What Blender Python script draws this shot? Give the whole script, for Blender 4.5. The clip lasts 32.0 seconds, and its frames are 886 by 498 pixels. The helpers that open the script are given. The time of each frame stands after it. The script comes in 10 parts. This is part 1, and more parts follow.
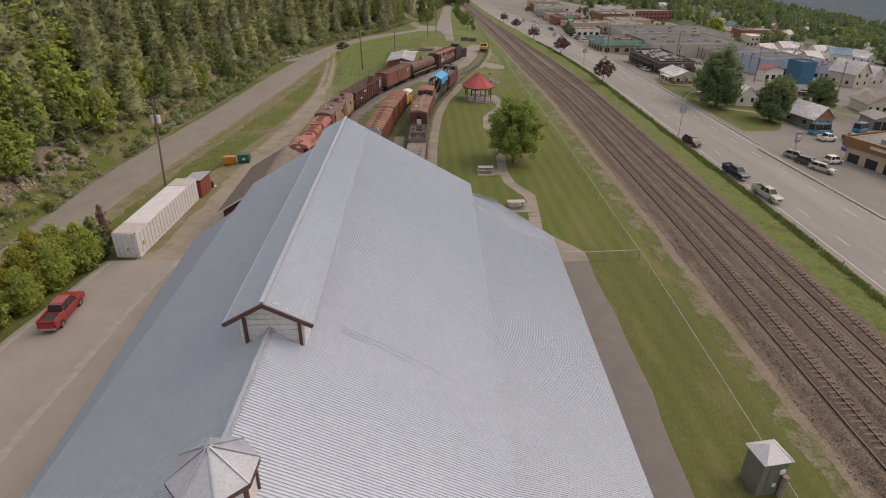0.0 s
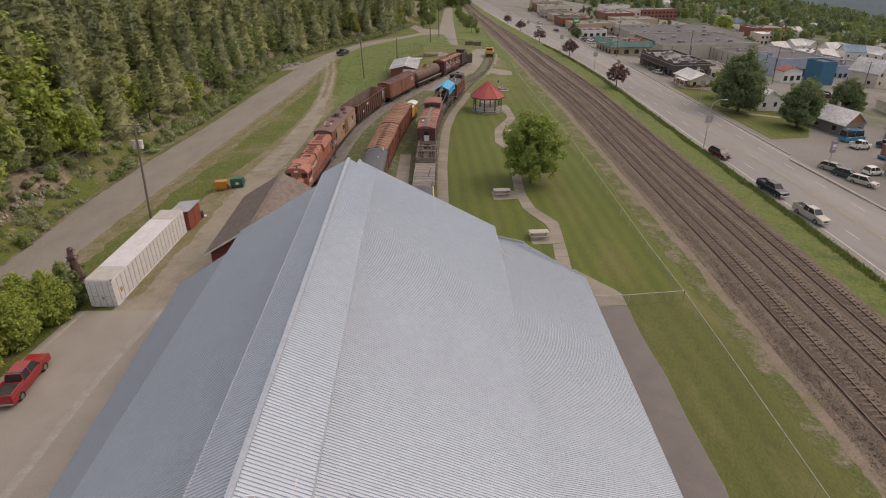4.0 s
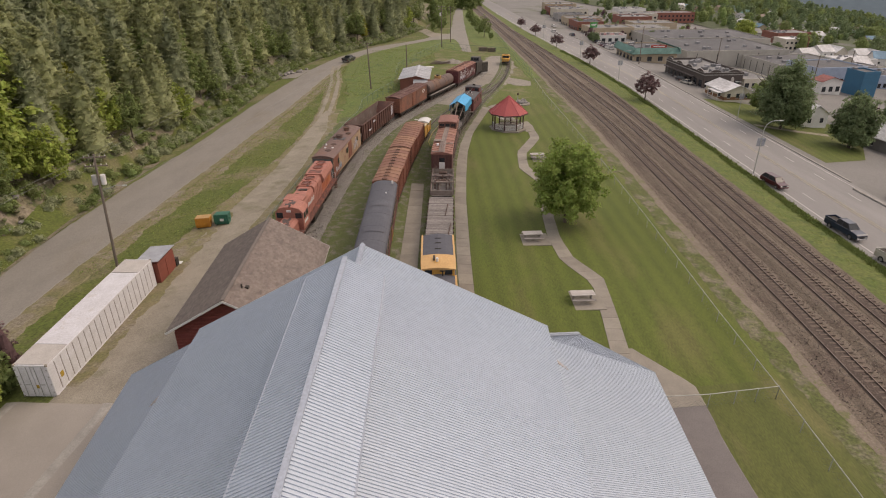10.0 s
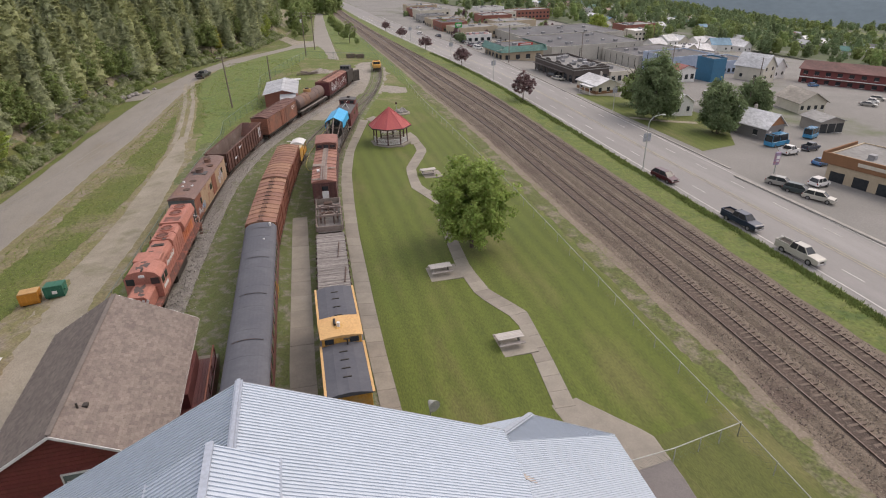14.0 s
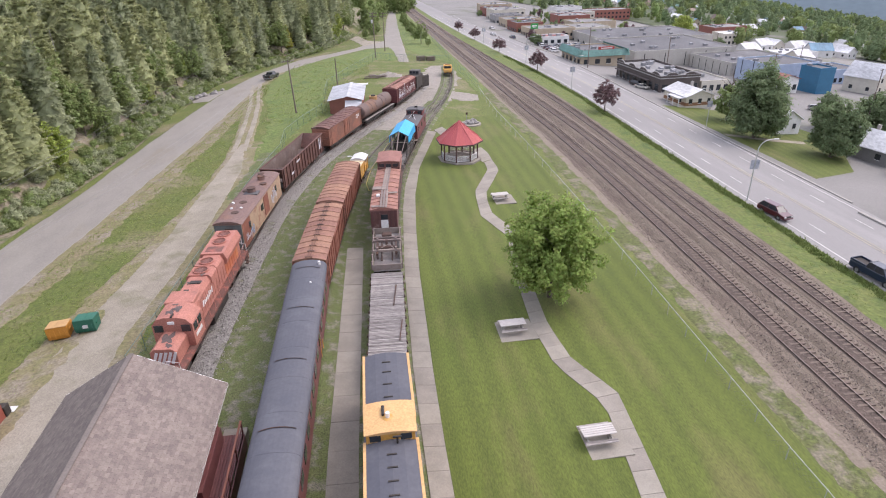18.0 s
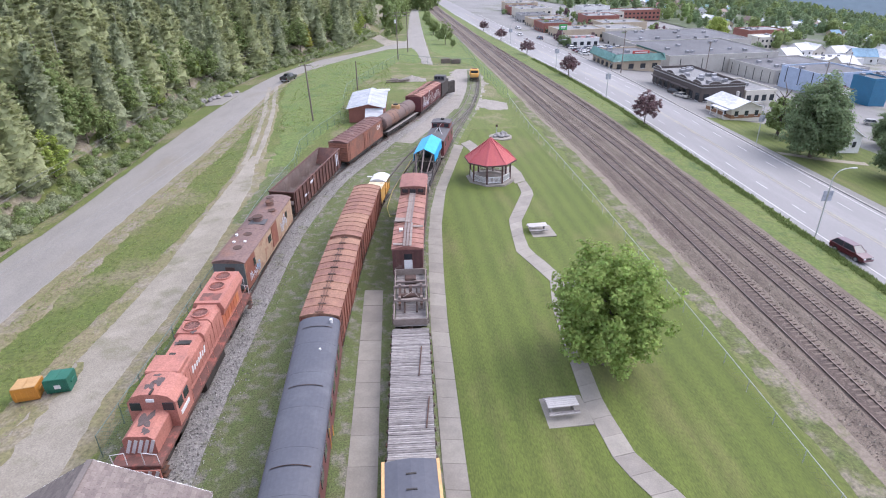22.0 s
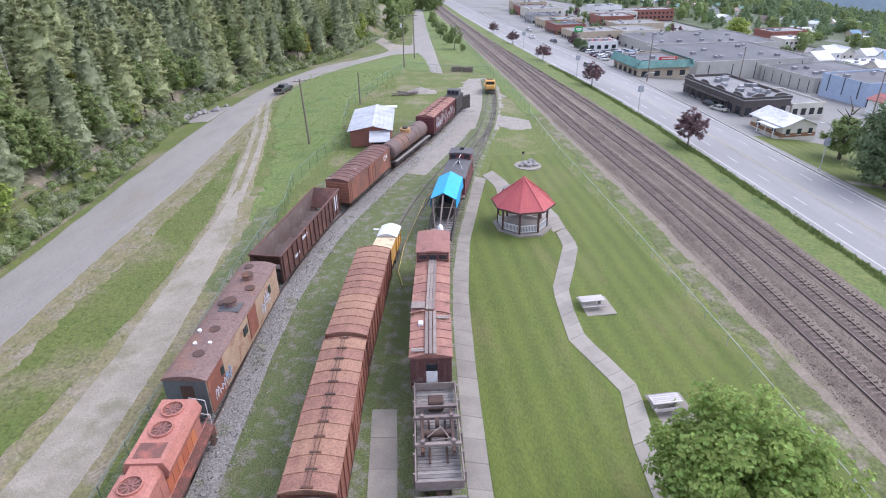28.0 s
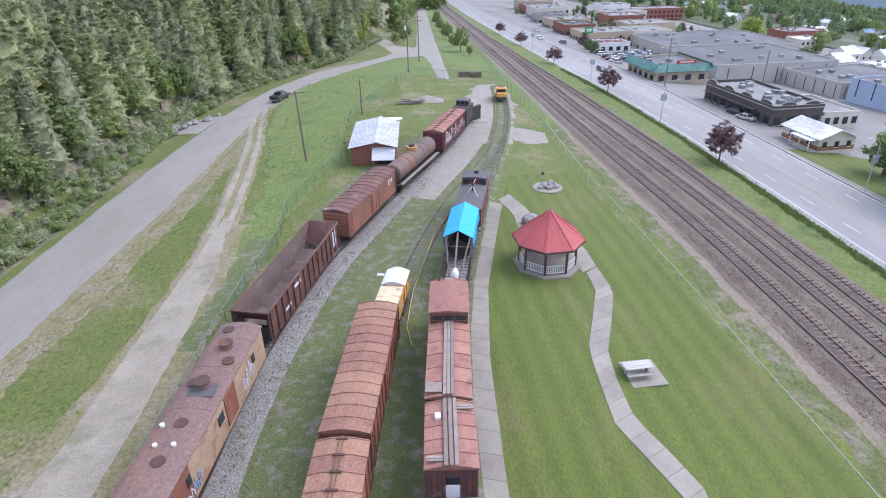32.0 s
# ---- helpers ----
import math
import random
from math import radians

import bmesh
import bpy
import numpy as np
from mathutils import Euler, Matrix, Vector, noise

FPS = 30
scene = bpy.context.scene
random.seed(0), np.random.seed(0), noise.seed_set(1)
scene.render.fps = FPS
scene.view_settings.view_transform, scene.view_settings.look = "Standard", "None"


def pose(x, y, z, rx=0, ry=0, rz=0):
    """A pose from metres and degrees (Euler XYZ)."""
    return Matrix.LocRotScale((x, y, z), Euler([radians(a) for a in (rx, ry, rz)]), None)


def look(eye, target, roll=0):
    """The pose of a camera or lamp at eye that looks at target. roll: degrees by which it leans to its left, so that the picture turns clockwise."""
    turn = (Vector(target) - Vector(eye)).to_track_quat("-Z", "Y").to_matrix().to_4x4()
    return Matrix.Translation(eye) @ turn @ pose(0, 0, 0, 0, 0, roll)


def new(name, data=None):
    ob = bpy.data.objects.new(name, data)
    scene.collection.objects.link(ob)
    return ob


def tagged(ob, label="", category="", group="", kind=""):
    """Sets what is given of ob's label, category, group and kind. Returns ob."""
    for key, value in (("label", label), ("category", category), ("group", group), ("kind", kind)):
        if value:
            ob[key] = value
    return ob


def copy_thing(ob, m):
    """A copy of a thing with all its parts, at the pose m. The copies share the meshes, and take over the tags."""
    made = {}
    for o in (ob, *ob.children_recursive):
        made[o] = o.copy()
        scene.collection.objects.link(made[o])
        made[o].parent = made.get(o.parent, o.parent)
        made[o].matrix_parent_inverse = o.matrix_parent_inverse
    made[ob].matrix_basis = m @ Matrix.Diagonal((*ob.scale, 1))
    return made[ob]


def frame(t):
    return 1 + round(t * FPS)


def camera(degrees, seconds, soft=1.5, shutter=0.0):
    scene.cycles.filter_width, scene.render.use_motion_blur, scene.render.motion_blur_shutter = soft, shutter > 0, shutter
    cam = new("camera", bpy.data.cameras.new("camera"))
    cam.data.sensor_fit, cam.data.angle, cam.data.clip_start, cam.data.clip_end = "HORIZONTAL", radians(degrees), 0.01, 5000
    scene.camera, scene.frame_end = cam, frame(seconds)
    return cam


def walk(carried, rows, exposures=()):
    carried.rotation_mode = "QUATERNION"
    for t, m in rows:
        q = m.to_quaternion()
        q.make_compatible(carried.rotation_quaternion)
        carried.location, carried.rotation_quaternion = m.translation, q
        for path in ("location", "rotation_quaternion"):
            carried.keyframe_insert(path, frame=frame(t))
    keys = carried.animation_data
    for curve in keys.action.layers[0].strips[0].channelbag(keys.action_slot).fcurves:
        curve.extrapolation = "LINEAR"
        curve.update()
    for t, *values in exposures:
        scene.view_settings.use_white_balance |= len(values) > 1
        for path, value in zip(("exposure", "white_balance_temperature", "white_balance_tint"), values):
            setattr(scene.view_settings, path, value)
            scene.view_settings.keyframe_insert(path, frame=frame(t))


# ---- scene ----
cam = camera(73.5, 32.0, soft=1.1)
PATH = [
    (0, (1.186, -2.276, 28.189), (2.708, 33.380, 10.125), 0.59),
    (0.5, (0.938, -1.150, 28.212), (4.067, 34.411, 10.169), -0.00),
    (1, (0.762, -0.335, 28.175), (2.542, 35.319, 10.129), 0.08),
    (1.5, (0.680, 0.648, 28.208), (2.319, 36.305, 10.155), 0.01),
    (2, (0.602, 1.625, 28.320), (2.149, 37.283, 10.261), -0.11),
    (2.5, (0.574, 2.679, 28.328), (2.013, 38.354, 10.294), -0.20),
    (3, (0.467, 3.847, 28.319), (1.879, 39.524, 10.289), -0.25),
    (3.5, (0.327, 5.069, 28.388), (1.708, 40.740, 10.342), -0.31),
    (5.5, (-0.072, 9.779, 28.420), (1.172, 45.479, 10.421), -0.31),
    (6, (-0.189, 11.026, 28.499), (1.034, 46.705, 10.457), -0.28),
    (6.5, (-0.328, 12.137, 28.475), (0.881, 47.833, 10.467), -0.24),
    (7, (-0.338, 13.283, 28.422), (0.790, 48.976, 10.402), -0.25),
    (7.5, (-0.392, 14.317, 28.325), (0.718, 50.025, 10.332), -0.20),
    (8, (-0.518, 15.487, 28.246), (0.594, 51.201, 10.265), -0.12),
    (8.5, (-0.546, 16.521, 28.201), (0.513, 52.245, 10.238), -0.17),
    (9, (-0.656, 17.555, 28.189), (0.396, 53.279, 10.225), -0.18),
    (9.5, (-0.725, 18.608, 28.161), (0.281, 54.323, 10.178), -0.11),
    (10, (-0.777, 19.552, 28.166), (0.185, 55.264, 10.174), -0.14),
    (10.5, (-0.887, 20.604, 28.099), (0.064, 56.330, 10.133), -0.15),
    (11, (-1.011, 21.627, 28.132), (-0.056, 57.348, 10.158), -0.12),
    (11.5, (-1.105, 22.689, 28.158), (-0.182, 58.390, 10.140), -0.10),
    (12, (-1.190, 23.823, 28.118), (-0.300, 59.535, 10.121), -0.08),
    (12.5, (-1.276, 24.960, 28.157), (-0.423, 60.665, 10.144), -0.08),
    (13, (-1.400, 26.195, 28.160), (-0.547, 61.886, 10.120), -0.03),
    (13.5, (-1.250, 27.282, 28.206), (1.756, 62.848, 10.150), -0.40),
    (14, (-1.116, 28.774, 27.723), (7.380, 63.502, 9.785), -1.23),
    (14.5, (-1.086, 29.976, 27.640), (7.827, 64.612, 9.725), -1.52),
    (16.5, (-0.380, 34.821, 27.681), (8.410, 69.490, 9.771), -1.85),
    (17, (-0.220, 36.106, 27.634), (7.207, 71.106, 9.750), -1.77),
    (17.5, (-0.013, 37.197, 27.753), (5.957, 72.446, 9.811), -1.63),
    (18, (0.040, 38.319, 27.876), (4.500, 73.772, 9.898), -1.36),
    (18.5, (0.136, 39.480, 27.945), (4.199, 74.959, 9.925), -1.23),
    (19, (0.134, 40.773, 27.820), (4.002, 76.284, 9.820), -1.16),
    (19.5, (0.115, 41.937, 27.838), (3.832, 77.444, 9.799), -1.04),
    (20, (0.106, 43.068, 27.954), (3.735, 78.564, 9.874), -1.01),
    (20.5, (0.047, 44.235, 27.977), (3.606, 79.725, 9.872), -0.92),
    (21, (0.021, 45.383, 27.955), (3.415, 80.901, 9.872), -0.90),
    (21.5, (-0.113, 46.554, 28.101), (3.243, 82.043, 9.955), -0.83),
    (22, (-0.211, 47.791, 28.128), (3.174, 83.270, 9.967), -0.77),
    (22.5, (-0.291, 49.054, 28.211), (3.106, 84.505, 10.001), -0.71),
    (23, (-0.321, 50.279, 28.235), (3.050, 85.721, 10.001), -0.70),
    (23.5, (-0.356, 51.607, 28.250), (2.980, 87.043, 9.997), -0.68),
    (24, (-0.367, 52.825, 28.312), (2.925, 88.252, 10.034), -0.74),
    (24.5, (-0.384, 54.199, 28.252), (2.853, 89.629, 9.970), -0.77),
    (25, (-0.532, 55.494, 28.322), (2.714, 90.921, 10.036), -0.73),
    (25.5, (-0.597, 56.852, 28.412), (2.650, 92.257, 10.083), -0.72),
    (27.5, (-0.837, 62.598, 28.079), (2.410, 98.013, 9.770), -0.84),
    (28, (-0.878, 64.068, 28.038), (2.403, 99.490, 9.748), -0.82),
    (28.5, (-0.907, 65.475, 28.027), (2.364, 100.894, 9.730), -0.82),
    (29, (-0.863, 66.808, 28.046), (2.383, 102.229, 9.749), -0.90),
    (29.5, (-0.953, 68.181, 28.051), (2.340, 103.593, 9.744), -0.88),
    (30, (-0.954, 69.607, 28.043), (2.317, 105.007, 9.709), -0.85),
    (30.5, (-0.912, 70.932, 28.028), (2.330, 106.349, 9.721), -0.85),
    (31, (-0.996, 72.129, 28.120), (2.241, 107.535, 9.792), -0.89),
    (31.5, (-1.122, 72.944, 28.171), (2.116, 108.314, 9.773), -0.81),
    (32, (-1.119, 73.512, 28.119), (2.041, 108.873, 9.690), -0.87),
]
EXPOSURES = [(0, 0.0, 7900, 18), (8, 0.05, 7900, 18), (13, 0.32, 7500, 17), (14.5, 0.45, 7000, 16), (16.5, 0.86, 6600, 20), (18, 0.95, 6450, 20), (21, 1.12, 5980, 19), (25, 1.11, 5820, 19), (28, 1.04, 5750, 18), (32, 1.03, 5650, 17)]
walk(cam, [(t, look(eye, target, roll)) for t, eye, target, roll in PATH], EXPOSURES)

# ---- sky and sun: a bright day with thin high cloud ----
world = bpy.data.worlds.new("sky")
scene.world = world
world.use_nodes = True
_wn = world.node_tree.nodes
_sky = _wn.new("ShaderNodeTexSky")
_sky.sky_type, _sky.sun_disc = "NISHITA", False
_sky.sun_elevation, _sky.sun_rotation = radians(48), radians(75)
_sky.air_density, _sky.dust_density = 1.0, 3.0
_soft = _wn.new("ShaderNodeMix")
_soft.data_type = "RGBA"
_soft.inputs["Factor"].default_value = 0.55
_soft.inputs["B"].default_value = (7.5, 7.8, 8.4, 1)
world.node_tree.links.new(_sky.outputs[0], _soft.inputs["A"])
world.node_tree.links.new(_soft.outputs["Result"], _wn["Background"].inputs[0])
_wn["Background"].inputs[1].default_value = 0.132
_lamp = bpy.data.lights.new("sun", "SUN")
_lamp.energy, _lamp.angle, _lamp.color = 1.25, radians(40), (1.0, 0.95, 0.87)
sun = new("sun", _lamp)
sun.matrix_world = look((60, 16, 70), (0, 0, 0))

# ---- materials ----
MATS = {}


def mat(name, c1, c2=None, scale=1.0, rough=0.8, metal=0.0, bump=0.0, bscale=None, c3=None, s3=0.1, t3=0.55, vary=0.0, stretch=(1, 1, 1), fine=0.12, island=False):
    """A surface of two colours mixed by noise, a third in patches, fine grain on top, and relief."""
    if name in MATS:
        return MATS[name]
    m = bpy.data.materials.new(name)
    m.use_nodes = True
    nt = m.node_tree
    n, lk = nt.nodes, nt.links
    b = n["Principled BSDF"]
    b.inputs["Roughness"].default_value, b.inputs["Metallic"].default_value = rough, metal
    geo = n.new("ShaderNodeNewGeometry")
    mp = n.new("ShaderNodeMapping")
    mp.inputs["Scale"].default_value = stretch
    lk.new(geo.outputs["Position"], mp.inputs["Vector"])

    def noise_at(s, detail=4.0):
        t = n.new("ShaderNodeTexNoise")
        t.inputs["Scale"].default_value, t.inputs["Detail"].default_value = s, detail
        t.inputs["Roughness"].default_value = 0.62
        lk.new(mp.outputs[0], t.inputs["Vector"])
        return t.outputs["Fac"]

    def ramp(src, lo, hi):
        r = n.new("ShaderNodeMapRange")
        r.inputs["From Min"].default_value, r.inputs["From Max"].default_value = lo, hi
        lk.new(src, r.inputs["Value"])
        return r.outputs[0]

    def mix(fac, a, c, kind="MIX"):
        x = n.new("ShaderNodeMix")
        x.data_type, x.blend_type = "RGBA", kind
        for key, val in (("Factor", fac), ("A", a), ("B", c)):
            if isinstance(val, (int, float)):
                x.inputs[key].default_value = val
            elif isinstance(val, tuple):
                x.inputs[key].default_value = (*val, 1)
            else:
                lk.new(val, x.inputs[key])
        return x.outputs["Result"]

    c2 = c2 or tuple(0.75 * v for v in c1)
    col = mix(ramp(noise_at(scale), 0.32, 0.68), c1, c2)
    if c3:
        col = mix(ramp(noise_at(s3, 6.0), t3 - 0.04, t3 + 0.1), col, c3)
    if fine:
        g = n.new("ShaderNodeMapRange")
        g.inputs["From Min"].default_value, g.inputs["From Max"].default_value = 0.25, 0.75
        g.inputs["To Min"].default_value, g.inputs["To Max"].default_value = 1 - 2 * fine, 1 + fine
        lk.new(noise_at(bscale or scale * 9, 9.0), g.inputs["Value"])
        v = n.new("ShaderNodeVectorMath")
        v.operation = "SCALE"
        lk.new(col, v.inputs[0])
        lk.new(g.outputs[0], v.inputs["Scale"])
        col = v.outputs[0]
    if vary:
        hs = n.new("ShaderNodeHueSaturation")
        rnd = geo.outputs["Random Per Island"] if island else n.new("ShaderNodeObjectInfo").outputs["Random"]
        for key, amount in (("Value", vary), ("Hue", 0.06 * vary)):
            r = n.new("ShaderNodeMapRange")
            mid = 0.5 if key == "Hue" else 1.0
            r.inputs["To Min"].default_value, r.inputs["To Max"].default_value = mid - amount, mid + amount
            lk.new(rnd, r.inputs["Value"])
            lk.new(r.outputs[0], hs.inputs[key])
        lk.new(col, hs.inputs["Color"])
        col = hs.outputs[0]
    lk.new(col, b.inputs["Base Color"])
    if bump:
        bp = n.new("ShaderNodeBump")
        bp.inputs["Strength"].default_value, bp.inputs["Distance"].default_value = 0.6, bump
        lk.new(noise_at(bscale or scale * 9, 5.0), bp.inputs["Height"])
        lk.new(bp.outputs[0], b.inputs["Normal"])
    MATS[name] = m
    return m


def striped(m, period, amount):
    """Lays faint mower stripes over a surface's colour."""
    n, lk = m.node_tree.nodes, m.node_tree.links
    b = n["Principled BSDF"]
    src = b.inputs["Base Color"].links[0].from_socket
    geo = n.new("ShaderNodeNewGeometry")
    wv = n.new("ShaderNodeTexWave")
    wv.inputs["Scale"].default_value, wv.inputs["Distortion"].default_value = math.tau / 20 / period, 1.2
    wv.inputs["Detail Scale"].default_value = 0.3
    lk.new(geo.outputs["Position"], wv.inputs["Vector"])
    r = n.new("ShaderNodeMapRange")
    r.inputs["To Min"].default_value, r.inputs["To Max"].default_value = 1 - amount, 1 + amount
    lk.new(wv.outputs["Fac"], r.inputs["Value"])
    v = n.new("ShaderNodeVectorMath")
    v.operation = "SCALE"
    lk.new(src, v.inputs[0])
    lk.new(r.outputs[0], v.inputs["Scale"])
    lk.new(v.outputs[0], b.inputs["Base Color"])


# ---- building helpers ----
def site(x, y, z=0.0):
    """A place of the plan in the world: the ground is bent down to both sides to fit the camera's view."""
    s = x / 40.0
    k = s * s
    px, py, pz = x * (1 - 0.033 * k / (1 + 0.3 * k) + 0.051 * abs(s) / (1 + abs(s))), y + 7.66 * k / (1 + 0.3 * k), z - 3.22 * k / (1 + 0.25 * k)
    far = math.hypot(px, py)
    if far > 197:
        # past the yard it is bent down further to fit the view, most beyond the town
        d = math.sqrt((far - 197) ** 2 + 900) - 30
        a = math.atan2(px, py)
        q = min(0.85, max(-0.15, a))
        a -= d / far * (0.004 * q + 0.1345 * q ** 3)
        px, py, pz = far * math.sin(a), far * math.cos(a), pz - d * (0.0397 - 0.2486 * q + 0.7307 * q * q - 0.4358 * q ** 3)
    return Vector((px, py, pz))


def bank(x, y):
    """How far the wooded hillside rises above the yard, by the plan."""
    edge = np.interp(y, [-60, 57, 82, 109, 137, 185, 219, 253, 300, 420], [-47, -48, -48, -45.5, -42, -40, -32, -13, -1, 10])
    d = edge - 1.5 - x
    if d <= 0:
        return 0.0
    return min(0.95 * d, 3.2 + 0.32 * d) * min(1.0, d / 3) + 0.5 * noise.noise((x * 0.13, y * 0.13, 2))


def stand(x, y, turn=0.0, z=0.0):
    """The pose of a thing that stands at a place of the plan, turned by degrees and shrunk to fit the camera's view."""
    az, far = math.atan2(x, max(y, 1.0)), math.hypot(x, y)
    fx = max(0.62, 1 - (0.75 if x > 0 else 0.5) * az * az)
    fz = max(0.8, 1 - 0.0004 * max(0.0, far - 80) - 0.12 * az * az)
    c, s = math.cos(radians(turn)), math.sin(radians(turn))
    size = Matrix.Diagonal((math.hypot(fx * c, s), math.hypot(fx * s, c), fz, 1))
    return Matrix.Translation(site(x, y, z + bank(x, y))) @ Matrix.Rotation(radians(turn), 4, "Z") @ size


def along(a, b, z=0.0):
    """The pose of a long thing between two places of the plan: its y axis runs from a to b, its origin is midway."""
    p, q = site(*a, z), site(*b, z)
    d = (q - p).normalized()
    r = d.cross(Vector((0, 0, 1))).normalized()
    u = r.cross(d)
    m = Matrix((r, d, u)).transposed().to_4x4()
    return Matrix.Translation((p + q) / 2) @ m, (q - p).length


def mesh_of(bm, name, material, smooth=False):
    me = bpy.data.meshes.new(name)
    bm.to_mesh(me)
    bm.free()
    if smooth:
        for poly in me.polygons:
            poly.use_smooth = True
    if material:
        me.materials.append(material)
    return me


def part(name, bm, material, parent, label="", smooth=False):
    ob = new(name, mesh_of(bm, name, material, smooth) if isinstance(bm, bmesh.types.BMesh) else bm)
    if parent is not None:
        ob.parent = parent
    return tagged(ob, label)


def thing(name, label, category, m=None, group="", kind=""):
    ob = new(name)
    if m is not None:
        ob.matrix_basis = m
    return tagged(ob, label, category, group, kind)


def box(bm, c, s, m=None, bev=0.0):
    r = bmesh.ops.create_cube(bm, size=1.0, matrix=(m or Matrix()) @ Matrix.Translation(c) @ Matrix.Diagonal((*s, 1)))
    if bev:
        es = list({e for v in r["verts"] for e in v.link_edges})
        bmesh.ops.bevel(bm, geom=es, offset=bev, segments=1, affect="EDGES")
    return bm


def boxes(*rows, bev=0.0):
    bm = bmesh.new()
    for c, s in rows:
        box(bm, c, s, None, bev)
    return bm


def rod(bm, a, b, r, r2=None, seg=8):
    a, b = Vector(a), Vector(b)
    d = b - a
    bmesh.ops.create_cone(bm, cap_ends=True, segments=seg, radius1=r, radius2=r if r2 is None else r2, depth=d.length,
                          matrix=Matrix.Translation((a + b) / 2) @ d.to_track_quat("Z", "Y").to_matrix().to_4x4())
    return bm


def rods(pairs, r, seg=6):
    bm = bmesh.new()
    for a, b in pairs:
        rod(bm, a, b, r, None, seg)
    return bm


def bar(bm, a, b, w, h):
    """A square bar from a to b."""
    a, b = Vector(a), Vector(b)
    d = b - a
    q = d.to_track_quat("Y", "Z").to_matrix().to_4x4()
    return box(bm, (0, 0, 0), (w, d.length, h), Matrix.Translation((a + b) / 2) @ q)


def prism(profile, y0, y1, bm=None, caps=True):
    """A closed profile of (x, z) drawn along y."""
    bm = bm or bmesh.new()
    a = [bm.verts.new((x, y0, z)) for x, z in profile]
    b = [bm.verts.new((x, y1, z)) for x, z in profile]
    k = len(profile)
    for i in range(k):
        bm.faces.new((a[i], a[(i + 1) % k], b[(i + 1) % k], b[i]))
    if caps:
        bm.faces.new(a)
        bm.faces.new(b[::-1])
    bmesh.ops.recalc_face_normals(bm, faces=bm.faces)
    return bm


def sheet(name, rows, material, parent=None, smooth=False):
    """A surface from rows of points, all rows of one length."""
    k = len(rows[0])
    me = bpy.data.meshes.new(name)
    me.from_pydata([tuple(p) for r in rows for p in r], [], [(i * k + j, i * k + j + 1, (i + 1) * k + j + 1, (i + 1) * k + j) for i in range(len(rows) - 1) for j in range(k - 1)])
    me.materials.append(material)
    if smooth:
        for poly in me.polygons:
            poly.use_smooth = True
    ob = new(name, me)
    if parent is not None:
        ob.parent = parent
    return ob


def polyline(pts, step):
    """Points at even steps along a line of places, rounded at its corners."""
    pts = [np.array(p, float) for p in pts]
    out = []
    for i in range(len(pts) - 1):
        k = max(1, round(np.linalg.norm(pts[i + 1] - pts[i]) / step))
        out += [pts[i] + (pts[i + 1] - pts[i]) * j / k for j in range(k)]
    return out + [pts[-1]]


def ribbon(name, left, right, z, material, step=2.0, across=4, label="", category="", ragged=0.0, lip=0.08):
    """A strip of ground between two edge lines of the plan."""
    n = max(len(polyline(left, step)), len(polyline(right, step)))

    def even(pts):
        a = np.array(pts, float)
        s = np.r_[0, np.cumsum(np.linalg.norm(np.diff(a, axis=0), axis=1))]
        t = np.linspace(0, s[-1], n)
        return np.stack([np.interp(t, s, a[:, 0]), np.interp(t, s, a[:, 1])], 1)

    a, b = even(left), even(right)
    rows = []
    for i in range(n):
        w = b[i] - a[i]
        wob = [ragged * (0.6 * noise.noise((a[i][0] * 0.22, a[i][1] * 0.22, k)) + 0.45 * noise.noise((a[i][0] * 0.9, a[i][1] * 0.9, k + 3)) + 0.4 * noise.noise((a[i][0] * 2.6, a[i][1] * 2.6, k + 5))) for k in (0, 7)]
        u = w / (np.linalg.norm(w) + 1e-9)
        p, q = a[i] + u * wob[0], b[i] + u * wob[1]
        row = [site(*(p + (q - p) * j / across), z) for j in range(across + 1)]
        if lip:
            row = [site(*(p - u * 6 * lip), z - lip)] + row + [site(*(q + u * 6 * lip), z - lip)]
        rows.append(row)
    ob = sheet(name, rows, material)
    return tagged(ob, label, category, "", "structure")

# ---- ground surfaces ----
M_GRASS = mat("rough grass", (0.100, 0.134, 0.026), (0.132, 0.146, 0.036), 0.22, 0.95, bump=0.05, bscale=3.5, c3=(0.200, 0.178, 0.098), s3=0.11, t3=0.555, fine=0.34)
M_LAWN = mat("mown lawn", (0.083, 0.111, 0.015), (0.098, 0.123, 0.019), 0.22, 0.92, bump=0.02, bscale=7, c3=(0.122, 0.126, 0.034), s3=0.12, t3=0.56, stretch=(1.5, 0.45, 1), fine=0.24)
striped(M_LAWN, 1.9, 0.085)
M_LAWNY = mat("olive lawn", (0.080, 0.098, 0.020), (0.099, 0.110, 0.026), 0.22, 0.92, bump=0.02, bscale=7, c3=(0.150, 0.142, 0.052), s3=0.12, t3=0.58, stretch=(1.5, 0.45, 1), fine=0.22)
striped(M_LAWNY, 1.9, 0.05)
M_VERGE = mat("verge grass", (0.096, 0.138, 0.026), (0.140, 0.158, 0.042), 0.5, 0.95, bump=0.08, bscale=2.5, c3=(0.06, 0.10, 0.02), s3=0.4, t3=0.58, fine=0.3)
M_GRAVEL = mat("gravel drive", (0.318, 0.284, 0.230), (0.248, 0.220, 0.174), 0.5, 0.95, bump=0.02, bscale=9, c3=(0.205, 0.188, 0.130), s3=0.28, t3=0.57, fine=0.2)
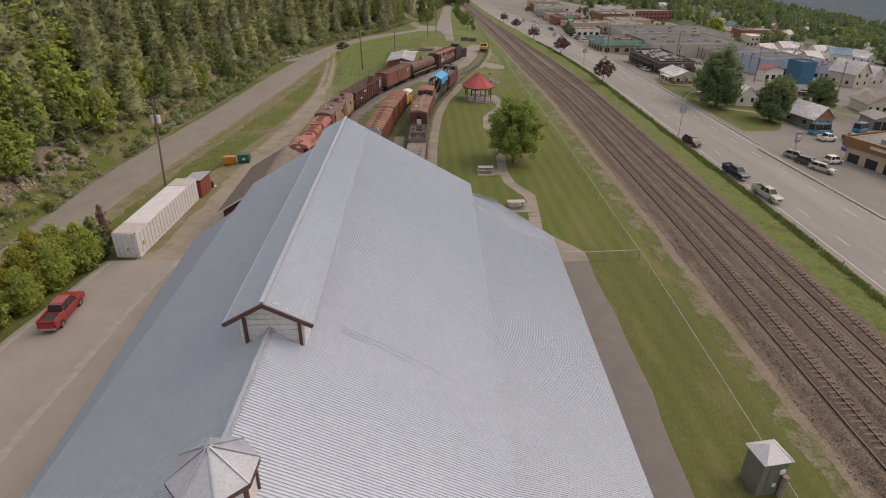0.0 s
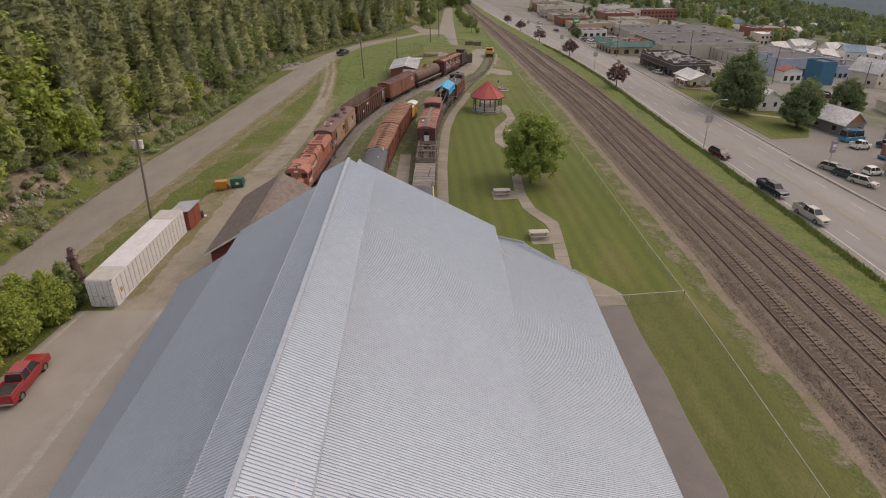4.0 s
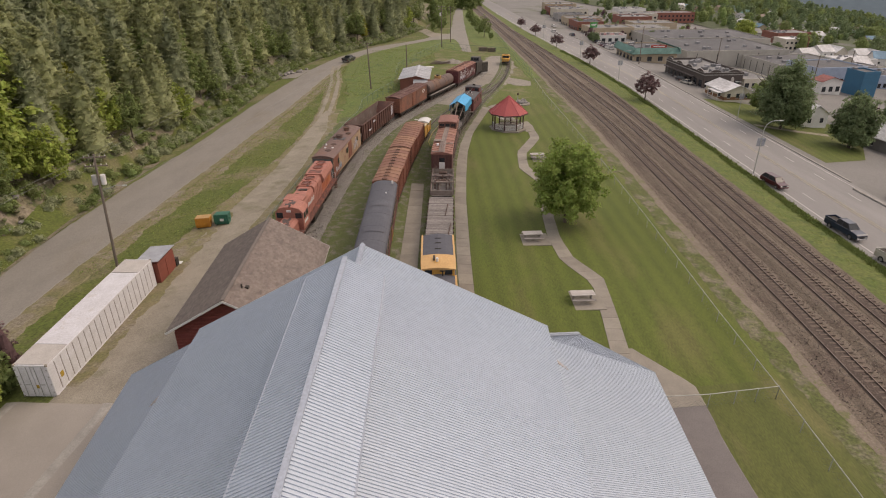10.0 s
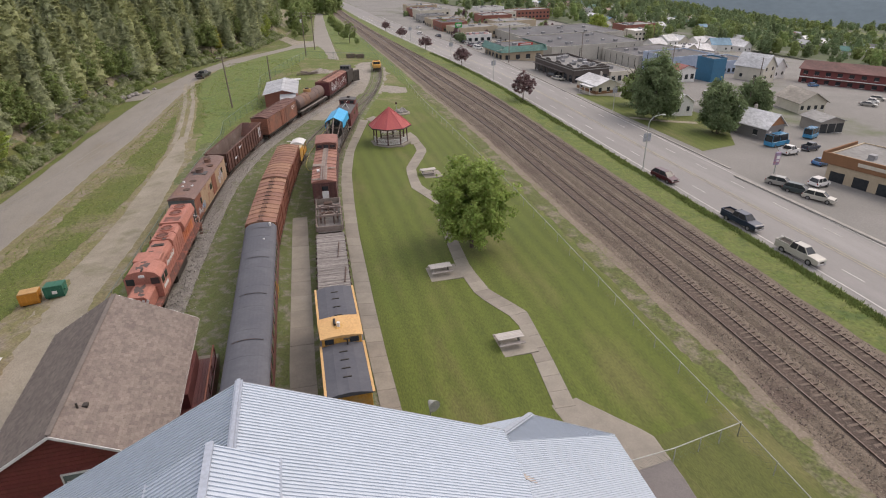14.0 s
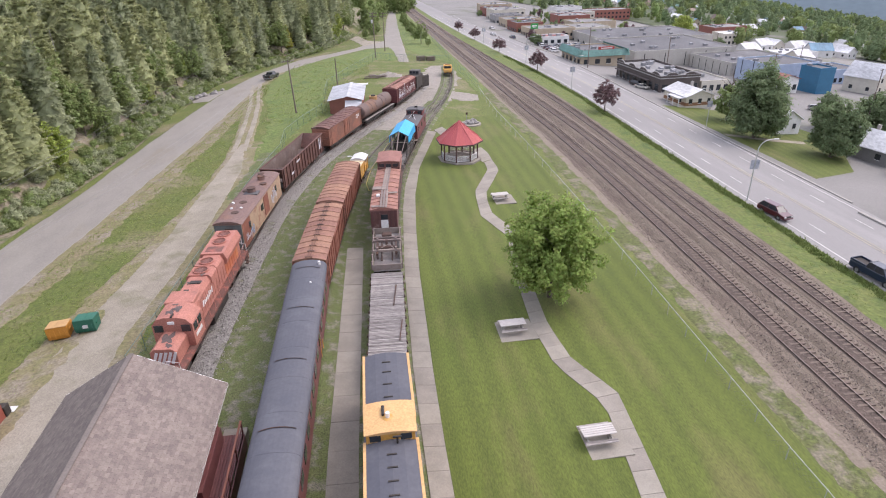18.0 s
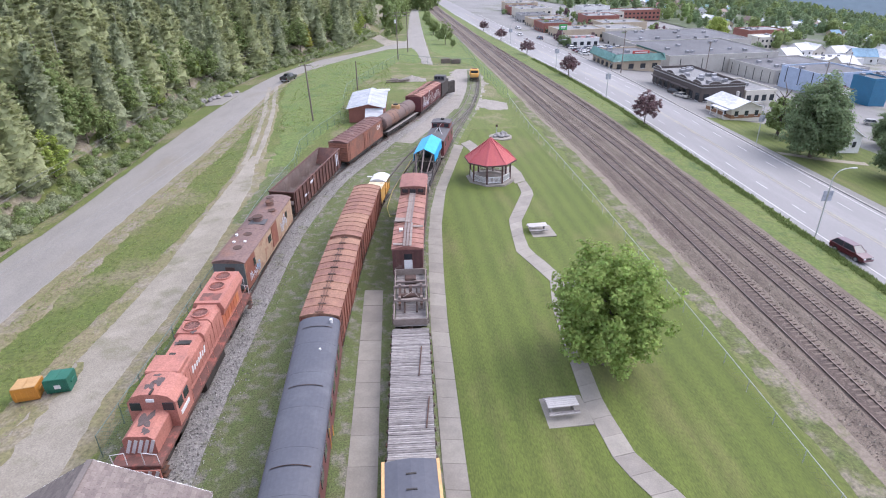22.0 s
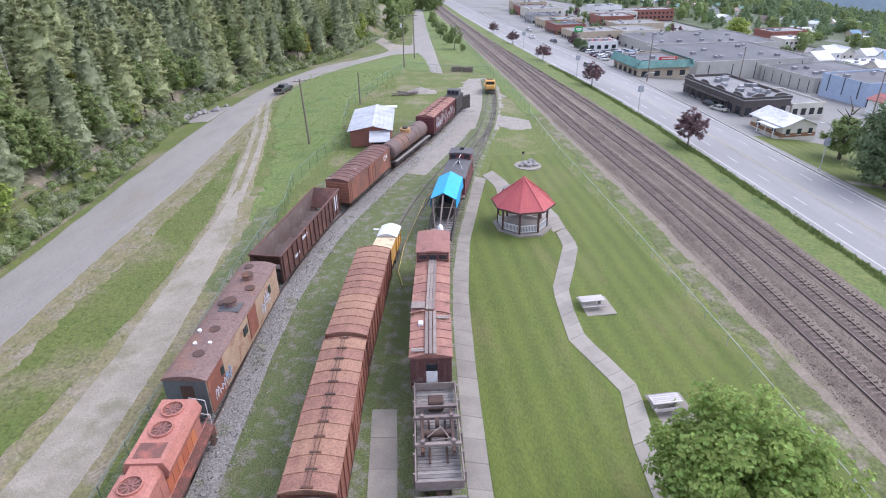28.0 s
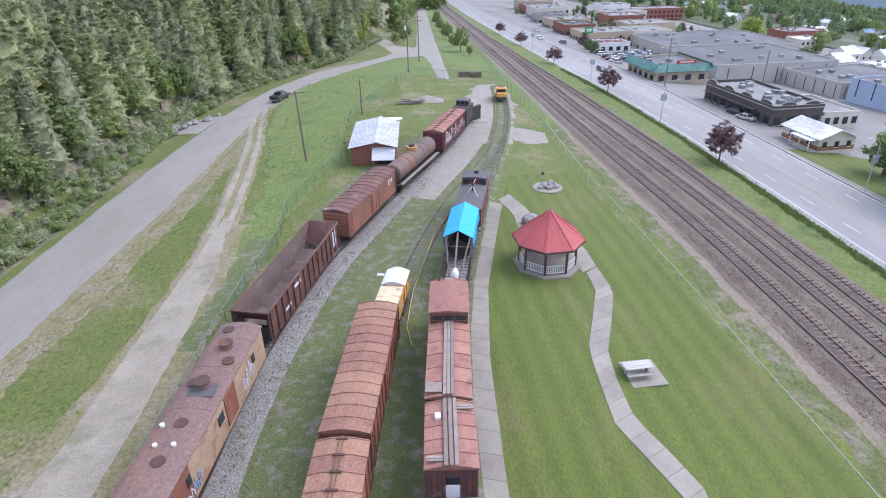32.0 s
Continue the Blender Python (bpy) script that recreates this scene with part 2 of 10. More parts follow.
M_ASPHALT = mat("old asphalt", (0.305, 0.276, 0.245), (0.265, 0.24, 0.214), 0.25, 0.9, bump=0.008, bscale=14, c3=(0.32, 0.29, 0.258), s3=0.15, t3=0.58, fine=0.10)
M_ROAD = mat("highway asphalt", (0.235, 0.225, 0.22), (0.20, 0.193, 0.19), 0.12, 0.88, bump=0.006, bscale=12, c3=(0.27, 0.26, 0.255), s3=0.08, t3=0.56, stretch=(1, 0.15, 1), fine=0.08)
M_PATH = mat("dark path asphalt", (0.150, 0.136, 0.135), (0.178, 0.162, 0.158), 0.5, 0.92, bump=0.008, bscale=14, fine=0.14)
M_CONC = mat("concrete walk", (0.272, 0.246, 0.210), (0.215, 0.194, 0.165), 0.7, 0.9, bump=0.006, bscale=12, vary=0.10, fine=0.10)
M_BALLAST = mat("rail ballast", (0.146, 0.114, 0.087), (0.190, 0.152, 0.118), 0.8, 0.95, bump=0.06, bscale=9, c3=(0.135, 0.100, 0.080), s3=0.22, t3=0.52, fine=0.34)
M_BALLAST2 = mat("grey ballast", (0.285, 0.268, 0.25), (0.225, 0.21, 0.195), 2.6, 0.95, bump=0.05, bscale=8, c3=(0.14, 0.15, 0.065), s3=0.45, t3=0.60, fine=0.40)
M_YARD = mat("weedy yard", (0.104, 0.142, 0.040), (0.138, 0.148, 0.062), 1.1, 0.95, bump=0.05, bscale=11, c3=(0.215, 0.198, 0.158), s3=0.9, t3=0.535, fine=0.42)
M_TOWN = mat("town lots", (0.22, 0.21, 0.20), (0.17, 0.165, 0.155), 0.06, 0.92, bump=0.01, bscale=6, c3=(0.09, 0.115, 0.04), s3=0.03, t3=0.61, fine=0.18)
M_BANKROCK = mat("rocky bank", (0.275, 0.228, 0.178), (0.165, 0.150, 0.085), 0.7, 0.95, bump=0.25, bscale=1.6, c3=(0.095, 0.130, 0.04), s3=0.35, t3=0.53, fine=0.3)
M_FOREST = mat("forest floor", (0.11, 0.125, 0.05), (0.13, 0.115, 0.06), 0.4, 0.95, bump=0.1, bscale=2, fine=0.3)
M_KERB = mat("kerb concrete", (0.36, 0.34, 0.31), None, 1.0, 0.9, bump=0.01)
M_PAINTW = mat("road paint", (0.62, 0.61, 0.58), (0.45, 0.44, 0.42), 2.0, 0.7)
M_PAINTY = mat("yellow road paint", (0.42, 0.37, 0.24), (0.34, 0.31, 0.22), 2.0, 0.7)

gxs = sorted({*range(-60, 101, 4), *range(-120, -60, 8), *range(-400, -120, 40), *range(101, 240, 10), *range(240, 700, 40), *range(700, 4001, 300), -1500, -900, -600, -2600, -4000})
gys = sorted({*range(-60, 301, 5), *range(-200, -60, 20), *range(300, 700, 20), *range(700, 1600, 100), *range(1600, 4700, 400), -400, -900, -2000, -4000})
ground = sheet("ground", [[site(x, y, -0.03 + (bank(x, y) if x < 20 and y < 450 else 0)) for x in gxs] for y in gys], M_GRASS, smooth=True)
tagged(ground, "rough green and yellowish grass on ground bent to fit the camera's view", "grass", "", "structure")

HX = [-47, -48, -48, -45.5, -42, -40, -32, -13, -1, 10]
HY = [-60, 57, 82, 109, 137, 185, 219, 253, 300, 420]
hill_rows = []
for y in range(-60, 421, 4):
    e = float(np.interp(y, HY, HX))
    hill_rows.append([site(e - d, y, 0.03 + bank(e - d, y)) for d in (-0.5, 1, 2, 3, 4, 5.5, 7.5, 10, 14)])
tagged(sheet("rocky_bank", hill_rows, M_BANKROCK, smooth=True), "brown rocky road bank with weeds and brush", "bank", "", "structure")
hill_rows = [[site(float(np.interp(y, HY, HX)) - d, y, 0.02 + bank(float(np.interp(y, HY, HX)) - d, y)) for d in (12, 16, 22, 30, 40, 55, 75, 100, 140)] for y in range(-60, 421, 6)]
tagged(sheet("forest_floor", hill_rows, M_FOREST, smooth=True), "dark shaded forest floor on the hillside", "forest floor", "", "structure")

# ---- roads, drives, walks ----
M_FROAD = mat("worn road gravel", (0.265, 0.245, 0.218), (0.228, 0.21, 0.188), 0.3, 0.93, bump=0.012, bscale=8, c3=(0.23, 0.205, 0.17), s3=0.12, t3=0.60, stretch=(1, 0.5, 1), fine=0.13)
M_SHOULDER = mat("gravelly dry grass", (0.235, 0.195, 0.115), (0.17, 0.165, 0.07), 0.5, 0.95, bump=0.04, bscale=4, c3=(0.25, 0.215, 0.16), s3=0.35, t3=0.52, fine=0.3)
FR = [(-40, -60), (-40.2, 57), (-37.9, 80), (-34.3, 108), (-32.7, 121), (-30.2, 140), (-28.2, 160), (-26.9, 175), (-25.6, 190), (-21.8, 208), (-17.2, 217.5), (-8.5, 232.8), (1.9, 248.5), (6.4, 249.5), (11.5, 251)]
ribbon("road_shoulder", [(x - 1, y) for x, y in FR[1:10]], [(x + w, y) for (x, y), w in zip(FR[1:10], (2.6, 2.8, 3.2, 3.4, 3.6, 3.6, 2.8, 1.6, 0.8))], 0.012, M_SHOULDER, 0.8, 4, "dry gravelly grass along the road edge", "grass", 1.2)
ribbon("forest_road", [(-48, -60), (-48, 72), (-45.2, 98), (-42.1, 117), (-39.6, 142), (-36.5, 167), (-32.6, 190), (-27.5, 213), (-18.8, 234), (-8.9, 242.5), (-1.4, 252), (2.5, 262), (9.8, 272)],
       FR, 0.03, M_FROAD, 1.2, 4, "pale grey-brown worn gravel road along the forest", "road", 0.5)
ribbon("valley_road", [(11.2, 214), (10.7, 240), (9.6, 258), (9.5, 272), (12.3, 320), (16.0, 387), (19, 430), (23.3, 481), (40, 800)], [(13.0, 213), (14.0, 240), (14.5, 256), (15.2, 272), (17.4, 318), (20.8, 385), (22.9, 430), (26.5, 481), (44, 800)], 0.045, M_FROAD, 1.5, 4, "pale grey-brown gravel road running on beside the railway", "road", 0.5)
ribbon("side_road", [(-9, 312), (-4.5, 296), (-1.8, 280), (0.2, 266), (1.6, 257)], [(-5, 314), (-0.5, 298), (1.6, 284), (3.4, 274), (9.0, 268)], 0.05, M_GRAVEL, 2.0, 3, "gravel side road into the trees", "road", 0.5)
ribbon("drive_margin", [(-30.5, 60), (-29.2, 77), (-27.4, 88), (-25.8, 96), (-24.6, 104), (-23.2, 114), (-22.2, 126), (-22.2, 136)],
       [(-20, 60), (-20.2, 74), (-20.4, 82), (-19.2, 92), (-18.0, 103), (-17.1, 112), (-16.5, 122), (-17.4, 136)], 0.02, M_SHOULDER, 0.8, 6, "dry gravelly grass along the drive", "grass", 0.6)
ribbon("gravel_drive", [(-33, 20), (-31, 38), (-28.2, 52), (-27.8, 64), (-27.2, 72), (-26.8, 78), (-25.5, 87), (-24.2, 95), (-23.3, 103), (-22.6, 115), (-21.7, 127), (-21.1, 138)],
       [(-19, 20), (-20, 38), (-21.5, 52), (-21.3, 64), (-21.4, 73.5), (-21.6, 82), (-20.3, 92), (-19.4, 103), (-19.0, 112), (-18.8, 124), (-20.4, 138)], 0.035, M_GRAVEL, 0.4, 6, "worn pale gravel drive beside the museum", "road", 0.22)
ribbon("drive_weeds", [(-28.6, 52.6), (-28.2, 60), (-28.0, 67), (-27.3, 74), (-26.4, 80), (-25.4, 86)], [(-27.2, 52.6), (-26.6, 60), (-26.3, 67), (-25.9, 74), (-25.4, 80), (-24.8, 86)], 0.05, M_SHOULDER, 0.5, 4, "thin weeds growing into the gravel drive", "grass", 0.9, 0.03)
M_MEADOW = mat("meadow grass", (0.112, 0.166, 0.036), (0.148, 0.178, 0.050), 0.3, 0.95, bump=0.08, bscale=3, c3=(0.075, 0.125, 0.03), s3=0.16, t3=0.60, fine=0.32)
ribbon("meadow", [(-17.6, 128), (-17.4, 138), (-17.6, 150), (-19.2, 162), (-21.6, 176), (-22.6, 190), (-20.5, 208), (-9, 234)], [(-15.6, 128), (-13.8, 138), (-11.4, 148), (-8.5, 157), (-8.6, 172), (-8.6, 186), (-4, 202), (2, 226)], 0.02, M_MEADOW, 1.0, 6, "tall bright green grass beside the yard fence", "grass", 1.6)
ribbon("far_meadow", [(-22.6, 190), (-20.0, 207), (-15.6, 217), (-7.5, 231), (2.5, 246.5), (10.5, 246)], [(-8.6, 180), (-6.0, 188), (-1.5, 202.5), (4.3, 219.8), (9.5, 216), (11.0, 222)], 0.015, M_MEADOW, 1.5, 7, "tall bright green grass below the road junction", "grass", 0.8)
ribbon("rail_meadow", [(25.6, 172), (25.2, 190), (24.9, 211), (15.4, 240), (16.2, 280), (18.6, 340), (24, 440)], [(28.6, 172), (28.4, 190), (28.3, 211), (28.3, 240), (28.5, 280), (29.0, 340), (31, 440)], 0.03, M_MEADOW, 1.5, 6, "bright green uncut grass between road and railway", "grass", 0.6)
RUT = [(-20.2, 126), (-20.8, 134), (-21.3, 144), (-21.9, 152), (-22.5, 160), (-23.3, 168), (-24.3, 176), (-25.6, 186)]
ribbon("rut_margin", [(x - 1.5, y) for x, y in RUT], [(x + 1.5, y) for x, y in RUT], 0.025, M_SHOULDER, 0.8, 4, "dry gravelly grass along the wheel ruts", "grass", 0.6)
for nm, o in (("wheel_rut", -0.85), ("wheel_rut", 0.85)):
    c = RUT[1:] + [(-26.2, 192)]
    ribbon(nm, [(x + o - 0.34, y) for x, y in c], [(x + o + 0.34, y) for x, y in c], 0.04, M_GRAVEL, 1.0, 2, "bare gravel wheel rut in the grass", "road", 0.35, 0.02)
ribbon("dirt_patch", [(-19.0, 112), (-17.6, 122), (-16.8, 132)], [(-17.4, 112), (-15.6, 122), (-14.4, 132)], 0.03, M_YARD, 1.0, 3, "worn dirt patch in the grass", "dirt", 1.0)
ribbon("parking_asphalt", [(-35, -60), (-33.8, 30), (-33.6, 37), (-31.4, 50.6)], [(-18, -60), (-18.5, 38), (-20.5, 51.0)], 0.06, M_ASPHALT, 2.0, 4, "worn pale asphalt drive beside the museum", "pavement", 0.25)
for nm, c in (("drive_kerb", [(-26.2, -20), (-25.6, 26), (-25.2, 33), (-25.0, 41), (-23.8, 51)]), ("drive_edge", [(-34.3, 10), (-33.7, 36), (-32.6, 43), (-31.5, 50.5)])):
    ribbon(nm, [(x - 0.13, y) for x, y in c], [(x + 0.13, y) for x, y in c], 0.1, M_KERB, 1.0, 1, "pale worn concrete edging of the drive", "kerb", 0.05)
ribbon("lawn", [(3.3, 52), (3.4, 67), (3.8, 80), (4.4, 97), (5.3, 108), (6.9, 120), (9.5, 131), (12, 138), (15, 148)], [(25.6, 52), (26.2, 67), (26.0, 80), (25.7, 97), (25.4, 108), (25.0, 120), (24.6, 131), (24.4, 138), (24.2, 148)], 0.02, M_LAWN, 2.0, 10,
       "mown green lawn with faint mower stripes", "lawn")
ribbon("lawn_near", [(16.0, -60), (16.8, 20), (17.2, 26), (17.8, 30), (17.7, 33), (18.1, 40), (18.0, 46), (18.3, 52)], [(25.8, -60), (26.2, 20), (26.6, 26), (26.8, 30), (27.0, 33), (27.1, 40), (27.2, 46), (27.2, 52)], 0.018, M_LAWNY, 2.0, 8,
       "mown olive-green grass beside the museum path", "lawn")
ribbon("yard_ground", [(-19.5, 74), (-18.8, 88), (-17.0, 100), (-16.4, 112), (-13, 128), (-9, 142), (-5, 152), (4, 170)], [(2.0, 52), (2.0, 73), (2.6, 89), (3.2, 98), (4.0, 110), (5.3, 120), (10.0, 138), (17, 166)], 0.015, M_YARD, 2.0, 8,
       "weedy gravel and grass between the display tracks", "yard", 0.6)
M_YGRAVEL = mat("tan yard gravel", (0.31, 0.28, 0.245), (0.25, 0.225, 0.195), 0.9, 0.95, bump=0.03, bscale=9, c3=(0.15, 0.155, 0.075), s3=0.3, t3=0.62, fine=0.3)
ribbon("gravel_patch", [(0.5, 142), (5, 156), (10, 170), (12.6, 182), (15, 194.6), (19.4, 206)], [(9.5, 138), (15, 155), (19, 167), (21.4, 178), (23.7, 188), (24.6, 200), (23.4, 207)], 0.03, M_YGRAVEL, 0.7, 6, "pale gravel round the yard tracks", "gravel", 1.8)
ribbon("gravel_heap_ground", [(18.6, 164.5), (20, 163.4), (22, 162.6), (24.4, 162.8)], [(19.4, 170), (21, 170.8), (23, 169.4), (25, 167.4)], 0.045, M_YGRAVEL, 0.5, 5, "pale spread gravel in the grass", "gravel", 1.6)
ribbon("path", [(13.6, -20), (13.8, 20), (14.3, 50)], [(16.4, -20), (16.9, 20), (17.3, 26), (17.9, 30), (17.8, 33), (18.2, 40), (18.1, 46), (18.4, 50)], 0.03, M_PATH, 1.5, 3, "dark worn asphalt path along the museum wall", "path", 0.12)
ribbon("apron", [(13.4, 56.9), (13.8, 53), (14.3, 50.0)], [(15.2, 57.0), (16.4, 55.2), (18.5, 52.2), (18.4, 50.0)], 0.035, M_CONC, 1.0, 4, "pale concrete apron at the museum corner", "pavement", 0.1)
ribbon("highway", [(47.9, -200), (49.0, 40), (50.1, 60), (50.5, 90), (50.7, 108), (51.3, 135), (51.6, 165), (51.0, 185), (50.0, 203), (48.2, 227), (46.5, 255), (44.0, 300), (42.8, 400), (48, 700)], [(70, -200), (69, 60), (68.8, 108), (69, 145), (69.4, 182), (70.4, 215), (70.4, 236), (68.4, 262), (65.6, 291), (59.4, 353), (57, 400), (60, 700)], 0.02, M_ROAD, 4.0, 8,
       "wide pale grey four-lane highway", "road")
ribbon("verge", [(43.6, -120), (43.6, 40), (44.3, 60), (44.9, 90), (45.0, 108), (45.6, 135), (45.6, 160), (43.9, 189), (40.9, 228), (39.2, 262), (38.9, 310), (39.4, 400), (43, 600)], [(48.2, -120), (49.2, 40), (50.3, 60), (50.7, 90), (50.9, 108), (51.5, 135), (51.8, 165), (51.2, 185), (50.2, 203), (48.4, 227), (46.7, 255), (44.2, 300), (43.0, 400), (46, 600)], 0.05, M_VERGE, 2.5, 3,
       "bright green uncut grass verge between railway and highway", "grass", 0.5)
ribbon("town_ground", [(69.8, -200), (68.8, 60), (68.6, 108), (68.8, 145), (69.2, 182), (70.2, 215), (70.2, 236), (68.2, 262), (65.4, 291), (59.2, 353), (56.8, 400), (66, 900)], [(700, -200), (700, 60), (700, 108), (700, 145), (700, 182), (700, 215), (700, 236), (700, 262), (700, 291), (700, 353), (700, 400), (700, 900)], 0.03, M_TOWN, 10.0, 130,
       "grey paved lots and patches of grass", "pavement")
for off, half, material, label, dash in ((1.6, 0.09, M_PAINTW, "white edge line", 0), (4.9, 0.08, M_PAINTW, "white dashed lane line", 1), (8.6, 0.07, M_PAINTY, "faded yellow centre line", 0), (9.2, 0.07, M_PAINTY, "faded yellow centre line", 0), (13.6, 0.08, M_PAINTW, "white dashed lane line", 1), (17.0, 0.08, M_PAINTW, "white edge line", 0)):
    rows, faces = [], []
    ys = np.arange(-20, 420, 1.0)
    for y in ys:
        x = float(np.interp(y, [-200, 40, 60, 90, 108, 135, 165, 185, 203, 227, 255, 300, 400, 700], [47.9, 49.0, 50.1, 50.5, 50.7, 51.3, 51.6, 51.0, 50.0, 48.2, 46.5, 44.0, 42.8, 48])) + off
        rows += [site(x - half, y, 0.05), site(x + half, y, 0.05)]
    for i in range(len(ys) - 1):
        if not dash or i % 9 < 3:
            faces.append((2 * i, 2 * i + 1, 2 * i + 3, 2 * i + 2))
    me = bpy.data.meshes.new("road_marking")
    me.from_pydata([tuple(v) for v in rows], [], faces)
    me.materials.append(material)
    tagged(new("road_marking", me), label + " on the highway", "road marking", "", "structure")

M_GARDEN = mat("gardens and streets", (0.070, 0.092, 0.034), (0.058, 0.078, 0.030), 0.05, 0.95, c3=(0.16, 0.155, 0.145), s3=0.03, t3=0.58, fine=0.3, bscale=0.6)
ribbon("town_gardens", [(272, 150), (262, 305), (232, 345), (206, 360), (200, 470), (160, 560), (90, 900), (100, 1700)], [(1500, 150), (1500, 305), (1500, 345), (1500, 360), (1500, 470), (1500, 560), (1500, 900), (1500, 1700)], 0.5, M_GARDEN, 12.0, 150, "green gardens between the town streets", "gardens")

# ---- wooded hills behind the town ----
# distance haze is painted into the hills' blue-grey colour
M_HILL_HAZE = mat("wooded hills with painted haze", (0.075, 0.110, 0.135), (0.085, 0.122, 0.150), 0.004, 1.0, c3=(0.098, 0.138, 0.168), s3=0.0012, t3=0.5, fine=0.08, bscale=0.05)
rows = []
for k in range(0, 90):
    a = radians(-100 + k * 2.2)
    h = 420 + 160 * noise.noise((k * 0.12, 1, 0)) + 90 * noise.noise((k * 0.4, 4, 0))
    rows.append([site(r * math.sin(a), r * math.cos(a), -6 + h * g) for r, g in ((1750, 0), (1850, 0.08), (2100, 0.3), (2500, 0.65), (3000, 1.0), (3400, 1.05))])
tagged(sheet("backdrop", rows, M_HILL_HAZE, smooth=True), "wooded mountains behind the town, blue-grey haze painted in", "mountains", "", "structure")

# ---- railway tracks ----
M_RAIL = mat("worn steel rail", (0.14, 0.10, 0.085), (0.20, 0.17, 0.155), 2.0, 0.45, 0.7, stretch=(1, 0.2, 1))
M_TIE = mat("weathered tie", (0.125, 0.095, 0.077), (0.165, 0.128, 0.105), 3.0, 0.95, bump=0.02, vary=0.3, island=True)
M_TIEG = mat("grey tie", (0.16, 0.14, 0.12), (0.11, 0.10, 0.085), 3.0, 0.95, bump=0.02, vary=0.3, island=True)


M_STAIN = mat("rust-stained gravel", (0.088, 0.062, 0.050), (0.115, 0.084, 0.068), 1.5, 0.95, bump=0.04, bscale=6, c3=(0.078, 0.056, 0.046), s3=0.4, t3=0.5, fine=0.4)


def smooth_line(pts, step):
    """A smooth curve through places of the plan, at even steps."""
    a = np.array(pts, float)
    s = np.r_[0, np.cumsum(np.linalg.norm(np.diff(a, axis=0), axis=1))]
    t = np.arange(0, s[-1], step)
    out = np.stack([np.interp(t, s, a[:, 0]), np.interp(t, s, a[:, 1])], 1)
    w = max(1, int(4 / step))
    for _ in range(2):
        pad = np.concatenate([2 * out[:1] - out[w:0:-1], out, 2 * out[-1:] - out[-2:-w - 2:-1]])
        out = np.stack([np.convolve(pad[:, i], np.ones(2 * w + 1) / (2 * w + 1), "valid") for i in (0, 1)], 1)
    return out


def track(name, pts, label, bed=None, bedmat=None, bedz=0.25, gauge=1.5, tie_mat=None, near=None, seed=1):
    """A track: two rails, ties, and a ballast bed under them."""
    rnd = random.Random(seed)
    t = thing(name, label, "railway track", kind="structure")
    line = smooth_line(pts, 1.0)
    d = np.gradient(line, axis=0)
    d /= np.linalg.norm(d, axis=1)[:, None]
    nrm = np.stack([d[:, 1], -d[:, 0]], 1)
    for side in (-1, 1):
        rows = []
        for p, q in zip(line, nrm):
            c = p + q * side * gauge / 2
            rows.append([site(*(c + q * o), bedz + h) for o, h in ((-0.07, 0.08), (-0.04, 0.11), (-0.04, 0.24), (0.04, 0.24), (0.04, 0.11), (0.07, 0.08))])
        r = sheet("rail", rows, M_RAIL, t)
    if bed:
        rows = [[site(*(p + q * o), h) for o, h in ((-bed - 0.9 - (0.5 if bed > 2 else 0.12) * noise.noise((p[0], p[1] * 0.7, 2)), -0.02), (-bed, bedz + 0.03), (-1.3, bedz + 0.094), (-0.8, bedz + 0.094), (0.8, bedz + 0.094), (1.3, bedz + 0.094), (bed, bedz + 0.03), (bed + 0.9 + (0.5 if bed > 2 else 0.12) * noise.noise((p[0], p[1] * 0.7, 9)), -0.02))] for p, q in zip(line, nrm)]
        sheet("ballast_bed", rows, bedmat, t)
        if bedmat is M_BALLAST:
            rows = [[site(*(p + q * (o + 0.12 * noise.noise((p[0], p[1] * 0.9, o)))), bedz + h) for o, h in ((-1.05, 0.07), (-0.95, 0.1), (-0.7, 0.103), (0, 0.105), (0.7, 0.103), (0.95, 0.1), (1.05, 0.07))] for p, q in zip(line, nrm)]
            tagged(sheet("stained_bed", rows, M_STAIN, t), "dark rust-stained gravel between the rails")
    ties = smooth_line(pts, 0.62)
    td = np.gradient(ties, axis=0)
    td /= np.linalg.norm(td, axis=1)[:, None]
    base = mesh_of(boxes(((0, 0, 0), (2.6, 0.23, 0.16)), bev=0.02), "tie", tie_mat or M_TIE)
    vs = np.array([v.co for v in base.vertices])
    fs = [tuple(p.vertices) for p in base.polygons]
    far_v, far_f = [], []
    for i, (p, q) in enumerate(zip(ties, td)):
        pos = site(p[0], p[1], bedz + 0.028 + rnd.uniform(-0.025, 0.015))
        ang = -math.atan2(q[0], q[1]) + rnd.uniform(-0.03, 0.03)
        if near and near[0] < p[1] < near[1]:
            ob = new("tie", base)
            ob.parent = t
            ob.location, ob.rotation_euler = pos, (0, 0, ang)
        elif p[1] < 330:
            c, s = math.cos(ang), math.sin(ang)
            k = len(far_v)
            far_v += [(pos.x + c * v[0] - s * v[1], pos.y + s * v[0] + c * v[1], pos.z + v[2]) for v in vs]
            far_f += [tuple(k + j for j in f) for f in fs]
    me = bpy.data.meshes.new("tie_row")
    me.from_pydata(far_v, [], far_f)
    me.materials.append(tie_mat or M_TIE)
    ob = new("tie_row", me)
    ob.parent = t
    tagged(ob, kind="stuff")
    return t


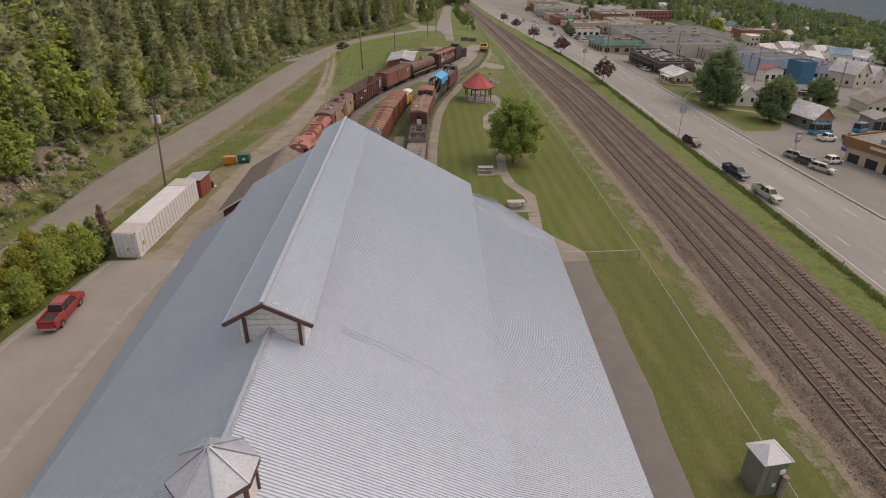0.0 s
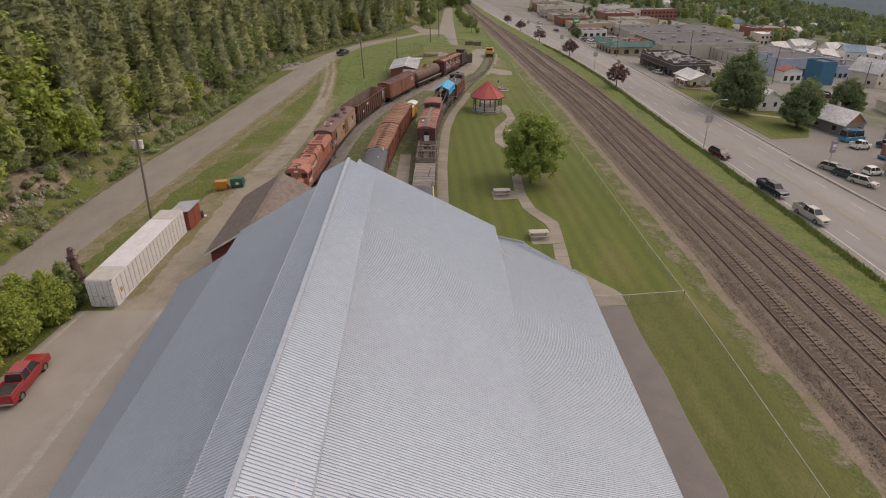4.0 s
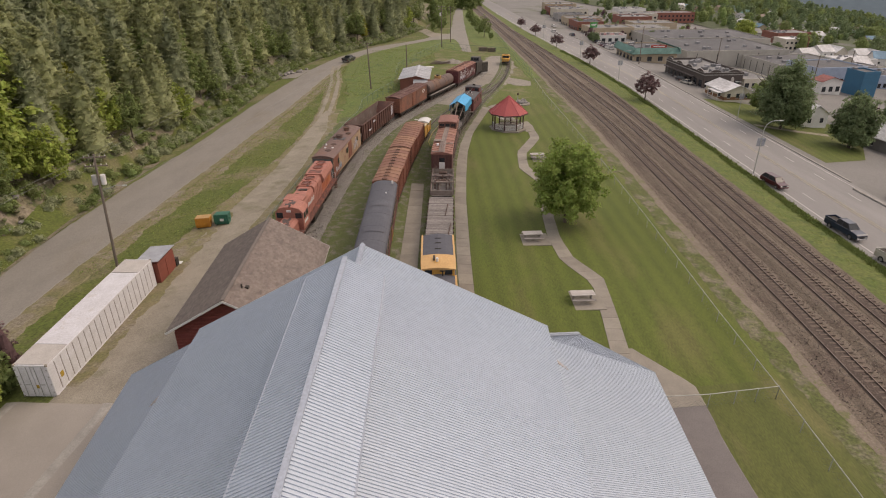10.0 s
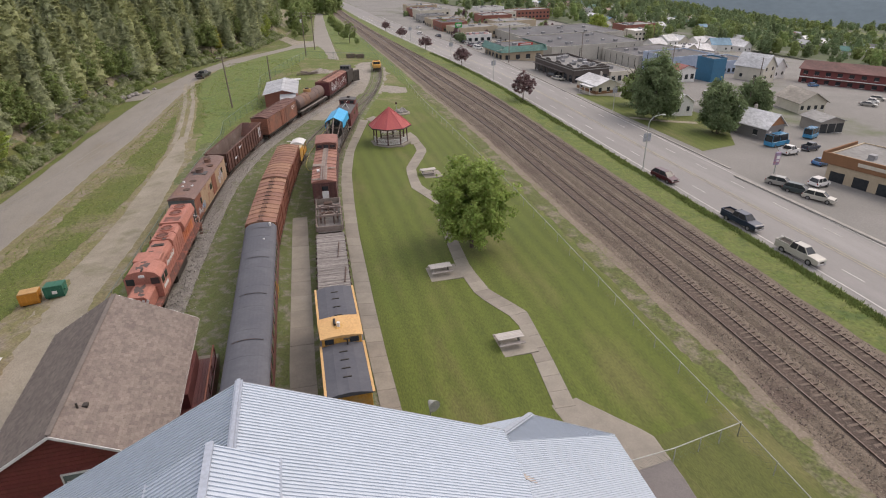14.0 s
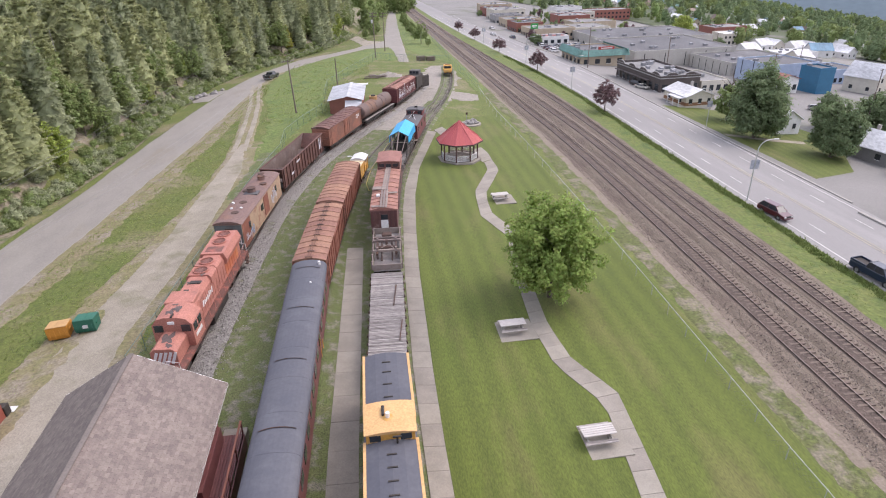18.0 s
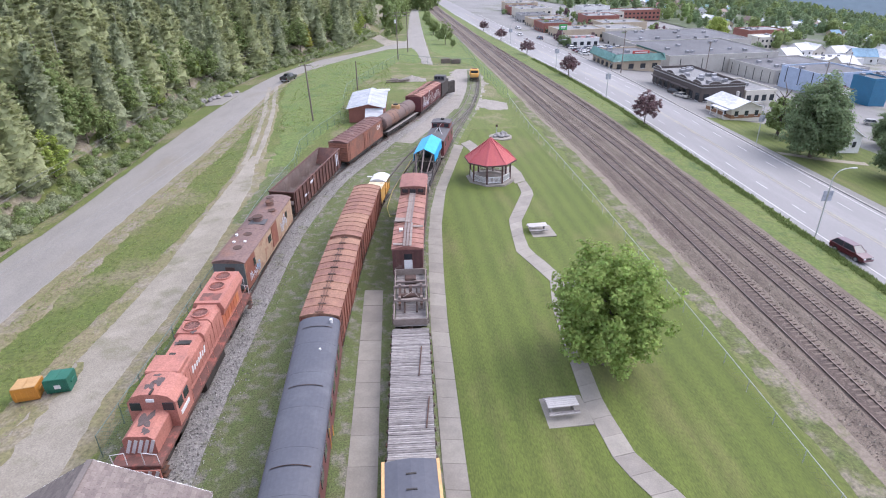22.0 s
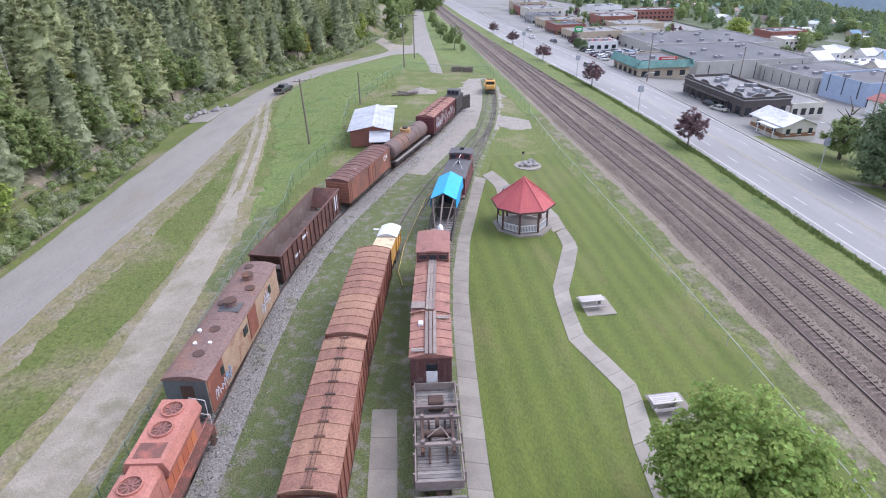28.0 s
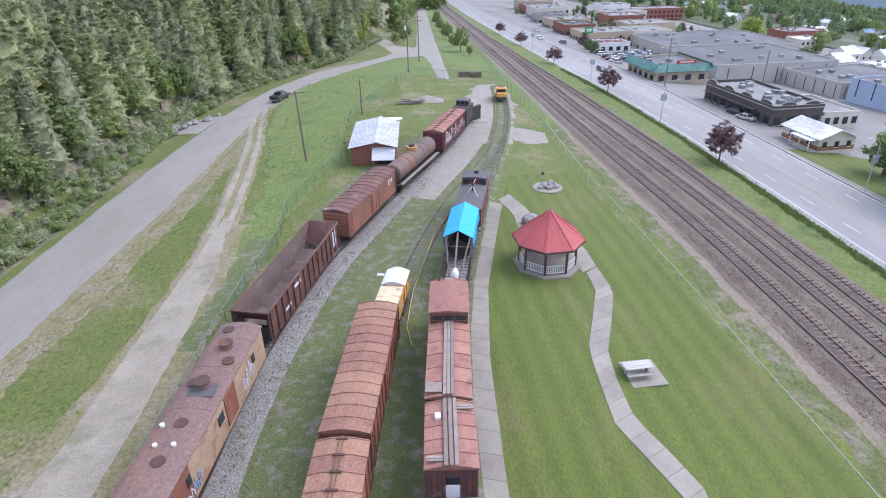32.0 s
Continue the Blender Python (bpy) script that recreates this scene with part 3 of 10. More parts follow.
M_DIRT = mat("trodden dirt", (0.225, 0.182, 0.146), (0.178, 0.147, 0.112), 0.6, 0.95, bump=0.02, bscale=5, c3=(0.125, 0.135, 0.045), s3=0.5, t3=0.60, fine=0.22)
M_EDGE = mat("thin weedy grass", (0.088, 0.111, 0.028), (0.112, 0.120, 0.040), 0.6, 0.95, bump=0.03, bscale=4, c3=(0.20, 0.175, 0.125), s3=0.45, t3=0.52, fine=0.34)
ribbon("grass_margin", [(25.6, -120), (25.9, 30), (26.6, 50), (26.9, 77), (27.2, 90), (27.5, 106), (27.9, 130), (27.2, 165), (27.3, 245), (28.0, 350), (34, 700)],
       [(28.4, -120), (28.6, 30), (29.2, 50), (29.5, 77), (29.7, 90), (29.9, 106), (30.3, 130), (29.6, 165), (29.0, 245), (29.6, 350), (36, 700)], 0.025, M_EDGE, 0.8, 3, "thin weedy grass beside the railway", "grass", 1.1)
ribbon("dirt_strip", [(27.2, -120), (27.5, 30), (28.3, 50), (28.8, 77), (29.0, 90), (29.3, 106), (29.6, 130), (28.9, 165), (28.4, 245), (28.9, 350), (35, 700)],
       [(29.4, -120), (29.6, 30), (30.3, 50), (30.7, 77), (30.8, 90), (31.1, 106), (31.3, 130), (30.4, 165), (29.6, 245), (30.2, 350), (36.5, 700)], 0.033, M_DIRT, 0.6, 3, "pale trodden dirt strip beside the ballast", "dirt", 0.5)
ribbon("ballast_shoulder", [(28.2, -120), (28.6, 30), (29.3, 50), (29.9, 77), (30.0, 90), (30.4, 106), (30.7, 130), (29.8, 165), (29.2, 245), (29.6, 350), (36, 700)],
       [(44.2, -120), (44.2, 40), (45.6, 108), (46.1, 135), (46.1, 160), (44.4, 189), (41.4, 228), (39.6, 262), (39.4, 368), (46, 700)], 0.04, M_BALLAST, 2.0, 6, "brown gravel ballast shoulder", "ballast", 0.45)
track("track_main", [(31.0, -110), (31.3, 20), (32.1, 40), (32.8, 60), (33.1, 84), (33.4, 100), (33.8, 120), (33.6, 135), (32.7, 155), (31.9, 190), (31.4, 230), (31.6, 300), (33, 420), (40, 700)], "main line track, rusty rails on dark ties", 1.7, M_BALLAST, near=(24, 120), seed=2)
track("track_second", [(35.8, -110), (36.1, 20), (36.8, 40), (37.6, 60), (37.8, 84), (38.1, 100), (38.6, 120), (38.7, 135), (37.8, 155), (36.6, 185), (36.2, 230), (36.3, 300), (37.4, 420), (44, 700)], "second main line track, rusty rails on dark ties", 1.7, M_BALLAST, near=(40, 130), seed=3)
track("track_siding", [(40.0, -110), (40.2, 20), (40.9, 40), (41.6, 60), (41.9, 84), (42.3, 100), (42.7, 120), (43.1, 135), (43.1, 155), (42.2, 176), (40.9, 200), (39.4, 228), (38.0, 262), (37.2, 290)], "old siding half buried in brown gravel", 1.4, M_BALLAST, 0.08, seed=4)
track("track_left", [(-15.7, 70), (-15.3, 78), (-14.6, 88), (-13.5, 100), (-12.2, 111), (-10.2, 119), (-8.0, 127), (-5.3, 133), (-2.0, 141), (1.6, 148.5), (5.1, 156), (8.6, 165), (11.8, 175), (13.4, 181)], "curved display track in grey ballast", 1.9, M_BALLAST2, 0.15, seed=5)
track("track_middle", [(-6.4, 45), (-6.2, 62), (-5.9, 76), (-5.6, 88), (-4.7, 98), (-3.3, 108), (-1.6, 116), (0.5, 124), (3.0, 132), (6.0, 140), (9.5, 147.5), (12.6, 154), (15.5, 162)], "display track in weeds and gravel", 1.6, M_YARD, 0.1, tie_mat=M_TIEG, near=(112, 160), seed=6)
track("track_right", [(0.0, 45), (0.0, 62), (0.25, 76), (0.85, 88), (1.5, 98), (2.6, 110), (4.2, 120), (6.3, 128), (8.6, 138), (11.4, 148), (14.2, 157), (16.7, 166), (19.3, 177), (21.2, 188), (22.6, 198), (23.4, 205)], "display track running to the yard end", 1.1, M_YARD, 0.1, tie_mat=M_TIEG, seed=7)


def loose_stones(name, label, spots, material, lo, hi, seed):
    """Loose ballast stones, a small four-sided lump each, joined into one object."""
    g = np.random.default_rng(seed)
    o = np.array([site(x, y, z) for x, y, z in spots])
    k = len(o)
    r = lo + (hi - lo) * g.random((k, 1)) ** 2
    vs = []
    a0 = g.random(k) * math.tau
    for m in range(3):
        a = a0 + m * math.tau / 3 + 0.5 * g.random(k)
        vs.append(o + np.stack([np.cos(a), np.sin(a), -0.25 + 0 * a], 1) * r)
    vs.append(o + np.stack([0.4 * g.normal(size=k), 0.4 * g.normal(size=k), 0.55 + 0.5 * g.random(k)], 1) * r)
    v = np.stack(vs, 1).reshape(-1, 3)
    q = 4 * np.arange(k)[:, None]
    f = np.concatenate([q + (0, 1, 3), q + (1, 2, 3), q + (2, 0, 3)])
    me = bpy.data.meshes.new(name)
    me.from_pydata(v.tolist(), [], f.tolist())
    me.materials.append(material)
    return tagged(new(name, me), label, "ballast stones", "", "stuff")


M_STONE = mat("ballast stone", (0.245, 0.202, 0.170), (0.185, 0.150, 0.126), 2.0, 0.95, vary=0.6, island=True, fine=0.1)
M_STONEG = mat("grey ballast stone", (0.30, 0.285, 0.265), (0.23, 0.215, 0.20), 2.0, 0.95, vary=0.5, island=True, fine=0.1)
rnd = random.Random(19)
TY, TX = [-110, 20, 40, 60, 84, 100, 120, 135, 155, 190], [31.0, 31.3, 32.1, 32.8, 33.1, 33.4, 33.8, 33.6, 32.7, 31.9]
spots = []
while len(spots) < 46000:
    y = 18 + 150 * rnd.random() ** 1.25
    o = rnd.uniform(-3.2, 11.2)
    d = min(abs(o), abs(o - 4.7))
    if abs(d - 0.75) < 0.12 or abs(abs(o - 8.8) - 0.75) < 0.12 or d < 1.1 and rnd.random() < 0.5:
        continue
    z = 0.35 if d < 1.7 else max(0.06, 0.35 - (d - 1.7) * 0.38)
    if abs(o - 8.8) < 1.3:
        z = 0.18
    spots.append((float(np.interp(y, TY, TX)) + o, y, z))
loose_stones("loose_ballast", "loose brown and grey stones of the railway ballast", spots, M_STONE, 0.035, 0.09, 20)
spots = []
line = smooth_line([(-15.7, 70), (-14.6, 88), (-13.5, 100), (-12.2, 111), (-10.2, 119), (-8.0, 127), (-5.3, 133), (-2.0, 141), (1.6, 148.5)], 0.5)
while len(spots) < 16000:
    p = line[int(len(line) * rnd.random() ** 1.2)]
    o = rnd.gauss(0, 1.6)
    if abs(o) < 3.8:
        spots.append((p[0] + o * 0.94 + rnd.uniform(-0.3, 0.3), p[1] - o * 0.2 + rnd.uniform(-0.3, 0.3), 0.25 if abs(o) < 2.2 else max(0.03, 0.25 - (abs(o) - 2.2) * 0.22)))
loose_stones("loose_ballast", "loose grey stones beside the curved display track", spots, M_STONEG, 0.04, 0.10, 21)
spots = []
for _ in range(900):
    x, y = -49.2 - 4.2 * rnd.random(), 60 + 18 * rnd.random() if rnd.random() < 0.7 else rnd.uniform(55, 110)
    spots.append((x, y, bank(x, y) + 0.08))
loose_stones("scree", "pale broken rock on the road bank", spots, mat("pale broken rock", (0.36, 0.31, 0.26), (0.27, 0.23, 0.19), 1.5, 0.95, vary=0.4, island=True), 0.12, 0.38, 22)

# ---- museum building ----
M_METAL = mat("galvanised roofing", (0.436, 0.494, 0.572), (0.416, 0.474, 0.552), 0.30, 0.55, 0.22, bump=0.0, c3=(0.42, 0.476, 0.552), s3=0.16, t3=0.60, fine=0.04, bscale=3)
M_TRIMW = mat("white painted trim", (0.56, 0.565, 0.59), (0.50, 0.50, 0.53), 1.5, 0.55)
M_BROWN = mat("dark red-brown trim", (0.075, 0.035, 0.035), (0.10, 0.05, 0.045), 2.0, 0.6)
M_WALLW = mat("pale wall boards", (0.66, 0.645, 0.66), (0.58, 0.56, 0.575), 1.0, 0.7, bump=0.01)
M_WALLG = mat("museum wall", (0.40, 0.36, 0.33), (0.34, 0.30, 0.28), 0.5, 0.8)


def corrugated(name, a0, a1, b0, b1, parent, label="", pitch=0.13, depth=0.034, material=None):
    """A corrugated roof slope: upper edge a0-a1, lower edge b0-b1, ribs running down the slope."""
    a0, a1, b0, b1 = (Vector(p) for p in (a0, a1, b0, b1))
    nrm = (a1 - a0).cross(b0 - a0).normalized()
    if nrm.z < 0:
        nrm = -nrm
    k = max(2, round(max((a1 - a0).length, (b1 - b0).length) / pitch))
    cols = []
    for i in range(k):
        for f, h in ((0.0, 0), (0.60, 0), (0.68, depth), (0.92, depth)):
            cols.append(((i + f) / k, h))
    cols.append((1.0, 0))
    rows = [[a0.lerp(a1, f) + nrm * h, b0.lerp(b1, f) + nrm * h] for f, h in cols]
    return tagged(sheet(name, rows, material or M_METAL, parent), label)


museum = thing("museum_building", "large museum hall with ribbed pale blue-grey metal roof", "building")
Y0 = -24.0
M_CAP = mat("folded roof cap", (0.42, 0.46, 0.53), (0.38, 0.42, 0.49), 1.0, 0.5, 0.35)
M_FLASH = mat("grey flashing", (0.27, 0.285, 0.315), None, 1.0, 0.5, 0.3)


def line_at(far, near, y):
    """A point at y on the line through two points."""
    f, n = Vector(far), Vector(near)
    return n + (f - n) * (y - n.y) / (f.y - n.y)


RIDGE = ((-3.9, 44.8, 15.7), (-4.58, 16.6, 15.1))
EAVE_R = ((5.6, 46.3, 9.9), (5.0, 18.0, 9.2))
EAVE_L = ((-13.2, 46.6, 9.9), (-13.9, 18.0, 9.2))
WING_R = ((14.75, 52.0, 2.0), (13.5, 18.0, 2.0))
WING_L = ((-21.5, 53.0, 1.9), (-20.0, 18.0, 1.9))
r0, r1 = line_at(*RIDGE, Y0), Vector(RIDGE[0])
e0, e1 = line_at(*EAVE_R, Y0), Vector(EAVE_R[0])
l0, l1 = line_at(*EAVE_L, Y0), Vector(EAVE_L[0])
w0, w1 = line_at(*WING_R, Y0), Vector(WING_R[0])
v0, v1 = line_at(*WING_L, Y0), Vector(WING_L[0])
UNDER = Vector((0, 0, -1.05))
corrugated("roof_slope", r0, r1, e0, e1, museum, "ribbed metal roof slope facing the railway")
corrugated("roof_slope", r0, r1, l0, l1, museum, "ribbed metal roof slope facing the drive")
t0, t1 = e0 + UNDER + Vector((-0.4, 0, 0.2)), Vector((5.2, 46.6, 9.05))
corrugated("wing_roof", t0, t1, w0, w1, museum, "lower ribbed metal roof slope")
peak = Vector((8.55, 50.2, 6.6))
corrugated("wing_roof_end", t1, peak, w1, peak, museum, "ribbed metal roof end", 0.17)

corrugated("end_roof", peak, t1, (-3.9, 50.4, 6.3), (-3.9, 46.8, 8.9), museum, "ribbed metal roof over the end wall", 0.26)
u0, u1 = l0 + UNDER + Vector((0.4, 0, 0.2)), Vector((-13.0, 48.9, 8.4))
corrugated("wing_roof", u0, u1, v0, v1, museum, "lower ribbed metal roof slope")
corrugated("end_roof", (-13.4, 49.6, 7.6), (-13.2, 46.8, 9.0), (-4.0, 50.4, 6.4), (-4.0, 46.8, 8.9), museum, "ribbed metal roof over the end wall", 0.26)
UP = Vector((0, 0, 0.06))
for name, a, b, w in (("ridge_cap", r0 + UP, r1 + UP, 0.24), ("hip_cap", t1 + UP, peak + UP, 0.34)):
    bm = bmesh.new()
    bar(bm, a, b, w, 0.05)
    bar(bm, a + UP, b + UP, w * 0.45, 0.05)
    part(name, bm, M_CAP, museum, "folded pale metal cap")
for a, b in ((r1, e1), (r1, l1), (peak, w1), (u1, v1)):
    bm = bmesh.new()
    bar(bm, a - UP, b - UP, 0.08, 0.16)
    part("verge_trim", bm, M_FLASH, museum)
for a, b in ((w0, w1), (v0, v1), (e0, e1), (l0, l1)):
    bm = bmesh.new()
    bar(bm, a - UP, b - UP, 0.06, 0.08)
    part("gutter", bm, M_CAP, museum)
# a few older, duller sheets below the near end of the ridge monitor
M_DULL = mat("dull weathered roofing", (0.335, 0.385, 0.46), (0.315, 0.365, 0.44), 0.5, 0.6, 0.2, fine=0.05, bscale=3)
_n = (r1 - r0).cross(e0 - r0).normalized()
_n = _n if _n.z > 0 else -_n


def on_slope(x, y):
    return Vector((x, y, r0.z - (_n.x * (x - r0.x) + _n.y * (y - r0.y)) / _n.z)) + _n * 0.012


corrugated("old_roof_sheet", on_slope(-2.2, 18.6), on_slope(-2.2, 19.05), on_slope(4.9, 18.85), on_slope(4.9, 19.6), museum, "dull older roof sheet", material=M_DULL)

# raised monitor along the ridge, with a boarded end
n0, n1 = Vector((-4.68, 16.55, 16.45)), Vector((-4.1, 40.5, 17.25))
corrugated("monitor_roof", n0, n1, (-2.9, 16.55, 15.5), (-2.6, 40.5, 16.4), museum, "raised ridge roof slope")
corrugated("monitor_roof", n0, n1, (-6.2, 16.55, 15.6), (-5.7, 40.5, 16.4), museum, "raised ridge roof slope")
bm = bmesh.new()
bar(bm, n0 + UP, n1 + UP, 0.18, 0.07)
part("monitor_ridge_cap", bm, M_CAP, museum)
for a, b in (((-2.9, 16.55, 15.46), (-2.6, 40.5, 16.36)), ((-6.2, 16.55, 15.56), (-5.7, 40.5, 16.36))):
    bm = bmesh.new()
    bar(bm, a, b, 0.1, 0.09)
    part("monitor_gutter", bm, M_CAP, museum, "grey metal gutter")
for xa, xb in ((-3.35, -3.0), (-5.65, -5.25)):
    bm = bmesh.new()
    bar(bm, (xa, 16.8, 15.0), (xb, 40.3, 15.7), 0.1, 1.5)
    part("monitor_wall", bm, M_WALLW, museum)
for i in range(9):
    z = 14.15 + i * 0.24
    half = 1.12 if z < 15.5 else max(0.15, 1.12 * (16.35 - z) / 0.85)
    bm = bmesh.new()
    box(bm, (-4.5, 16.85, z + 0.115), (2 * half, 0.06, 0.225), bev=0.01)
    part("wall_board", bm, M_WALLW, museum)
for x, z in ((-6.22, 15.55), (-2.88, 15.45)):
    bm = bmesh.new()
    bar(bm, (x, 16.5, z), (-4.68, 16.5, 16.4), 0.07, 0.16)
    part("barge_board", bm, M_BROWN, museum, "dark red-brown barge board")
for x in (-5.5, -3.45):
    bm = bmesh.new()
    bar(bm, (x, 16.8, 14.2), (x, 16.8, 15.65), 0.12, 0.1)
    part("corner_board", bm, M_BROWN, museum, "dark red-brown corner board")

# octagonal roof turret astride the ridge
turret = thing("roof_turret", "octagonal turret with pale sheet-metal roof and brown-trimmed walls", "turret", Matrix.Translation((-4.55, 9.75, 0)) @ Matrix.Rotation(radians(8), 4, "Z"))
TR, TZ = 1.25, 15.4


def ring(r, i, z):
    a = math.tau * i / 8 + 0.2
    return Vector((r * math.cos(a), r * math.sin(a), z))


M_TURRET = mat("turret sheet metal", (0.42, 0.455, 0.52), (0.37, 0.40, 0.455), 1.5, 0.5, 0.3, c3=(0.33, 0.35, 0.395), s3=0.8, t3=0.6)
for i in range(8):
    bm = bmesh.new()
    bm.faces.new([bm.verts.new(q) for q in (ring(TR, i, TZ), ring(TR, i + 1, TZ), Vector((0, 0, TZ + 0.85)))])
    part("roof_sheet", bm, M_TURRET, turret, "pale sheet-metal roof")
    bm = bmesh.new()
    bar(bm, ring(0.05, i, TZ + 0.86), ring(TR, i, TZ + 0.02), 0.05, 0.03)
    part("roof_seam", bm, M_TURRET, turret)
    bm = bmesh.new()
    bar(bm, ring(TR - 0.03, i, TZ - 0.09), ring(TR - 0.03, i + 1, TZ - 0.09), 0.06, 0.15)
    part("fascia", bm, M_BROWN, turret, "dark red-brown fascia")
    bm = bmesh.new()
    bar(bm, ring(1.03, i, 14.4), ring(1.03, i + 1, 14.4), 0.06, 2.1)
    part("wall_panel", bm, M_WALLW, turret)
    part("corner_post", rod(bmesh.new(), ring(1.05, i, 13.4), ring(1.05, i, TZ - 0.1), 0.08), M_BROWN, turret)

# walls under the roofs
for y in (Y0 + 1, 45.0):
    c = [line_at(*WING_L, y) + Vector((0.7, 0, -0.2)), line_at(*EAVE_L, y) + UNDER, line_at(*RIDGE, y) - Vector((0, 0, 0.4)), line_at(*EAVE_R, y) + UNDER, line_at(*WING_R, y) + Vector((-0.7, 0, -0.2))]
    c = [Vector((c[0].x, y, -1.2))] + c + [Vector((c[-1].x, y, -1.2))]
    bm = bmesh.new()
    a = [bm.verts.new(q) for q in c]
    b = [bm.verts.new(q + Vector((0, 0.3, 0))) for q in c]
    bm.faces.new(a), bm.faces.new(b[::-1])
    for i in range(len(a)):
        bm.faces.new((a[i], b[i], b[(i + 1) % len(a)], a[(i + 1) % len(a)]))
    part("end_wall", bm, M_WALLG, museum)
for a, b, s in ((w0, w1, -0.7), (v0, v1, 0.7)):
    bm = bmesh.new()
    o = Vector((s, 0, 0))
    bar(bm, Vector((a.x, a.y, 0.4)) + o, Vector((b.x, b.y - 1, 0.4)) + o, 0.25, 3.0)
    part("side_wall", bm, M_WALLG, museum)

# ---- railway vehicles ----
M_BLACK = mat("sooty steel", (0.03, 0.026, 0.024), (0.06, 0.05, 0.043), 2.0, 0.75, 0.2, fine=0.2)
M_RUSTD = mat("dark rusty steel", (0.085, 0.045, 0.032), (0.055, 0.036, 0.03), 1.2, 0.85, bump=0.01, c3=(0.13, 0.06, 0.035), s3=0.8)
M_LOCO = mat("faded red engine paint", (0.430, 0.176, 0.132), (0.355, 0.145, 0.110), 0.9, 0.7, c3=(0.27, 0.125, 0.098), s3=0.8, t3=0.60, fine=0.2)
M_LOCOO = mat("orange-red door paint", (0.50, 0.17, 0.075), (0.42, 0.13, 0.06), 1.2, 0.65, vary=0.12)
M_FAN = mat("dusty red fan steel", (0.24, 0.105, 0.085), (0.19, 0.09, 0.075), 2.0, 0.8)
M_LOCODARK = mat("sooty red deck", (0.16, 0.07, 0.055), (0.11, 0.055, 0.045), 1.2, 0.8, c3=(0.30, 0.10, 0.075), s3=1.4)
M_GLASSD = mat("dark window glass", (0.02, 0.024, 0.03), (0.035, 0.04, 0.045), 2.0, 0.12)
M_WHITE = mat("white paint", (0.72, 0.715, 0.71), (0.63, 0.62, 0.61), 2.0, 0.6)
M_ROOFRB = mat("red-brown car roof", (0.305, 0.160, 0.108), (0.245, 0.125, 0.085), 1.1, 0.8, bump=0.004, c3=(0.225, 0.105, 0.078), s3=0.9, t3=0.59, vary=0.16, fine=0.28, bscale=9)
M_ROOFPK = mat("faded pink-brown roof", (0.33, 0.165, 0.125), (0.27, 0.13, 0.098), 1.1, 0.8, c3=(0.20, 0.095, 0.07), s3=0.8, t3=0.58, vary=0.16, fine=0.2)
M_SIDERB = mat("red-brown car side", (0.22, 0.078, 0.048), (0.165, 0.06, 0.04), 0.9, 0.75, c3=(0.28, 0.11, 0.07), s3=0.7, t3=0.58)
M_SIDEBN = mat("old brown boards", (0.12, 0.05, 0.045), (0.085, 0.04, 0.035), 2.5, 0.85, bump=0.01, c3=(0.19, 0.13, 0.11), s3=1.2, t3=0.6, vary=0.12)
M_SLATE = mat("slate-blue canvas roof", (0.069, 0.072, 0.090), (0.082, 0.084, 0.100), 0.5, 0.7, c3=(0.095, 0.098, 0.115), s3=0.35, t3=0.58, fine=0.08)
M_MAROON = mat("maroon coach side", (0.115, 0.035, 0.035), (0.14, 0.05, 0.045), 1.0, 0.5)
M_YELLOW = mat("chrome yellow paint", (0.60, 0.32, 0.065), (0.54, 0.28, 0.055), 0.9, 0.55, c3=(0.52, 0.33, 0.13), s3=0.8, fine=0.16)
M_YPALE = mat("faded yellow top", (0.60, 0.37, 0.16), (0.54, 0.32, 0.13), 0.9, 0.65, fine=0.16)
M_DECK = mat("weathered deck planks", (0.31, 0.285, 0.27), (0.20, 0.178, 0.168), 2.2, 0.9, bump=0.012, bscale=8, stretch=(0.35, 3, 1), vary=0.26, fine=0.3)
M_DECKB = mat("brown weathered timber", (0.185, 0.145, 0.125), (0.25, 0.205, 0.185), 2.2, 0.9, bump=0.012, vary=0.25)
M_TAN = mat("peeling tan paint", (0.40, 0.285, 0.19), (0.34, 0.235, 0.155), 0.8, 0.75, c3=(0.24, 0.105, 0.065), s3=0.9, t3=0.56, fine=0.2)
M_ROOFRUST = mat("rust-stained roof", (0.180, 0.112, 0.096), (0.150, 0.094, 0.082), 0.6, 0.75, c3=(0.21, 0.112, 0.08), s3=0.4, t3=0.57, fine=0.22)
M_HOPPER = mat("brown hopper paint", (0.115, 0.048, 0.038), (0.085, 0.04, 0.034), 0.8, 0.75, c3=(0.16, 0.075, 0.055), s3=0.7, fine=0.2)
M_HOPIN = mat("dusty hopper inside", (0.155, 0.115, 0.10), (0.12, 0.085, 0.075), 0.7, 0.9, c3=(0.19, 0.155, 0.14), s3=0.4)
M_ORANGE = mat("orange box car paint", (0.285, 0.112, 0.072), (0.225, 0.092, 0.062), 0.9, 0.75, c3=(0.17, 0.085, 0.062), s3=0.5, t3=0.50, fine=0.22)
M_TANK = mat("stained tank", (0.108, 0.074, 0.067), (0.128, 0.082, 0.070), 0.6, 0.7, c3=(0.165, 0.085, 0.055), s3=0.4, t3=0.52)
M_TARP = mat("blue tarpaulin", (0.008, 0.31, 0.60), (0.012, 0.35, 0.66), 1.2, 0.45, bump=0.03, bscale=2)
M_DKROOF = mat("dark grey felt roof", (0.075, 0.072, 0.076), (0.10, 0.095, 0.097), 0.8, 0.8)
M_DKRED = mat("dark red boards", (0.13, 0.032, 0.032), (0.10, 0.028, 0.03), 1.5, 0.75, vary=0.1)
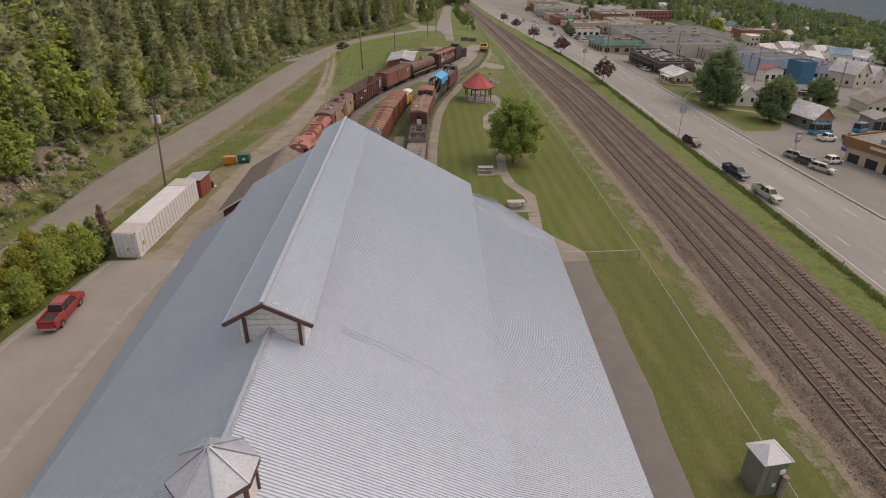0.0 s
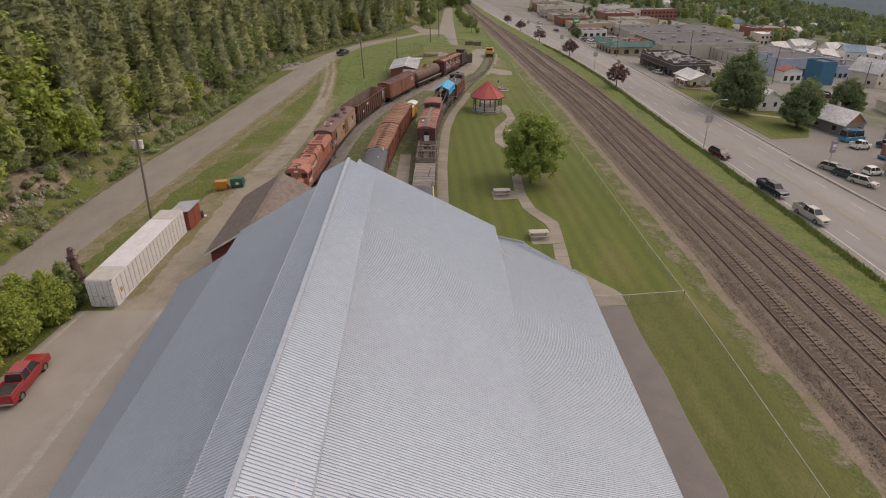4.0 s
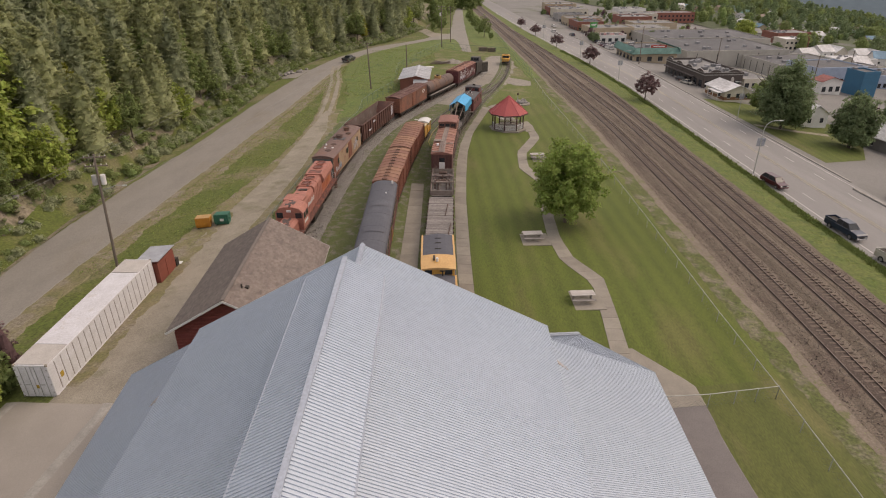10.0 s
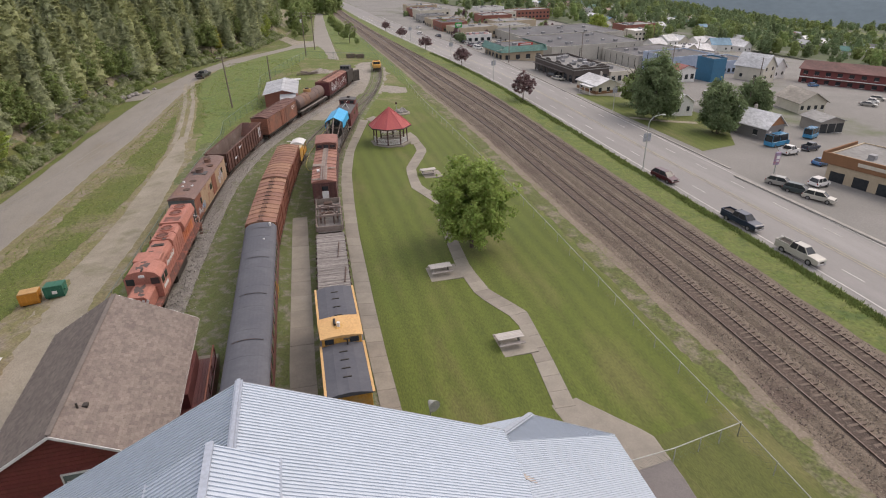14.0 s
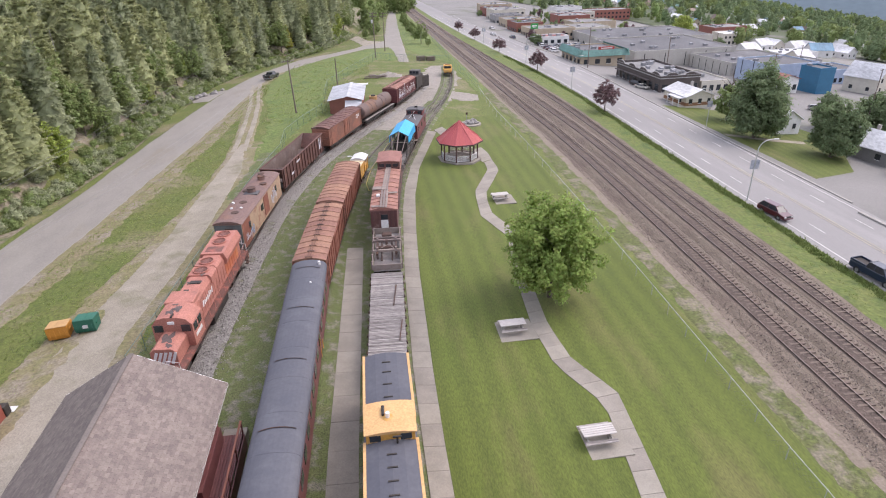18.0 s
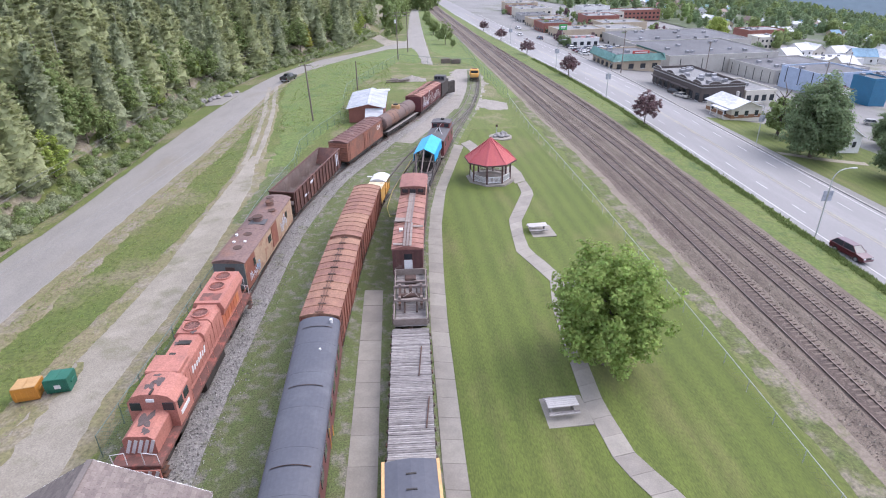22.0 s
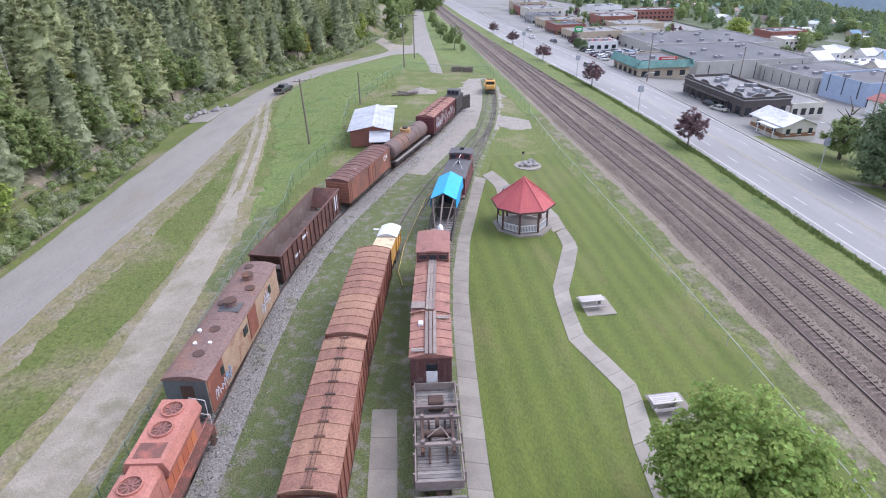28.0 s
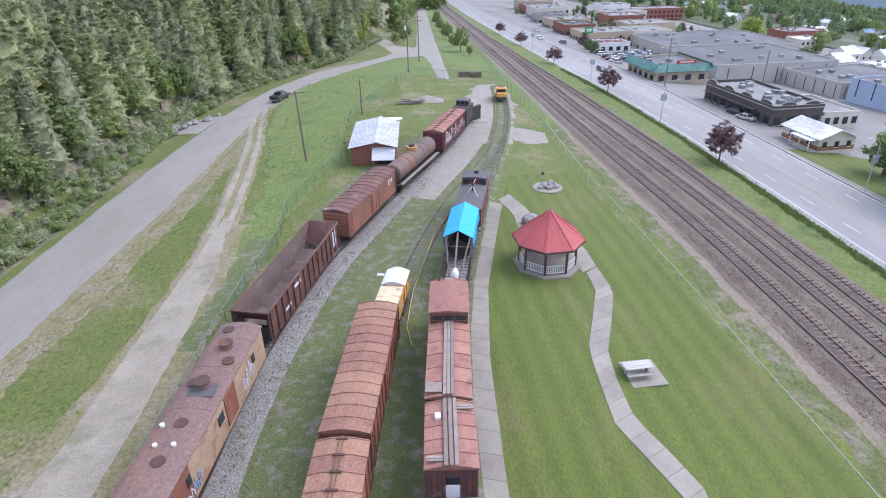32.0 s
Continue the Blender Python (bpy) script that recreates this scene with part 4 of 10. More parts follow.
M_GRAFF = mat("pale spray paint", (0.62, 0.62, 0.66), (0.50, 0.53, 0.62), 2.5, 0.6)
M_ALU = mat("pale curved cab roof", (0.64, 0.635, 0.625), (0.56, 0.555, 0.545), 1.2, 0.5)

_frame_me = mesh_of(boxes(((-0.98, 0, 0.5), (0.16, 2.3, 0.32)), ((0.98, 0, 0.5), (0.16, 2.3, 0.32)), ((0, 0, 0.58), (1.9, 0.4, 0.3)), bev=0.04), "side_frame", M_BLACK)
_wheel_me = mesh_of(rod(bmesh.new(), (-0.065, 0, 0), (0.065, 0, 0), 0.46, None, 16), "wheel", M_RUSTD)


def bogie(parent, y, gap=1.7):
    """A two-axle bogie with four wheels."""
    f = part("bogie", _frame_me, None, parent)
    f.location = (0, y, 0)
    for x in (-0.75, 0.75):
        for v in (-gap / 2, gap / 2):
            w = part("wheel", _wheel_me, None, f)
            w.location = (x, v, 0.46)
    return f


def underframe(parent, L, w=2.7, z=0.95, material=None):
    bm = boxes(((0, 0, z), (w, L - 0.5, 0.24)), ((0, 0, z - 0.2), (0.5, L - 0.9, 0.3)))
    part("underframe", bm, material or M_BLACK, parent)
    for s in (-1, 1):
        part("coupler", boxes(((0, s * (L / 2 + 0.05), 0.82), (0.28, 0.9, 0.26)), ((0, s * (L / 2 + 0.42), 0.82), (0.36, 0.3, 0.34)), bev=0.03), M_RUSTD, parent)
    for s in (-1, 1):
        bogie(parent, s * (L / 2 - 2.3))


def car_on(name, label, a, b, category="rail car", z=0.36):
    m, L = along(a, b, z)
    return thing(name, label, category, m, "rolling stock on the display tracks"), L


def roof_panels(parent, L, w, z, material, k, rise=0.28, y0=None, y1=None, over=0.05, seam=True):
    """A low pitched roof in k panels with raised seams."""
    y0, y1 = (-L / 2 if y0 is None else y0), (L / 2 if y1 is None else y1)
    h = (y1 - y0) / k
    prof = [(-w / 2 - over, z - 0.05), (-w / 2 - over, z), (-w / 4, z + rise * 0.72), (0, z + rise), (w / 4, z + rise * 0.72), (w / 2 + over, z), (w / 2 + over, z - 0.05)]
    pan = mesh_of(prism(prof, -h / 2 + 0.012, h / 2 - 0.012), "roof_panel", material)
    sm = mesh_of(prism([(x * 1.004, zz + (0.045 if 0 < i < 6 else 0)) for i, (x, zz) in enumerate(prof)], -0.035, 0.035), "roof_seam", material)
    for i in range(k):
        p = part("roof_panel", pan, None, parent)
        p.location = (0, y0 + (i + 0.5) * h, 0)
    for i in range(k + 1):
        if seam:
            p = part("roof_seam", sm, None, parent)
            p.location = (0, y0 + i * h, 0)


def ribs(parent, name, L, x, z0, z1, k, material, w=0.08, d=0.07, y0=None, y1=None):
    y0, y1 = (-L / 2 if y0 is None else y0), (L / 2 if y1 is None else y1)
    me = mesh_of(boxes(((0, 0, (z0 + z1) / 2), (d, w, z1 - z0)), bev=0.012), name, material)
    for s in (-1, 1):
        for i in range(k + 1):
            p = part(name, me, None, parent)
            p.location = (s * (x + d / 2), y0 + (y1 - y0) * i / k, 0)


def ladder(parent, x, y, z0, z1, material=None, w=0.45):
    bm = bmesh.new()
    for v in (-w / 2, w / 2):
        rod(bm, (x, y + v, z0), (x, y + v, z1), 0.02, None, 5)
    for i in range(int((z1 - z0) / 0.4)):
        rod(bm, (x, y - w / 2, z0 + 0.2 + i * 0.4), (x, y + w / 2, z0 + 0.2 + i * 0.4), 0.016, None, 5)
    part("ladder", bm, material or M_RUSTD, parent)


def scrawl(parent, x, y0, y1, z0, z1, k, material=None, seed=1, name="graffiti"):
    """Unreadable spray paint on a car side: slanted bars and loops."""
    r = random.Random(seed)
    for i in range(k):
        bm = bmesh.new()
        y = y0 + (y1 - y0) * (i + r.uniform(0.1, 0.6)) / k
        z, h, w = r.uniform(z0, z0 + 0.4 * (z1 - z0)), r.uniform(0.35, 0.8) * (z1 - z0), 0.8 * (y1 - y0) / k
        pts = [(y, z), (y + w * r.uniform(-0.3, 0.4), z + h), (y + w, z + h * r.uniform(0.4, 1)), (y + w * r.uniform(0.5, 1), z + h * r.uniform(0, 0.4))]
        for (ya, za), (yb, zb) in zip(pts, pts[1:]):
            bar(bm, (x, ya, za), (x, yb, zb), 0.012, 0.07)
        part(name, bm, material or M_GRAFF, parent, "unreadable spray-painted scrawl")


def box_car(name, label, a, b, side, roof, end=None, panels=11, walk=True, k=12, w=2.85, top=3.72, door=None, ribbed=True):
    c, L = car_on(name, label, a, b)
    underframe(c, L, w)
    part("body", boxes(((0, 0, (top + 1.05) / 2), (w, L, top - 1.05)), bev=0.03), side, c)
    roof_panels(c, L, w, top + 0.01, roof, panels)
    if ribbed:
        ribs(c, "side_rib", L, w / 2, 1.1, top - 0.08, k, side)
    for s in (-1, 1):
        for i in range(7):
            part("end_rib", boxes(((0, s * (L / 2 + 0.03), 1.3 + i * 0.36), (w - 0.3, 0.07, 0.16)), bev=0.025), end or side, c)
        ladder(c, w / 2 + 0.1, s * (L / 2 - 0.4), 1.0, top)
        part("door", boxes(((s * (w / 2 + 0.05), 0.3, 2.38), (0.08, 2.3, 2.5)), bev=0.02), door or side, c)
        part("door_track", boxes(((s * (w / 2 + 0.09), 0.9, top - 0.12), (0.06, 4.6, 0.08))), side, c)
        for y in (-0.5, 0.3, 1.1):
            part("door_rib", boxes(((s * (w / 2 + 0.1), y, 2.38), (0.05, 0.07, 2.4))), door or side, c)
    if walk:
        for i in range(panels + 1):
            y = -L / 2 + 0.12 + (L - 0.24) * i / panels
            part("walk_saddle", boxes(((0, y, top + 0.33), (0.62, 0.13, 0.07))), M_RUSTD, c)
        for x in (-0.11, 0.11):
            part("walk_rail", boxes(((x, 0, top + 0.37), (0.03, L, 0.03))), M_RUSTD, c)
    return c, L


# locomotive on the left track, its cab towards the museum
loco, L = car_on("locomotive", "faded red diesel locomotive with sooty roof and striped nose", (-15.62, 73.0), (-13.95, 92.9), "locomotive")
part("deck", boxes(((0, 0, 1.5), (2.95, L - 0.6, 0.28)), ((0, 0, 1.25), (1.2, L - 1, 0.4)), bev=0.03), M_LOCODARK, loco)
part("fuel_tank", prism([(-1.35, 0.55), (-1.1, 0.35), (1.1, 0.35), (1.35, 0.55), (1.35, 1.25), (-1.35, 1.25)], -1.8, 2.2), M_BLACK, loco)
for s in (-1, 1):
    bogie(loco, s * 5.9, 1.75)
    bogie(loco, s * 7.0, 1.4)
    part("coupler", boxes(((0, s * (L / 2 + 0.1), 0.85), (0.32, 0.9, 0.3)), bev=0.04), M_RUSTD, loco)
    part("pilot", boxes(((0, s * (L / 2 - 0.22), 0.95), (2.8, 0.12, 0.85)), bev=0.02), M_LOCO, loco)
    for i in range(6):
        bm = bmesh.new()
        bar(bm, (-1.25 + i * 0.45, s * (L / 2 - 0.14), 0.6), (-0.95 + i * 0.45, s * (L / 2 - 0.14), 1.32), 0.02, 0.2)
        part("stripe", bm, M_WHITE, loco, "white warning stripe")
NOSE = [(-0.95, 1.64), (-0.95, 2.7), (-0.62, 2.98), (0.62, 2.98), (0.95, 2.7), (0.95, 1.64)]
part("nose", prism(NOSE, -L / 2 + 1.25, -L / 2 + 3.5), M_LOCO, loco)
for i in range(5):
    bm = bmesh.new()
    bar(bm, (-0.85 + i * 0.34, -L / 2 + 1.22, 1.72), (-0.45 + i * 0.34, -L / 2 + 1.22, 2.72), 0.02, 0.2)
    part("stripe", bm, M_WHITE, loco, "white warning stripe")
CAB = [(-1.48, 1.64), (-1.48, 3.55), (-1.1, 4.0), (-0.5, 4.18), (0.5, 4.18), (1.1, 4.0), (1.48, 3.55), (1.48, 1.64)]
cab = part("cab", prism(CAB, -L / 2 + 3.5, -L / 2 + 5.7), M_LOCO, loco)
for x in (-1.0, 1.0):
    part("windshield", boxes(((x, -L / 2 + 3.48, 3.25), (0.68, 0.05, 0.6)), bev=0.02), M_GLASSD, cab)
    for y in (4.1, 5.0):
        part("side_window", boxes(((x * 1.485, -L / 2 + y, 3.1), (0.05, 0.7, 0.62)), bev=0.02), M_GLASSD, cab)
    part("number_bar", boxes(((x * 1.49, -L / 2 + 4.55, 2.35), (0.03, 1.3, 0.3))), M_WHITE, cab, "white painted bar")
M_SOOT = mat("soot-black peeled paint", (0.085, 0.07, 0.068), (0.14, 0.10, 0.092), 3.0, 0.9, fine=0.3)


def patch(x, y, z, rx, ry, seed):
    """A thin flake of worn paint with an uneven outline."""
    bm = bmesh.new()
    k = 22
    pts = []
    for i in range(k):
        a = math.tau * i / k
        f = 0.75 + 0.75 * noise.noise((1.7 * math.cos(a) + seed, 1.7 * math.sin(a), seed * 1.3))
        pts.append((x + rx * f * math.cos(a), y + ry * f * math.sin(a)))
    up = [bm.verts.new((u, v, z + 0.012)) for u, v in pts]
    lo = [bm.verts.new((u, v, z - 0.012)) for u, v in pts]
    bm.faces.new(up)
    for i in range(k):
        bm.faces.new((lo[i], lo[(i + 1) % k], up[(i + 1) % k], up[i]))
    return bm


for i, (x, y, sx, sy) in enumerate(((-0.25, 4.35, 0.36, 0.42), (0.12, 4.75, 0.34, 0.5), (-0.2, 5.35, 0.3, 0.14))):
    part("soot_patch", patch(x, -L / 2 + y, 4.188, sx, sy, i + 2), M_SOOT, cab, "black peeled paint patch")
for i, (x, y, sx, sy) in enumerate(((-0.1, 2.6, 0.5, 0.85), (0.25, 1.7, 0.3, 0.35))):
    part("soot_patch", patch(x, -L / 2 + y, 2.988, sx, sy, i + 7), M_SOOT, loco, "sooty worn paint patch")
part("headlight", boxes(((0, -L / 2 + 3.45, 3.75), (0.5, 0.12, 0.25)), bev=0.04), M_WHITE, cab)
part("horn", boxes(((0.1, -L / 2 + 3.7, 4.25), (0.12, 0.5, 0.1))), M_BLACK, cab)
HOOD = [(-0.92, 1.64), (-0.92, 3.55), (-0.7, 3.98), (0.7, 3.98), (0.92, 3.55), (0.92, 1.64)]
hood = part("long_hood", prism(HOOD, -L / 2 + 5.7, L / 2 - 0.9), M_LOCO, loco)
part("blower_box", boxes(((-0.2, -L / 2 + 6.7, 3.92), (2.2, 1.8, 0.36)), bev=0.06), M_LOCO, hood)
part("radiator_section", prism([(-1.1, 3.0), (-1.25, 3.5), (-1.0, 4.12), (1.0, 4.12), (1.25, 3.5), (1.1, 3.0)], L / 2 - 5.8, L / 2 - 0.9), M_LOCO, hood)
for y in (0.95, 2.6):
    part("dynamic_brake_housing", prism([(-1.05, 3.3), (-1.05, 3.85), (-0.85, 4.1), (0.85, 4.1), (1.05, 3.85), (1.05, 3.3)], y - 0.75, y + 0.75), M_LOCO, hood)


def roof_fan(parent, x, y, z, r):
    bm = bmesh.new()
    rod(bm, (x, y, z - 0.1), (x, y, z + 0.03), r * 0.92, None, 20)
    f = part("fan", bm, M_LOCODARK, parent)
    bm = bmesh.new()
    ring = [(x + r * math.cos(math.tau * i / 18), y + r * math.sin(math.tau * i / 18), z + 0.07) for i in range(19)]
    for p, q in zip(ring, ring[1:]):
        bar(bm, p, q, 0.07, 0.14)
    part("fan_rim", bm, M_LOCO, f)
    for i in range(9):
        bm = bmesh.new()
        a = math.tau * i / 9
        bar(bm, (x, y, z + 0.06), (x + r * 0.9 * math.cos(a), y + r * 0.9 * math.sin(a), z + 0.06), 0.09, 0.02)
        part("fan_blade", bm, M_FAN, f)


for y, z in ((0.95, 4.1), (2.6, 4.1), (L / 2 - 1.8, 4.12), (L / 2 - 3.4, 4.12)):
    roof_fan(hood, 0, y, z, 0.6)
part("fan_well", boxes(((0, L / 2 - 4.9, 4.09), (1.5, 1.1, 0.08))), M_LOCODARK, hood, "dark open roof grille")
part("exhaust_stack", boxes(((0.1, -0.85, 4.0), (0.9, 0.45, 0.14)), bev=0.03), M_BLACK, hood)
part("hatch", boxes(((-0.25, -2.2, 3.98), (0.42, 0.45, 0.06))), M_BLACK, hood)
for i, (x, y, sx, sy) in enumerate(((-0.3, 2.5, 0.42, 0.3), (0.3, 0.3, 0.35, 0.4), (-0.4, -0.9, 0.3, 0.3), (0.2, -3.3, 0.3, 0.5))):
    part("soot_patch", patch(x, y, 4.0 if y < 0.2 else 4.112, sx * 0.7, sy * 0.7, i + 11), M_SOOT, hood, "sooty worn paint patch")
for i in range(18):
    y = -L / 2 + 6.1 + i * 0.68
    if y < L / 2 - 1.5:
        for s in (-1, 1):
            part("hood_door", boxes(((s * 0.935, y, 2.55), (0.03, 0.6, 1.6)), bev=0.01), M_LOCOO if i > 11 else M_LOCO, hood)
for s in (-1, 1):
    for j in range(7):
        bm = bmesh.new()
        bar(bm, (s * 0.965, -L / 2 + 7.5 + j * 0.38, 2.6), (s * 0.965, -L / 2 + 7.62 + j * 0.38, 3.1 if j in (0, 4, 6) else 2.95), 0.02, 0.2)
        part("lettering_bar", bm, M_WHITE, hood, "white painted bars of lettering")
    bm = bmesh.new()
    for i in range(10):
        y = -L / 2 + 5.9 + i * 1.4
        rod(bm, (s * 1.42, y, 1.62), (s * 1.42, y, 2.6), 0.022, None, 6)
    rod(bm, (s * 1.42, -L / 2 + 5.8, 2.6), (s * 1.42, L / 2 - 0.6, 2.6), 0.022, None, 6)
    part("handrail", bm, M_LOCO, loco)
    for e in (-1, 1):
        for i in range(3):
            part("step", boxes(((s * 1.35, e * (L / 2 - 0.75), 0.5 + i * 0.36), (0.35, 0.6, 0.05))), M_RUSTD, loco)
        part("end_rail", rods([((s * 0.5, e * (L / 2 - 0.4), 1.6), (s * 0.5, e * (L / 2 - 0.4), 2.55)), ((s * 0.5, e * (L / 2 - 0.4), 2.55), (s * 1.35, e * (L / 2 - 0.4), 2.4)), ((s * 1.35, e * (L / 2 - 0.4), 2.4), (s * 1.35, e * (L / 2 - 0.5), 1.2))], 0.025), M_WHITE, loco)

# service car with a rust-stained roof
tc, L = car_on("service_car", "tan and brown peeling service car with rust-stained roof", (-14.45, 94.2), (-12.35, 109.2))
underframe(tc, L)
part("body", boxes(((0, 0, 2.4), (2.85, L, 2.75)), bev=0.03), M_TAN, tc)
ROOFC = [(-1.5, 3.74), (-1.5, 3.8), (-1.1, 3.98), (-0.5, 4.1), (0, 4.13), (0.5, 4.1), (1.1, 3.98), (1.5, 3.8), (1.5, 3.74)]
for i, (y0, y1) in enumerate(((-L / 2 - 0.08, -1.2), (-1.18, 2.6), (2.62, 5.6), (5.62, L / 2 + 0.08))):
    part("roof_sheet", prism(ROOFC, y0, y1), M_ROOFRUST, tc, "rusty brown roof sheet")
part("end_panel", boxes(((0, -L / 2 - 0.03, 2.4), (2.75, 0.05, 2.6))), mat("grey-green end paint", (0.12, 0.135, 0.135), (0.09, 0.10, 0.10), 0.9, 0.8), tc, "grey-green end panel")
part("end_door", boxes(((0.1, -L / 2 - 0.06, 2.3), (0.85, 0.05, 2.1)), bev=0.02), M_RUSTD, tc)
part("end_rail", rods([((0.2, -L / 2 - 0.1, 1.2), (0.2, -L / 2 - 0.3, 2.6)), ((0.2, -L / 2 - 0.3, 2.6), (1.2, -L / 2 - 0.3, 2.4)), ((1.2, -L / 2 - 0.3, 2.4), (1.3, -L / 2 - 0.5, 1.0))], 0.025), M_WHITE, tc)
part("corner_panel", boxes(((1.44, -L / 2 + 1.3, 2.4), (0.03, 2.5, 2.7))), M_SIDERB, tc, "rusty red-brown side panel")
for y, r, h in ((4.6, 0.42, 0.4), (0.7, 0.46, 0.42)):
    bm = rod(bmesh.new(), (0.1, y, 4.05), (0.1, y, 4.1 + h), r, None, 18)
    v = part("roof_vent", bm, M_ROOFRUST, tc, "round rusty roof vent")
    part("vent_rim", rod(bmesh.new(), (0.1, y, 4.1 + h), (0.1, y, 4.16 + h), r * 1.12, None, 18), M_RUSTD, v)
part("vent_base", boxes(((0.2, 0.4, 4.1), (1.6, 1.2, 0.08)), bev=0.02), M_DKROOF, tc)
for x, y in ((-0.5, 6.6), (0.7, 3.2), (-0.6, 1.0), (0.1, -2.4), (0.1, -5.2)):
    part("roof_hatch", rod(bmesh.new(), (x, y, 4.05), (x, y, 4.16), 0.4, None, 16), M_RUSTD, tc)
for x, y in ((-0.9, -2.6), (-0.6, -4.1), (0.4, -4.0)):
    part("roof_cap", rod(bmesh.new(), (x, y, 4.0), (x, y, 4.2), 0.14, None, 10), M_WHITE, tc)
for y0, w, m in ((1.0, 1.7, M_SIDERB), (-5.2, 0.5, M_GLASSD), (5.2, 0.5, M_GLASSD), (-0.6, 0.8, M_GLASSD)):
    part("side_door" if w > 1 else "window", boxes(((1.46, y0, 2.5 if w > 1 else 2.75), (0.06, w, 2.2 if w > 1 else 0.7)), bev=0.02), m, tc)
scrawl(tc, 1.47, 3.0, 5.0, 1.4, 3.2, 7, seed=3)
scrawl(tc, 1.48, -6.9, -5.0, 1.2, 2.3, 5, seed=5)
scrawl(tc, 1.48, -5.0, -4.0, 1.3, 2.5, 4, mat("pale blue spray paint", (0.25, 0.42, 0.62), None, 2.0, 0.6), seed=8)

# open-top hopper
hp, L = car_on("hopper_car", "empty dark brown open-top hopper car with side ribs", (-12.25, 111.4), (-8.05, 127.2))
underframe(hp, L)
top = 3.55
for s in (-1, 1):
    part("side_wall", boxes(((s * 1.46, 0, 2.25), (0.07, L, 2.55)), bev=0.01), M_HOPPER, hp)
    part("inner_lining", boxes(((s * 1.415, 0, 2.3), (0.015, L - 0.2, 2.4))), M_HOPIN, hp)
    part("top_rail", boxes(((s * 1.47, 0, top), (0.2, L + 0.1, 0.12)), bev=0.03), M_HOPPER, hp)
    part("end_rail", boxes(((0, s * L / 2, top), (3.1, 0.16, 0.12)), bev=0.03), M_HOPPER, hp)
    part("end_wall", prism([(-1.43, -0.04), (1.43, -0.04), (1.43, 0.04), (-1.43, 0.04)], 0, 2.3), M_HOPPER, hp).matrix_basis = Matrix.Translation((0, s * (L / 2 - 0.04), top)) @ Matrix.Rotation(radians(-90 - s * 42 if s > 0 else -90 + 42), 4, "X")
    part("end_post", rods([((-1.35, s * (L / 2 - 0.1), 1.0), (-1.35, s * (L / 2 - 0.1), top)), ((1.35, s * (L / 2 - 0.1), 1.0), (1.35, s * (L / 2 - 0.1), top))], 0.06), M_HOPPER, hp)
ribs(hp, "side_rib", L - 0.6, 1.5, 1.05, top, 14, M_HOPPER, 0.12, 0.11)
part("floor", boxes(((0, 0, 1.25), (2.8, L - 3.2, 0.08))), M_HOPIN, hp, "dusty sloped floor")
for y in (-4, 0, 4):
    part("slope_sheet", prism([(-1.4, 0), (1.4, 0), (1.4, 0.05), (-1.4, 0.05)], 0, 1.3), M_HOPIN, hp).matrix_basis = Matrix.Translation((0, y, 1.25)) @ Matrix.Rotation(radians(35), 4, "X")
for y, w in ((-2.6, 1.5), (-4.6, 1.1)):
    part("lettering_bar", boxes(((1.53, y, 2.9 if w > 1.2 else 2.0), (0.015, w, 0.28))), M_GRAFF, hp, "faded white bar of lettering")
part("graffiti_panel", boxes(((1.53, 6.6, 2.5), (0.012, 0.8, 1.6))), M_GRAFF, hp, "white painted patch")

# orange box car, tank car, red box car, plow at the far end of the left track
ob, L = box_car("box_car", "orange box car with brown ribbed roof and white emblem", (-6.95, 128.9), (-2.0, 141.3), M_ORANGE, mat("brown ribbed roof", (0.115, 0.055, 0.045), (0.16, 0.08, 0.065), 0.8, 0.8, c3=(0.42, 0.37, 0.33), s3=0.7, t3=0.63, vary=0.12), M_ORANGE, 13, False, ribbed=False)
part("emblem", rod(bmesh.new(), (1.42, 4.6, 2.9), (1.445, 4.6, 2.9), 0.36, None, 18), M_WHITE, ob, "plain round white emblem")
part("emblem_hole", rod(bmesh.new(), (1.44, 4.6, 2.9), (1.455, 4.6, 2.9), 0.22, None, 18), M_ORANGE, ob)
part("lettering_bar", boxes(((1.435, 5.3, 2.95), (0.03, 0.2, 0.45))), M_WHITE, ob)
tk, L = car_on("tank_car", "rust-brown tank car with an orange dome", (-1.3, 142.3), (4.4, 154.6), "rail car")
underframe(tk, L)
part("tank", rod(bmesh.new(), (0, -L / 2 + 0.6, 2.4), (0, L / 2 - 0.6, 2.4), 1.2, None, 28), M_TANK, tk, smooth=False)
for s in (-1, 1):
    bm = bmesh.new()
    bmesh.ops.create_uvsphere(bm, u_segments=20, v_segments=10, radius=1.19, matrix=Matrix.Translation((0, s * (L / 2 - 0.62), 2.4)) @ Matrix.Diagonal((1, 0.35, 1, 1)))
    part("tank_end", bm, M_TANK, tk, smooth=True)
    part("walkway", boxes(((s * 1.35, 0, 1.3), (0.4, L - 0.4, 0.06))), M_DECK, tk)
part("dome", rod(bmesh.new(), (0, 0.3, 3.4), (0, 0.3, 4.0), 0.75, None, 20), mat("faded orange dome", (0.42, 0.24, 0.10), (0.32, 0.18, 0.08), 1.5, 0.75), tk, "orange dome")
part("dome_lid", rod(bmesh.new(), (0, 0.3, 4.0), (0, 0.3, 4.2), 0.4, None, 16), M_BLACK, tk)
